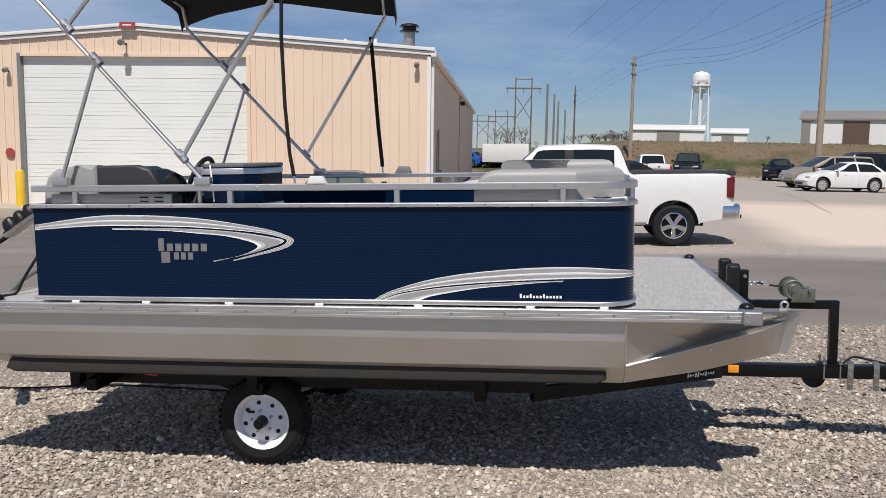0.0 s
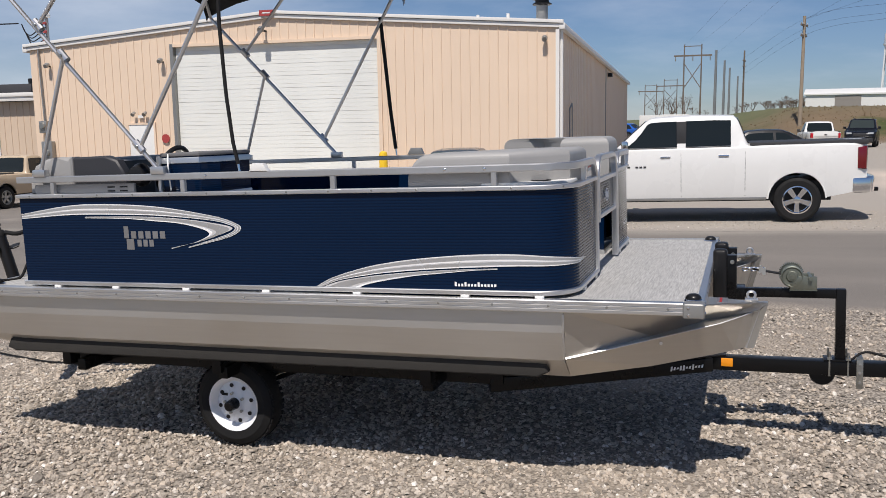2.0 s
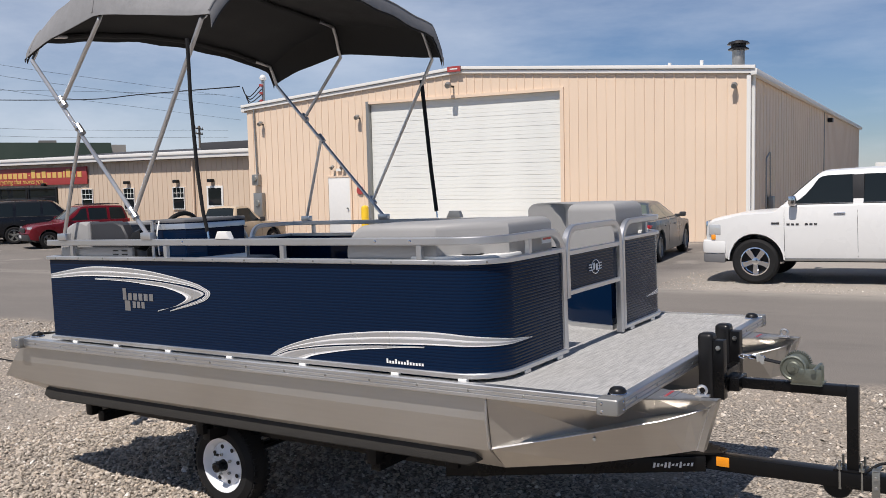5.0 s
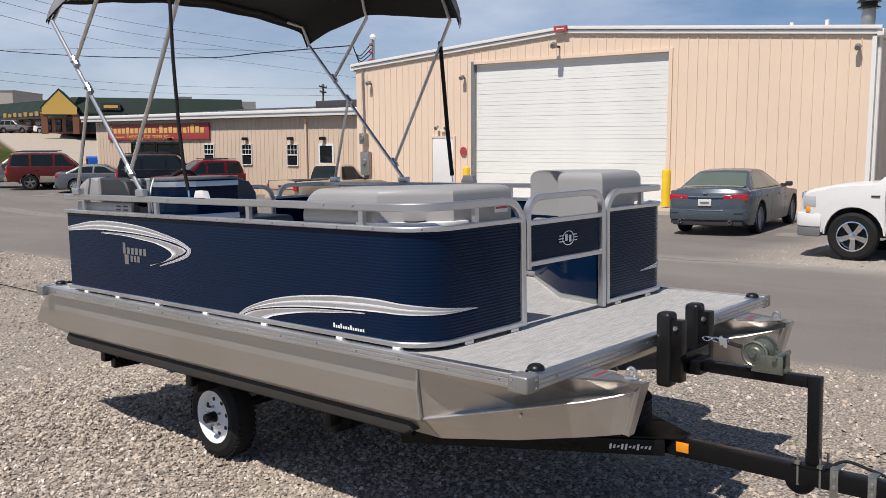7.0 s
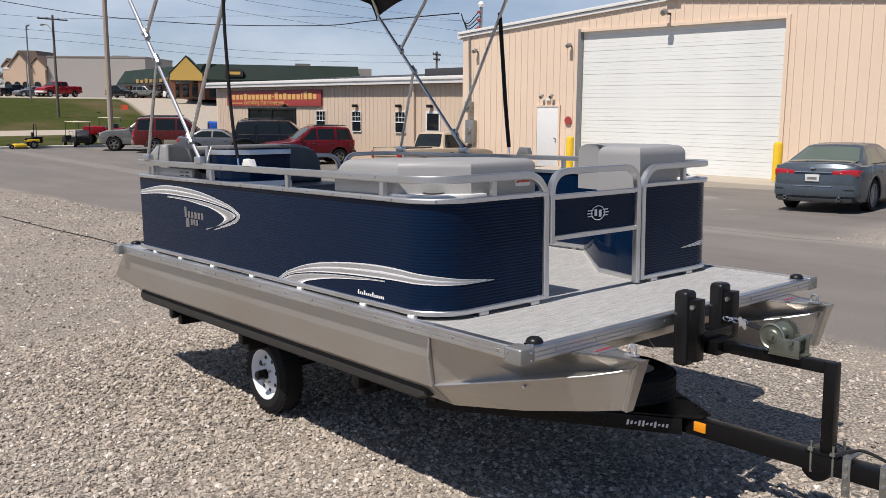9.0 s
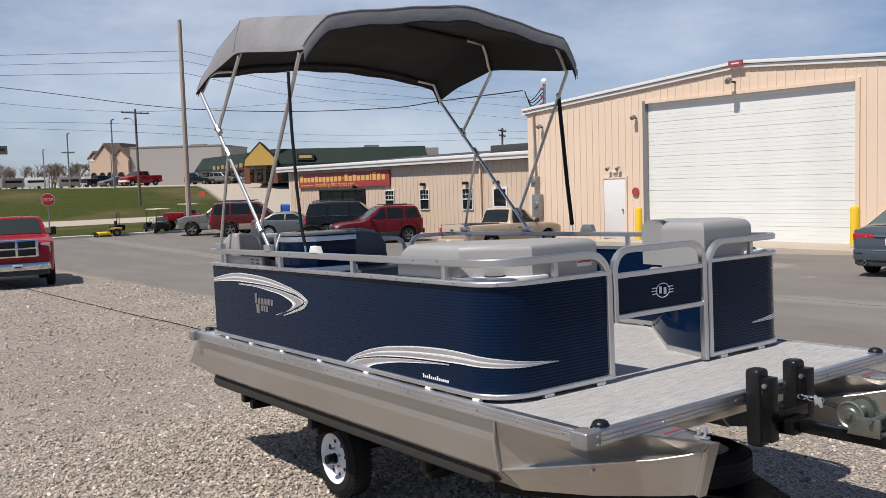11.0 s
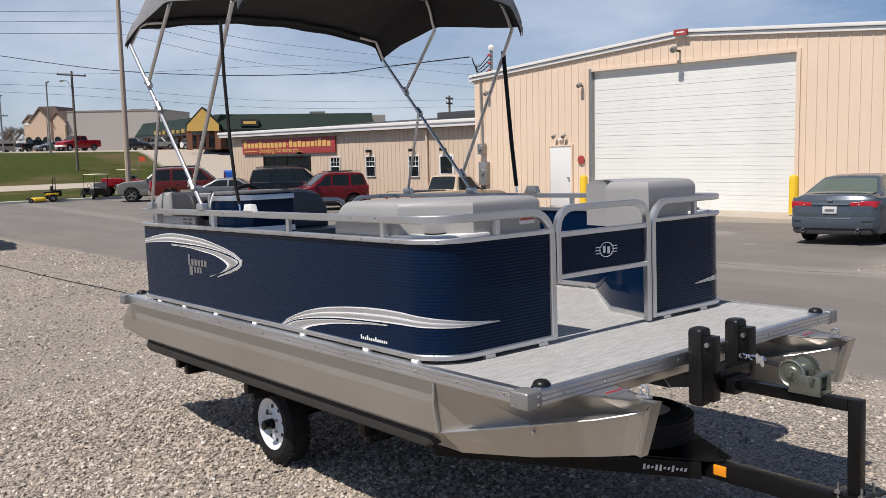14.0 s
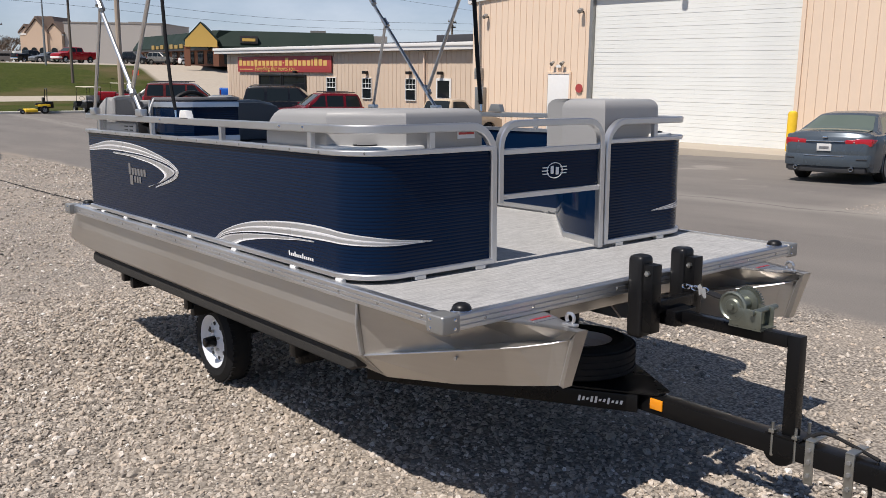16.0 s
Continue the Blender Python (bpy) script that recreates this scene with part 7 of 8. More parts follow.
s10 = pickup_spec(2.80, 1.72, 1.60, 0.34, False, -1.05, 0.92, 1.02, 0.92)
s10.update(windows=((1.1, 2.2),), handles=(1.35,), handle_mat=DARKTRIM, seams=(1.12, 2.22), spokes=5, rim_mat=GREYMETAL, glass=CARGLASS, mirror_mat=DARKTRIM,
           lamps=(("tail_lamp", TAILRED, -1.04, 0.70, 0.84, 0.72, 0.98), ("head_lamp", HEADLENS, 3.64, 0.45, 0.78, 0.66, 0.82)),
           extras=(("rear_bumper", TAN_CAR, -1.22, -1.02, -0.82, 0.82, 0.46, 0.60, 0.03), ("licence_plate", PLATE, -1.235, -1.22, -0.15, 0.15, 0.47, 0.58, 0.003), ("front_bumper", CHROME, 3.60, 3.76, -0.84, 0.84, 0.42, 0.56, 0.03), ("bed_liner", DARKTRIM, -0.96, 0.54, -0.70, 0.70, 0.98, 1.076, 0.01), ("tailgate_handle", DARKTRIM, -1.06, -1.04, -0.08, 0.08, 0.86, 0.92, 0.004)))
vehicle("pickup_truck", "old tan single-cab pickup parked nose in", "pickup truck", facing(-19.45, 15.5, 93), TAN_CAR, s10)

dodge = pickup_spec(3.55, 2.0, 2.02, 0.42, True, belt=1.44, hood=1.34)
dodge.update(windows=((0.76, 1.7), (1.8, 3.1)), handles=(1.0, 2.0), seams=(0.66, 1.75, 2.85), mirror=0.24, mirror_mat=BLACKPLASTIC, lamps=(("tail_lamp", TAILRED, -1.21, 0.80, 0.96, 0.88, 1.22), ("head_lamp", HEADLENS, 4.44, 0.68, 0.96, 0.98, 1.24), ("fog_lamp", HEADLENS, 4.60, 0.62, 0.76, 0.54, 0.64)),
             extras=(("front_bumper", CHROME, 4.36, 4.62, -0.95, 0.95, 0.50, 0.72, 0.06), ("grille_frame", CHROME, 4.44, 4.56, -0.64, 0.64, 0.86, 1.36, 0.06), ("grille_mesh", BLACKPLASTIC, 4.55, 4.575, -0.55, -0.035, 0.91, 1.09, 0.01), ("grille_mesh", BLACKPLASTIC, 4.55, 4.575, 0.035, 0.55, 0.91, 1.09, 0.01), ("grille_mesh", BLACKPLASTIC, 4.55, 4.575, -0.55, -0.035, 1.13, 1.31, 0.01), ("grille_mesh", BLACKPLASTIC, 4.55, 4.575, 0.035, 0.55, 1.13, 1.31, 0.01), ("licence_plate", PLATE, 4.62, 4.635, -0.15, 0.15, 0.54, 0.68, 0.003), ("plate_bars", DARKTRIM, 4.634, 4.64, -0.10, 0.10, 0.59, 0.63, 0.0), ("air_dam", DARKTRIM, 4.36, 4.54, -0.88, 0.88, 0.36, 0.50, 0.03)))
vehicle("pickup_truck", "bright red pickup with a chrome cross grille", "pickup truck", facing(-26.1, 1.83, -8), BRIGHTRED_CAR, dodge)

# cars of the lot beyond the white pickup
HATCH = dict(SEDAN, wb=2.57, front=3.38, rear=-0.92, W=1.72, H=1.45, cabin=(-0.70, 0.05, 1.1, 2.15), pale_rear=False,
             top=[(-0.36, 0.22), (-0.86, 0.36), (-0.93, 0.55), (-0.90, 1.0), (-0.5, 1.02), (0.3, 0.98), (2.1, 0.93), (2.8, 0.86), (3.2, 0.72), (3.36, 0.52), (3.34, 0.30), (2.94, 0.22)],
             lamps=(("tail_lamp", TAILRED, -0.88, 0.50, 0.82, 0.78, 0.95), ("head_lamp", HEADLENS, 3.22, 0.46, 0.76, 0.60, 0.72)), extras=(("front_grille", DARKTRIM, 3.34, 3.38, -0.4, 0.4, 0.32, 0.44, 0.02),))
vehicle("car", "small white saloon car", "car", facing(15.6, 39.4, -168), WHITE_CAR, HATCH)
VAN = dict(SUV, wb=2.9, front=3.78, rear=-0.95, H=1.72, W=1.95, belt=1.06, cabin=(-0.9, -0.65, 1.55, 2.9), cladding=GOLD_CAR, top=[(-0.38, 0.28), (-0.90, 0.42), (-0.96, 0.65), (-0.92, 1.08), (0.3, 1.07), (2.2, 1.05), (2.8, 1.02), (3.4, 0.90), (3.70, 0.75), (3.79, 0.55), (3.74, 0.38), (3.28, 0.28)], sill=0.28,
           windows=((-0.7, 0.3), (0.4, 1.4), (1.5, 2.7)), seams=(0.35, 1.45, 2.5), extras=(("licence_plate", PLATE, 3.80, 3.815, -0.15, 0.15, 0.44, 0.56, 0.003),), lamps=(("tail_lamp", TAILRED, -0.90, 0.75, 0.95, 0.80, 1.15), ("head_lamp", HEADLENS, 3.62, 0.58, 0.90, 0.62, 0.78)))
vehicle("minivan", "champagne minivan parked in the gravel lot", "car", facing(16.3, 43.7, -168), GOLD_CAR, VAN)
vehicle("suv", "black SUV at the foot of the bank", "car", facing(19.8, 51.0, -172), BLACK_CAR, dict(BIGSUV, cladding=BLACK_CAR))
vehicle("car", "dark saloon car at the foot of the bank", "car", facing(15.7, 56.8, -110), BLACK_CAR, HATCH)
vehicle("car", "black hatchback beyond the white pickup", "car", facing(2.35, 24.1, 10), BLACK_CAR, dict(HATCH, H=1.5))
vehicle("pickup_truck", "white work pickup with a dark cab", "pickup truck", facing(6.4, 47.3, 95), WHITE_CAR, dict(s10, roof=GREY_CAR))
vehicle("suv", "dark SUV facing the yard", "car", facing(9.5, 56.4, -100), BLACK_CAR, dict(SUV, cladding=BLACK_CAR))
vehicle("car", "blue car behind the workshop", "car", facing(-7.0, 74.0, 160), BLUE_CAR, HATCH)
# cars of the upper car park
for nm, lb, x, y, d, mt, sp2 in (("pickup_truck", "red pickup in the upper car park", -111.5, 34.0, -70, BRIGHTRED_CAR, dict(sp, extras=sp["extras"][:3])),
                                 ("pickup_truck", "dark pickup in the upper car park", -143, 34.3, 110, BLACK_CAR, dict(sp, extras=sp["extras"][:3])),
                                 ("car", "grey car in the upper car park", -121, 33.2, -75, GREY_CAR, SEDAN),
                                 ("car", "white car in the upper car park", -117, 34.6, -75, WHITE_CAR, HATCH),
                                 ("pickup_truck", "white pickup in the upper car park", -106, 50.5, 35, WHITE_CAR, dict(sp, extras=sp["extras"][:3])),
                                 ("car", "white saloon in the upper car park", -114, 48.5, 35, WHITE_CAR, SEDAN),
                                 ("suv", "silver SUV in the upper car park", -118, 45.5, 35, SILVER_CAR, SUV),
                                 ("suv", "dark SUV in the upper car park", -121, 43.0, 35, BLACK_CAR, SUV),
                                 ("car", "pale car in the upper car park", -112, 51.5, 35, SILVER_CAR, HATCH)):
    vehicle(nm, lb, "car" if nm != "pickup_truck" else "pickup truck", facing(x, y, d), mt, sp2, "cars of the upper car park")


# ---- carts and mower by the kerb ----
def golf_cart(x, y, deg, tall=0.0):
    c = thing("golf_cart", "dark golf cart with a cream roof by the kerb", "golf cart", facing(x, y, deg) @ Matrix.Scale(0.82, 4), "machines by the kerb")
    part("body", prism(bmesh.new(), [(-0.35, 0.32), (-0.45, 0.72), (0.35, 0.76), (0.6, 0.42), (1.25, 0.40), (1.35, 0.80), (1.85, 0.72), (1.95, 0.35)], "y", -0.52, 0.52, 0.04), BLACKPLASTIC, c)
    part("seat", boxed(-0.2, 0.38, -0.5, 0.5, 0.76, 0.90, 0.04), VINYL, c)
    part("backrest", boxed(-0.32, -0.2, -0.5, 0.5, 0.92, 1.25, 0.04), VINYL, c)
    part("roof", boxed(-0.6, 1.3, -0.54, 0.54, 1.80 + tall, 1.86 + tall, 0.03), surf("cream_roof", (0.62, 0.56, 0.42), 0.5), c)
    for px, tx in ((-0.45, -0.5), (1.35, 1.25)):
        for sy in (-0.5, 0.5):
            part("roof_post", tubed([(px, sy, 0.7), (tx, sy, 1.81 + tall)], 0.02, 6), BLACKPAINT, c)
    part("steering_wheel", tubed([(0.95 + 0.06 * math.sin(t), 0.25 + 0.17 * math.cos(t), 1.0 + 0.14 * math.sin(t)) for t in np.linspace(0, 6.283, 17)], 0.015, 6), BLACKPLASTIC, c)
    for wx in (0, 1.65):
        for sy in (-1, 1):
            road_wheel(c, wx, sy * 0.48, 0.24, 0.13, sy, 5, GREYMETAL)
    return c


golf_cart(-49.2, 14.3, 186)
golf_cart(-55.4, 18.2, 5, 0.15)


def mower(x, y, deg):
    c = thing("ride_on_mower", "yellow and black ride-on mower with a roll bar", "mower", facing(x, y, deg) @ Matrix.Scale(0.8, 4), "machines by the kerb")
    part("deck", boxed(0.35, 1.15, -0.6, 0.6, 0.12, 0.34, 0.05), YELLOW, c)
    part("engine", boxed(-0.75, -0.1, -0.4, 0.4, 0.4, 0.85, 0.06), BLACKPAINT, c)
    part("seat", boxed(-0.1, 0.4, -0.28, 0.28, 0.6, 0.75, 0.05), BLACKPLASTIC, c)
    part("backrest", boxed(-0.18, -0.08, -0.28, 0.28, 0.75, 1.15, 0.04), BLACKPLASTIC, c)
    part("roll_bar", tubed(fillet([(-0.3, -0.42, 0.5), (-0.35, -0.42, 1.75), (-0.35, 0.42, 1.75), (-0.3, 0.42, 0.5)], 0.15), 0.03, 8), BLACKPAINT, c)
    part("fender", boxed(-0.5, 0.3, -0.6, -0.4, 0.5, 0.66, 0.03), YELLOW, c)
    part("fender", boxed(-0.5, 0.3, 0.4, 0.6, 0.5, 0.66, 0.03), YELLOW, c)
    for wx, r in ((-0.1, 0.29), (1.35, 0.16)):
        for sy in (-1, 1):
            road_wheel(c, wx, sy * 0.52, r, r * 0.5, sy, 4, GREYMETAL)


mower(-49.2, 11.5, -95)


def tractor(x, y, deg):
    c = thing("small_tractor", "small red tractor with a flag behind the carts", "tractor", facing(x, y, deg), "machines by the kerb")
    part("hood", boxed(0.6, 1.9, -0.35, 0.35, 0.6, 1.15, 0.1, 3), BRIGHTRED_CAR, c)
    part("seat", boxed(-0.2, 0.2, -0.3, 0.3, 0.8, 1.3, 0.06), BLACKPLASTIC, c)
    part("fender", boxed(-0.5, 0.5, -0.8, -0.45, 0.85, 1.05, 0.06), BRIGHTRED_CAR, c)
    part("fender", boxed(-0.5, 0.5, 0.45, 0.8, 0.85, 1.05, 0.06), BRIGHTRED_CAR, c)
    part("flag_pole", tubed([(-0.4, 0.5, 0.9), (-0.5, 0.5, 2.5)], 0.012, 6), STEEL, c)
    part("flag", boxed(-0.9, -0.5, 0.49, 0.5, 2.2, 2.5), surf("orange_flag", (0.75, 0.10, 0.03), 0.7), c)
    for wx, r in ((0, 0.52), (1.6, 0.32)):
        for sy in (-1, 1):
            road_wheel(c, wx, sy * 0.62, r, r * 0.5, sy, 4, BRIGHTRED_CAR)


tractor(-51.9, 17.4, -120)

# ---- overhead wires ----
def overhead_wire(r, *pts):
    w = part("overhead_wire", tubed(smooth_pts(pts, 8), r, 4), WEB, None)
    tagged(w, "dark overhead power line strung between poles", "wire", "overhead wires")


overhead_wire(0.024, (-72.85, 6.29, 10.48), (-68.0, 11.15, 9.57), (-59.93, 18.16, 7.91), (-49.74, 22.12, 6.86), (-37.65, 23.38, 6.12), (-31.0, 22.49, 5.92), (-22.77, 20.77, 5.59))
overhead_wire(0.011, (-57.38, 0.81, 10.04), (-54.7, 6.52, 10.22), (-47.16, 15.5, 10.08))
overhead_wire(0.011, (-47.16, 15.5, 10.08), (-57.2, 29.67, 10.29), (-67.33, 50.83, 11.0), (-75.97, 71.59, 11.6))
overhead_wire(0.011, (-57.39, 0.78, 9.46), (-54.7, 6.49, 9.64), (-47.17, 15.48, 9.51))
overhead_wire(0.011, (-47.17, 15.48, 9.51), (-57.22, 29.65, 9.53), (-67.34, 50.81, 10.02), (-75.99, 71.57, 10.4))
overhead_wire(0.011, (-57.39, 0.74, 8.86), (-54.71, 6.45, 9.02), (-47.19, 15.44, 8.79))
overhead_wire(0.011, (-47.19, 15.44, 8.79), (-57.24, 29.61, 8.59), (-67.37, 50.78, 8.8), (-76.01, 71.55, 8.92))
overhead_wire(0.013, (-84.95, 6.78, 10.41), (-86.26, 24.73, 9.73), (-86.79, 48.48, 11.62), (-84.33, 77.28, 12.84))
overhead_wire(0.013, (-84.96, 6.65, 8.34), (-86.28, 24.67, 8.45), (-86.87, 48.35, 7.57), (-84.39, 77.21, 8.21))
overhead_wire(0.013, (-84.96, 6.63, 7.93), (-86.29, 24.63, 7.64), (-86.89, 48.32, 6.76), (-84.41, 77.19, 7.28))
overhead_wire(0.006, (3.09, 24.51, 7.82), (1.36, 54.57, 9.68), (-15.48, 244.02, 19.87))
overhead_wire(0.006, (4.17, 24.42, 7.79), (3.05, 54.54, 9.68), (-10.71, 244.29, 21.51))
overhead_wire(0.006, (5.23, 24.3, 7.75), (4.72, 54.46, 9.67), (-3.3, 154.51, 12.44))
overhead_wire(0.006, (9.35, 18.2, 6.35), (11.14, 31.24, 7.57), (10.62, 49.77, 8.27), (6.47, 69.39, 9.49), (1.87, 114.57, 9.53))
overhead_wire(0.006, (9.37, 18.2, 6.18), (11.15, 31.24, 7.31), (10.64, 49.77, 7.8), (6.5, 69.38, 8.75), (1.92, 114.57, 8.32))
overhead_wire(0.006, (9.37, 18.2, 6.07), (11.17, 31.23, 7.14), (10.66, 49.77, 7.49), (6.52, 69.38, 8.28), (1.94, 114.57, 7.56))
overhead_wire(0.006, (8.52, 38.97, 9.09), (8.26, 54.15, 9.37), (6.47, 69.38, 9.44))
overhead_wire(0.006, (11.16, 38.45, 8.99), (10.11, 53.9, 9.33), (6.47, 69.38, 9.44))

# ---- poles, tower, far buildings and trees ----
POLEWOOD = surf("weathered_pole_wood", (0.15, 0.12, 0.095), 0.85, 0.0, 0.2, 2, 20, bump=0.3, stretch=(6, 6, 0.3))
PALEWOOD = surf("pale_pole_wood", (0.29, 0.235, 0.175), 0.85, 0.0, 0.15, 2, 20, stretch=(6, 6, 0.3))
TOWERWHITE = surf("white_tower_paint", (0.74, 0.75, 0.76), 0.5, 0.0, 0.06, 0.1, 2)
SHEDWHITE = surf("white_shed_steel", (0.70, 0.70, 0.68), 0.5, 0.0, 0.06, 0.2, 3)
SHEDGREY = surf("grey_shed_steel", (0.24, 0.22, 0.20), 0.5, 0.0, 0.08, 0.2, 3)
STOREWALL = surf("grey_store_wall", (0.36, 0.34, 0.32), 0.8, 0.0, 0.05, 0.1, 2)
STOREGOLD = surf("dull_gold_letters", (0.34, 0.23, 0.07), 0.6)
STOREPINK = surf("peach_store_stucco", (0.56, 0.42, 0.31), 0.8, 0.0, 0.06, 0.2, 3)
SHINGLE = surf("brown_shingle", (0.16, 0.115, 0.09), 0.85, 0.0, 0.15, 0.6, 6)
BRICK = surf("red_brown_brick", (0.20, 0.085, 0.05), 0.85, 0.0, 0.12, 0.5, 8)
GABLEYELLOW = surf("yellow_gable_board", (0.62, 0.40, 0.10), 0.6, 0.0, 0.05, 0.5, 4)
BARK = surf("bare_twig_bark", (0.13, 0.095, 0.07), 0.9, 0.0, 0.2, 0.6, 6)


def pole(label, x, y, top, r=0.14, arms=(), mat=None, lean=0.0, lamp=None, name="utility_pole"):
    base = ground_z(x, y) - 0.1
    p = thing(name, label, "pole", pose(x, y, base), "utility poles")
    part("shaft", tubed([(0, 0, 0), (lean, 0, top - base)], [r, r * 0.7], 10), mat or POLEWOOD, p)
    for z, w, turn in arms:
        a = part("crossarm", boxed(-w / 2, w / 2, -0.05, 0.05, -0.06, 0.06), POLEWOOD, p)
        a.matrix_local = pose(lean * (z - base) / (top - base), 0, z - base, 0, 0, turn)
        for k in (-0.45, -0.2, 0.2, 0.45):
            part("insulator", lathed([(0.04, 0.06), (0.05, 0.12), (0.02, 0.2), (0, 0.2)], pose(k * w, 0, 0), 8), GREYMETAL, a)
    if lamp:
        part("lamp_arm", tubed(smooth_pts([(0, 0, lamp[1] - base), (lamp[0] * 0.5, 0, lamp[1] - base + 0.8), (lamp[0], 0, lamp[1] - base + 1.0)], 5), 0.04, 6), GREYMETAL, p)
        part("lamp_head", boxed(min(lamp[0], lamp[0] * 1.25), max(lamp[0], lamp[0] * 1.25), -0.12, 0.12, lamp[1] - base + 0.9, lamp[1] - base + 1.05, 0.03), GREYMETAL, p)
    return p


pole("tall pale wooden utility pole beside the lot", 15.3, 46.7, 17.5, 0.2, ((17.0, 2.6, 10), (16.2, 2.2, 10)), PALEWOOD)
pole("wooden utility pole on the bank top", 6.42, 69.4, 9.7, 0.16, ((9.0, 1.6, 70), (8.2, 1.4, 70)), PALEWOOD)
pole("slim wooden utility pole in the distance", 1.98, 114.5, 10.5, 0.14, ((9.2, 1.6, 80), (8.5, 1.5, 80)))
for x, y, t in ((-2.72, 154.5, 13.6), (-1.87, 179.5, 13.4), (-1.3, 204.5, 13.35), (0.2, 234.5, 12.8)):
    pole("dark bare steel pole in a row", x, y, t, 0.28, (), GREYMETAL)
pole("pale concrete pole before the grass bank", -47.2, 15.4, 11.9, 0.17, (), surf("pale_pole", (0.38, 0.31, 0.24), 0.8, 0.0, 0.1, 1, 10))
pole("wooden utility pole with a crossarm and street lamp", -86.3, 24.6, 10.0, 0.15, ((9.6, 3.0, 100),), None, 0, (-3.0, 8.3))
pole("tall dark car park lamp post", -101.4, 26.4, 10.0, 0.11, (), GREYMETAL, 0, (0.7, 9.0), "lamp_post")
pole("tall dark car park lamp post", -112.3, 24.0, 9.0, 0.11, ((6.6, 1.6, 100),), GREYMETAL, 0, (0.7, 8.0), "lamp_post")
pole("far lamp post at the field edge", -150, 29.0, 8.5, 0.13, (), GREYMETAL, 0, (0.7, 7.6), "lamp_post")
pole("far lamp post at the field edge", -158, 42.0, 8.0, 0.13, (), GREYMETAL, 0, None, "lamp_post")
pole("wooden utility pole behind the low shop", -64.2, 54.7, 7.1, 0.14, ((6.8, 2.2, 120), (6.3, 1.8, 120)))


def h_frame(x, y, top, w, label):
    base = ground_z(x, y)
    p = thing("transmission_tower", label, "pylon", pose(x, y, base), "transmission towers")
    h = top - base
    for dx in (-w / 2, w / 2):
        part("mast", tubed([(dx, 0, 0), (dx, 0, h)], [0.24, 0.15], 8), POLEWOOD, p)
    part("crossarm", boxed(-w * 1.1, w * 1.1, -0.15, 0.15, h - 3.2, h - 2.8), POLEWOOD, p)
    part("top_bar", boxed(-w / 2, w / 2, -0.08, 0.08, h - 0.6, h - 0.4), POLEWOOD, p)
    part("brace", tubed([(-w / 2, 0, h * 0.42), (w / 2, 0, h * 0.75)], 0.12, 6), POLEWOOD, p)
    part("brace", tubed([(w / 2, 0, h * 0.42), (-w / 2, 0, h * 0.75)], 0.12, 6), POLEWOOD, p)
    for dx in (-w, 0, w):
        part("insulator", tubed([(dx, 0, h - 4.4), (dx, 0, h - 3.2)], 0.14, 6), GREYMETAL, p)


h_frame(-11.6, 244.3, 22.0, 4.5, "wooden H-frame transmission tower far off")
h_frame(-29, 394, 19.6, 5.5, "distant wooden H-frame transmission tower")
h_frame(-38, 400, 17.6, 5.0, "distant wooden H-frame transmission tower")


def water_tower():
    x, y, z0 = 80.0, 549.0, 3.1
    t = thing("water_tower", "white legged water tower with a domed tank", "water tower", pose(x, y, z0))
    h = 47.9
    part("tank", lathed([(0, h - 13.2), (3.2, h - 12.6), (5.1, h - 10.5), (5.4, h - 8.6), (5.4, h - 3.6), (5.0, h - 1.9), (3.0, h - 0.5), (0.8, h), (0, h + 0.3)], Matrix(), 32), TOWERWHITE, t)
    part("balcony", lathed([(5.4, h - 8.9), (6.0, h - 8.8), (6.0, h - 8.0), (5.9, h - 8.0), (5.9, h - 8.6), (5.4, h - 8.6)], Matrix(), 32), TOWERWHITE, t)
    for k in range(6):
        a = 2 * math.pi * k / 6 + 0.3
        part("leg", tubed([(6.6 * math.cos(a), 6.6 * math.sin(a), 0), (5.2 * math.cos(a), 5.2 * math.sin(a), h - 8.4)], 0.42, 8), TOWERWHITE, t)
        b = a + math.pi / 3
        for z0_, z1_ in ((0.5, 13), (13, 25), (25, h - 9)):
            f = lambda q, z: ((6.6 - 1.4 * z / (h - 8.4)) * math.cos(q), (6.6 - 1.4 * z / (h - 8.4)) * math.sin(q), z)
            part("tie_rod", tubed([f(a, z0_), f(b, z1_)], 0.09, 4), TOWERWHITE, t)
    part("riser", tubed([(0, 0, 0), (0, 0, h - 13)], 1.3, 14), TOWERWHITE, t)
    part("tank_lettering", boxed(-3.2, 3.2, -5.47, -5.35, h - 7.0, h - 5.2), surf("faded_tower_lettering", (0.52, 0.44, 0.42), 0.6, 0.0, 0.25, 0.4, 2), t)


water_tower()


def shed(label, x, y, w, d, h, turn, bays, roof=None, ridge=0.6):
    base = ground_z(x, y) - 0.2
    s = thing("storage_building", label, "building", pose(x, y, base, 0, 0, turn), "sheds on the bank")
    part("wall", boxed(-w / 2, w / 2, -d / 2, d / 2, 0, h), SHEDWHITE, s)
    part("roof", prism(bmesh.new(), [(-d / 2 - 0.2, h), (0, h + ridge), (d / 2 + 0.2, h), (d / 2 + 0.2, h + 0.15), (0, h + ridge + 0.15), (-d / 2 - 0.2, h + 0.15)], "x", -w / 2 - 0.2, w / 2 + 0.2), roof or SHEDWHITE, s)
    for x0, x1, mt in bays:
        part("door", boxed(x0, x1, -d / 2 - 0.06, -d / 2 + 0.05, 0.05, h - 0.12), mt, s)
    return s


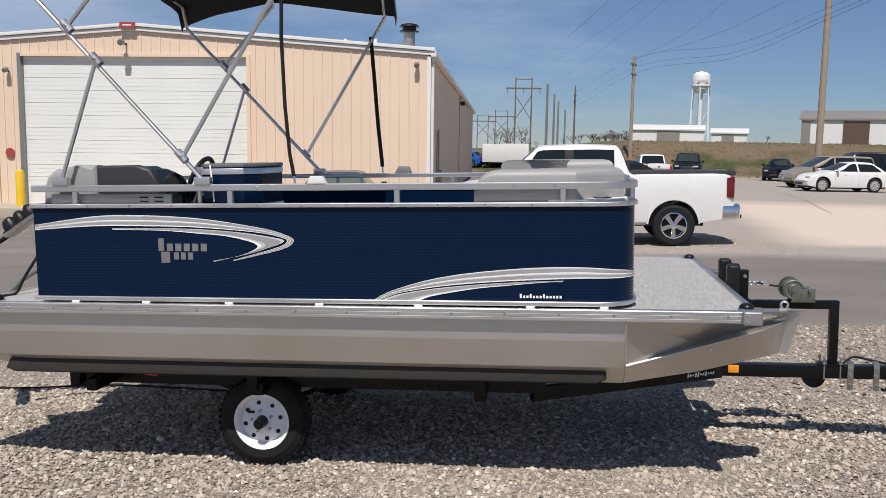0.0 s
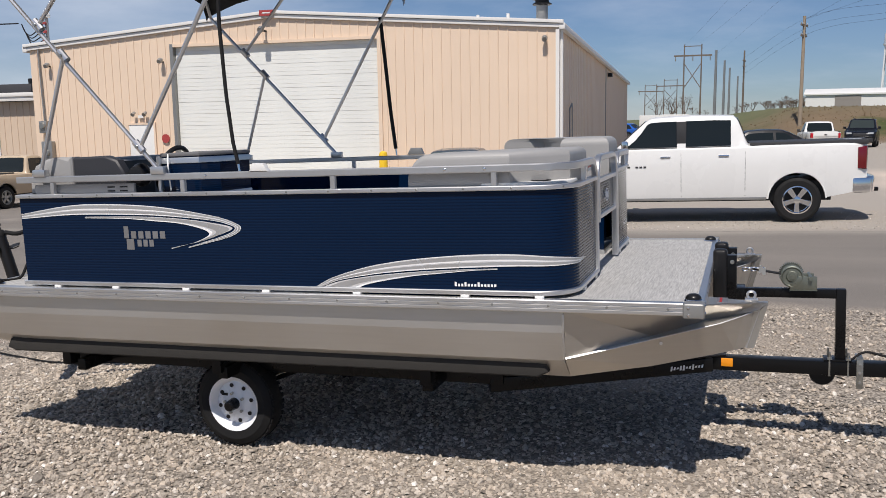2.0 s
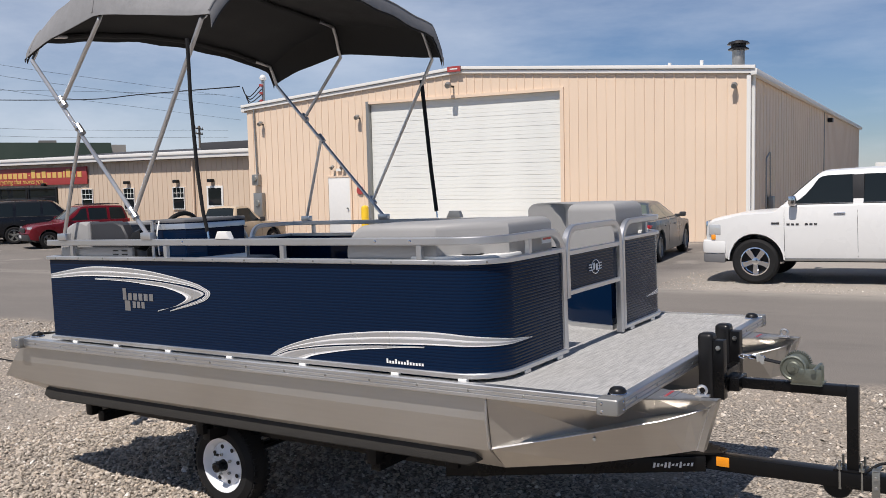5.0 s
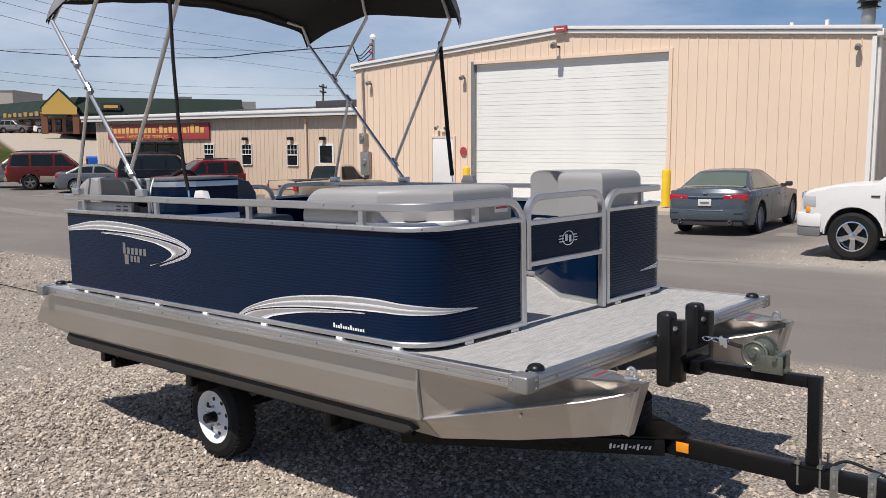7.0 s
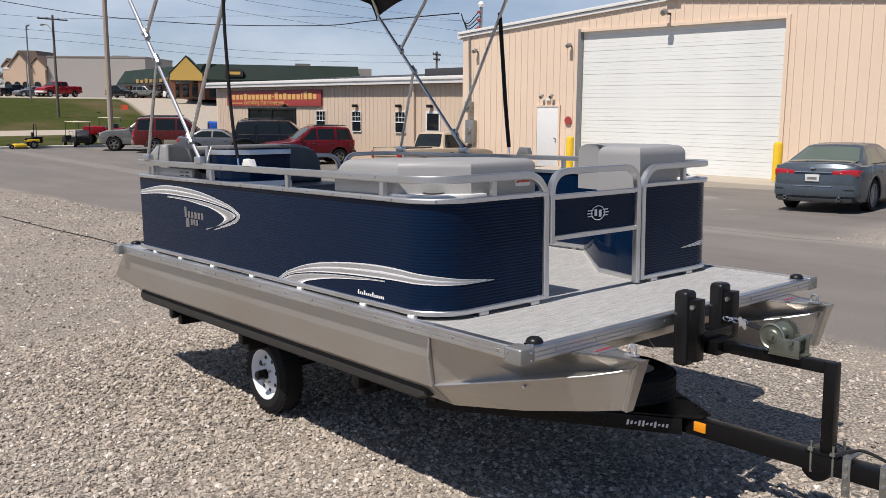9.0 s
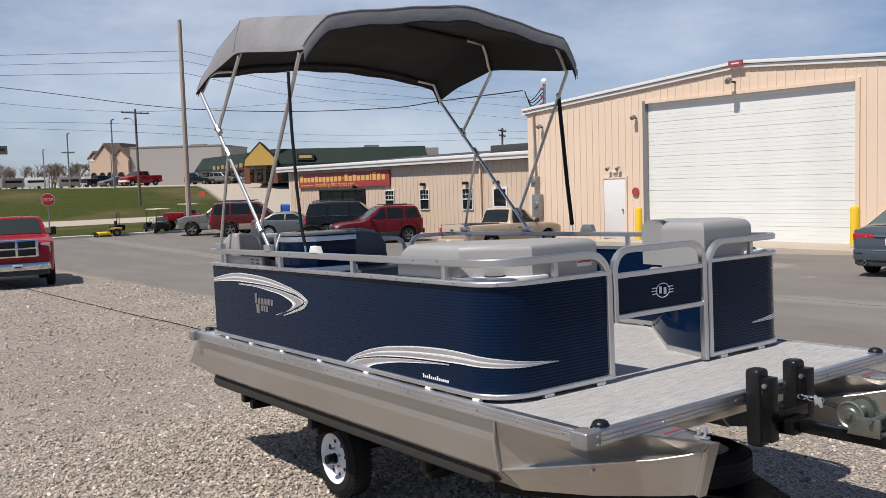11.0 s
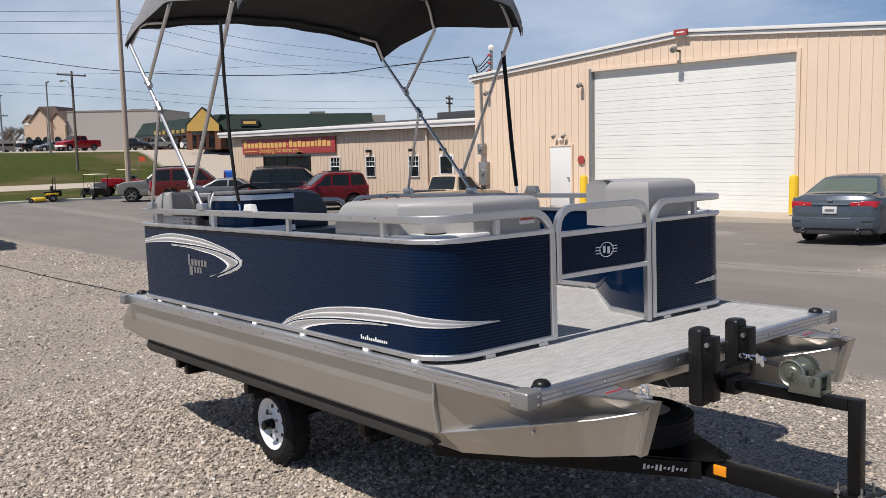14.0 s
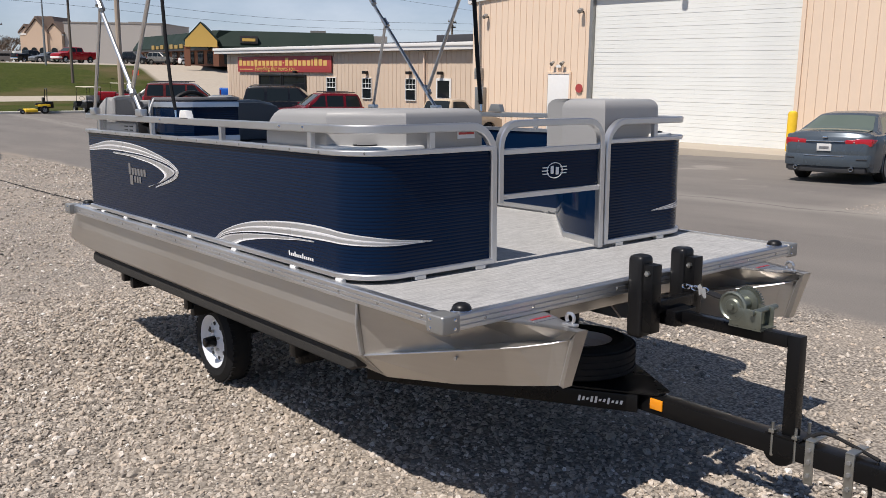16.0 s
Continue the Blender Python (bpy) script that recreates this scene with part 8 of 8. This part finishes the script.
shed("long white storage shed with a grey middle bay", 13.4, 106.6, 8.6, 5, 1.85, -7, ((-1.2, 1.5, SHEDGREY),))
shed("small white storage shed with a grey bay", 22.3, 114.8, 4.4, 5, 1.75, -11, ((-0.9, 0.6, SHEDGREY),))
shed("white barn with dark sliding door", 29.3, 83.6, 11.0, 8, 2.45, -16, ((-1.9, 0.3, surf("dark_barn_door", (0.10, 0.065, 0.05), 0.7)), (-5.5, -4.7, SHEDGREY)), SHEDGREY, 0.9)
for x in (-5.25, -3.25):
    b = thing("box_trailer", "plain white box trailer parked in the lot", "trailer", pose(x, 72.3, ground_z(x, 72.3), 0, 0, 2), "white box trailers")
    part("box", boxed(-1.0 - 0.1 * (x > -4), 1.0 + 0.1 * (x > -4), 0, 7, 0.55, 2.15, 0.03), SHEDWHITE, b)
    for dx in (-0.8, 0.8):
        part("wheel", lathed([(0, -0.1), (0.38, -0.1), (0.38, 0.1), (0, 0.1)], pose(dx, 4.5, 0.38, 0, 90), 16), RUBBER, b)


def far_store():
    s = thing("retail_store", "peach store front with shingled gables and arched windows", "building", pose(-180.5, 44.0, 2.2, 0, 0, -42))
    part("front_block", boxed(-9, 0, 0, 8.2, 0, 5.6), STOREPINK, s)
    part("cornice", boxed(-9, 0.25, -0.2, 8.4, 5.3, 5.7), WHITEROOF, s)
    for yy, w, h, d in ((3.6, 2.0, 8.4, 0.7), (6.8, 1.5, 7.6, 0.3), (1.1, 1.0, 7.0, 0.2)):
        part("gable", prism(bmesh.new(), [(yy - w, 0), (yy - w, 5.9), (yy, h - 0.3), (yy + w, 5.9), (yy + w, 0)], "x", -8.5, d), STOREPINK, s)
        part("gable_roof", prism(bmesh.new(), [(yy - w - 0.3, 5.6), (yy, h), (yy + w + 0.3, 5.6), (yy + w + 0.3, 5.9), (yy, h + 0.4), (yy - w - 0.3, 5.9)], "x", -9.2, d + 0.2), SHINGLE, s)
    part("steep_roof", prism(bmesh.new(), [(2.2, 5.7), (2.8, 8.9), (6.2, 8.9), (7.8, 5.7)], "x", -8.0, -0.6), SHINGLE, s)
    for yy in (1.2, 3.0, 4.6, 6.9):
        part("arch_window", prism(bmesh.new(), [(yy - 0.6, 0.4)] + [(yy + 0.6 * math.cos(t), 2.4 + 0.6 * math.sin(t)) for t in np.linspace(math.pi, 0, 9)] + [(yy + 0.6, 0.4)], "x", 0.5, 0.78), DARKGLASS, s)
    g = thing("warehouse_store", "long plain grey store wall", "building", pose(-175.2, 50.6, 2.2, 0, 0, -42))
    part("wall", boxed(-16, 0, 0, 19, 0, 7.7), STOREWALL, g)
    part("parapet", boxed(-16.1, 0.1, -0.1, 19.1, 7.7, 7.95), SHEDGREY, g)
    part("roof_unit", boxed(-6, -4, 11, 14, 7.9, 8.3), SHEDGREY, g)


far_store()


def green_store():
    # two wings meeting at the porch: one across the view, one running back
    s = thing("green_roofed_store", "brick store with dark green mansard roof and yellow gable", "building", pose(-100.5, 46.5, 2.1, 0, 0, 61))
    wings = ((Matrix(), 0.0, 19.5, 12.0), (Matrix.Rotation(radians(112), 4, "Z"), 0.0, 38.0, -12.0))
    for m, x0, x1, d in wings:
        e = -1 if d > 0 else 1
        def put(bm):
            bm.transform(m)
            return bm
        part("wall", put(boxed(x0, x1, min(0, d), max(0, d), 0, 2.6)), BRICK, s)
        part("mansard", put(prism(bmesh.new(), [(1.0 * e, 2.1), (1.0 * e, 2.5), (-0.4 * e, 4.45), (d, 4.45), (d, 2.1)], "x", x0 - 0.4, x1 + 0.4)), GREENROOF, s)
        part("roof_edge", put(boxed(x0 - 0.5, x1 + 0.5, e * 1.1 - 0.06, e * 1.1 + 0.06, 2.0, 2.25)), DARKTRIM, s)
        for k in range(int((x1 - x0) / 4)):
            part("shop_window", put(boxed(x0 + 1 + k * 4, x0 + 3.2 + k * 4, e * 0.06 - 0.05, e * 0.06 + 0.05, 0.3, 1.9)), DARKGLASS, s)
        if d < 0:
            for k in range(8):
                part("sign_letter_bar", put(boxed(8.0 + k * 2.4, 9.5 + k * 2.4, e * 1.02, e * 1.14, 2.34, 2.80 + 0.12 * (k % 2))), STOREGOLD, s)
    part("gable", prism(bmesh.new(), [(-3.4, 2.3), (-3.4, 3.1), (-1.5, 5.1), (0.4, 3.1), (0.4, 2.3)], "y", -3.2, -2.9), GABLEYELLOW, s)
    part("gable_roof", prism(bmesh.new(), [(-3.55, 2.95), (-1.5, 5.1), (0.55, 2.95), (0.55, 3.15), (-1.5, 5.3), (-3.55, 3.15)], "y", -3.22, 4.0), GREENROOF, s)
    for xx in (-3.2, 0.2):
        part("porch_pier", boxed(xx - 0.35, xx + 0.35, -3.1, -2.5, 0, 2.4), BRICK, s)
    part("side_sign", boxed(3.0, 5.2, -1.0, -0.3, 2.9, 3.8), DARKTRIM, s)
    part("side_sign_bar", boxed(3.3, 4.9, -1.05, -0.98, 3.15, 3.5), GABLEYELLOW, s)
    part("roof_unit", boxed(12, 14, 5, 7, 4.4, 4.9), SHEDGREY, s)
    part("pale_unit", boxed(19.9, 22.0, 3, 8, 0, 4.3), STOREWALL, s)


green_store()
b = thing("billboard", "far dark-framed road sign", "sign", pose(-143.5, 21.0, 2.0, 0, 0, 10))
part("board", boxed(-0.2, 0.2, -3.0, 1.6, 5.6, 6.9), SHEDGREY, b)
part("board_bars", boxed(0.2, 0.25, -2.6, 1.2, 6.1, 6.5), DARKTRIM, b)
part("post", boxed(-0.2, 0.2, -0.9, -0.5, 0, 5.6), DARKTRIM, b)
for k in range(11):
    x, y = -222 - 3 * (k % 3), -6 + k * 6.2
    c = thing("camper_trailer", "pale camper trailer in the far row", "trailer", pose(x, y, ground_z(x, y), 0, 0, 75 + 9 * (k % 4)), "far row of campers")
    part("box", boxed(-2.6, 2.6, -1.1, 1.1, 0.5, 2.8, 0.15), (SHEDWHITE, SHEDGREY, REDPAINT, SHEDWHITE)[k % 4] if k == 4 else (SHEDWHITE, SHEDGREY)[k % 2], c)
    part("window_band", boxed(-2.0, 2.0, -1.13, 1.13, 1.6, 2.2), DARKGLASS, c)
    part("wheel", lathed([(0, -1.1), (0.4, -1.1), (0.4, 1.1), (0, 1.1)], pose(0.4, 0, 0.4, 90), 14), RUBBER, c)

# stop sign and kerb
sg = thing("stop_sign", "red octagonal stop sign on a steel post", "sign", pose(-51.0, 8.3, ground_z(-51, 8.3), 0, 0, 76))
part("post", boxed(-0.035, 0.035, 0.0, 0.05, 0, 2.1), GREYMETAL, sg)
octo = [(0.40 * math.cos(radians(22.5 + 45 * k)), 2.28 + 0.40 * math.sin(radians(22.5 + 45 * k))) for k in range(8)]
plate = part("plate", prism(bmesh.new(), octo, "y", -0.03, -0.012), WHITEPLASTIC, sg)
octo = [(0.37 * math.cos(radians(22.5 + 45 * k)), 2.28 + 0.37 * math.sin(radians(22.5 + 45 * k))) for k in range(8)]
part("face", prism(bmesh.new(), octo, "y", -0.036, -0.031), surf("stop_red", (0.45, 0.02, 0.02), 0.45), plate)
lettering("STOP", 0.25, WHITEPLASTIC, plate, pose(-0.31, -0.04, 2.19, 90))
kb = part("kerb", tubed([(-49.3 + 0.02 * k, 4.0 + k * 1.6, ground_z(-49.3, 8) + 0.05) for k in range(9)], 0.1, flat=(0.12, 0.09)), surf("pale_kerb_concrete", (0.56, 0.54, 0.48), 0.85), None)
tagged(kb, "pale concrete kerb along the grass", "kerb", kind="structure")

# mast with a lamp dome and cables over the roof corner
ms = thing("service_mast", "grey service mast with a photocell and cable loops", "mast", pose(-21.6, 20.9, 4.5))
part("pipe", tubed([(0, 0, 0), (0, 0, 1.25)], 0.06, 10), GREYMETAL, ms)
part("photocell", lathed([(0, 1.25), (0.12, 1.26), (0.14, 1.36), (0.08, 1.46), (0, 1.48)], Matrix(), 14), WHITEPLASTIC, ms)
for z in (0.45, 0.75, 1.05):
    part("insulator", lathed([(0, -0.06), (0.05, -0.06), (0.05, 0.06), (0, 0.06)], pose(0, -0.12, z, 90), 10), SIGNRED, ms)
for k in range(4):
    part("cable_loop", tubed(smooth_pts([(0, -0.1, 0.5 + 0.2 * k), (-0.5, -0.2, 0.3 + 0.12 * k), (-0.8, -0.2, 0.75), (-0.95, -0.2, 1.05)], 5), 0.02, 5), WEB, ms)


def bare_tree(seed, h):
    """One mesh of a leafless tree: a tapered trunk, limbs and many twigs."""
    rnd = random.Random(seed)
    bm = bmesh.new()
    def grow(p, d, length, r, depth):
        q = p + d * length
        tube(bm, [p, p.lerp(q, 0.5) + Vector((rnd.uniform(-1, 1), rnd.uniform(-1, 1), 0)) * length * 0.06, q], [r, r * 0.85, r * 0.65], 5 if depth < 2 else 3, caps=False)
        if depth == 5:
            return
        for k in range(rnd.choice((3, 3, 4)) if depth < 4 else 3):
            a = rnd.uniform(0, 6.283)
            spread = rnd.uniform(0.35, 0.85)
            n = (d + Vector((math.cos(a) * spread, math.sin(a) * spread, rnd.uniform(-0.1, 0.25)))).normalized()
            grow(p.lerp(q, rnd.uniform(0.65, 1.0)), n, length * rnd.uniform(0.58, 0.8), r * 0.55, depth + 1)
    grow(Vector((0, 0, 0)), Vector((0, 0, 1)), h * 0.28, h * 0.022, 0)
    return bm


TREES = []
for k in range(3):
    t = thing("bare_tree", "leafless brown tree on the far field edge", "tree", pose(8.8 + k * 3, 150 + 4 * k, ground_z(9, 150), 0, 0, 50 * k), "bare trees")
    part("branchwork", bare_tree(20 + k, 4.2), BARK, t)
    TREES.append(t)
rt = random.Random(8)
for x, y, s in [(rt.uniform(-16, 24), rt.uniform(160, 230), rt.uniform(0.7, 1.15)) for _ in range(16)] + [(-6.5 + k * 1.2, 92 + 3 * k, 0.9) for k in range(3)] + [(rt.uniform(-275, -235), -30 + 1.0 * k, rt.uniform(2.0, 3.0)) for k in range(106)] + [(rt.uniform(5.8, 15.5), rt.uniform(170, 190), rt.uniform(0.75, 1.05)) for _ in range(20)] + [(-70, 62, 0.7), (-67, 66, 0.8), (27.5, 117, 0.55), (7.0, 64.5, 0.35)]:
    o = copy_thing(rt.choice(TREES), pose(x, y, ground_z(x, y) - (1.2 if x < -200 else 0.1), 0, 0, rt.uniform(0, 360)))
    o.scale = (s, s, s)


# dry scrub along the foot and face of the bank
def scrub():
    rng = np.random.default_rng(5)
    verts, faces = [], []
    for _ in range(3000):
        x, y = rng.uniform(-6, 42), 60 + 17 * rng.uniform(0, 1) ** 1.3
        z, h = ground_z(x, y), rng.uniform(0.03, 0.11)
        for k in range(5):
            a, lean, w = rng.uniform(0, 6.283), rng.uniform(0.1, 0.6), rng.uniform(0.03, 0.08)
            dx, dy = math.cos(a), math.sin(a)
            i = len(verts)
            verts += [(x - dy * w, y + dx * w, z - 0.05), (x + dy * w, y - dx * w, z - 0.05), (x + dx * lean * h * 0.5 + dy * w * 0.8, y + dy * lean * h * 0.5, z + h * 0.6), (x + dx * lean * h, y + dy * lean * h, z + h)]
            faces += [(i, i + 1, i + 2), (i, i + 2, i + 3)]
    me = bpy.data.meshes.new("scrub")
    me.from_pydata(verts, [], faces)
    me.materials.append(surf("dry_scrub", (0.20, 0.145, 0.085), 0.9, 0.0, 0.2, 0.3, 3))
    tagged(new("scrub", me), "dry brown scrub and tall grass on the bank", "scrub", kind="stuff")


scrub()
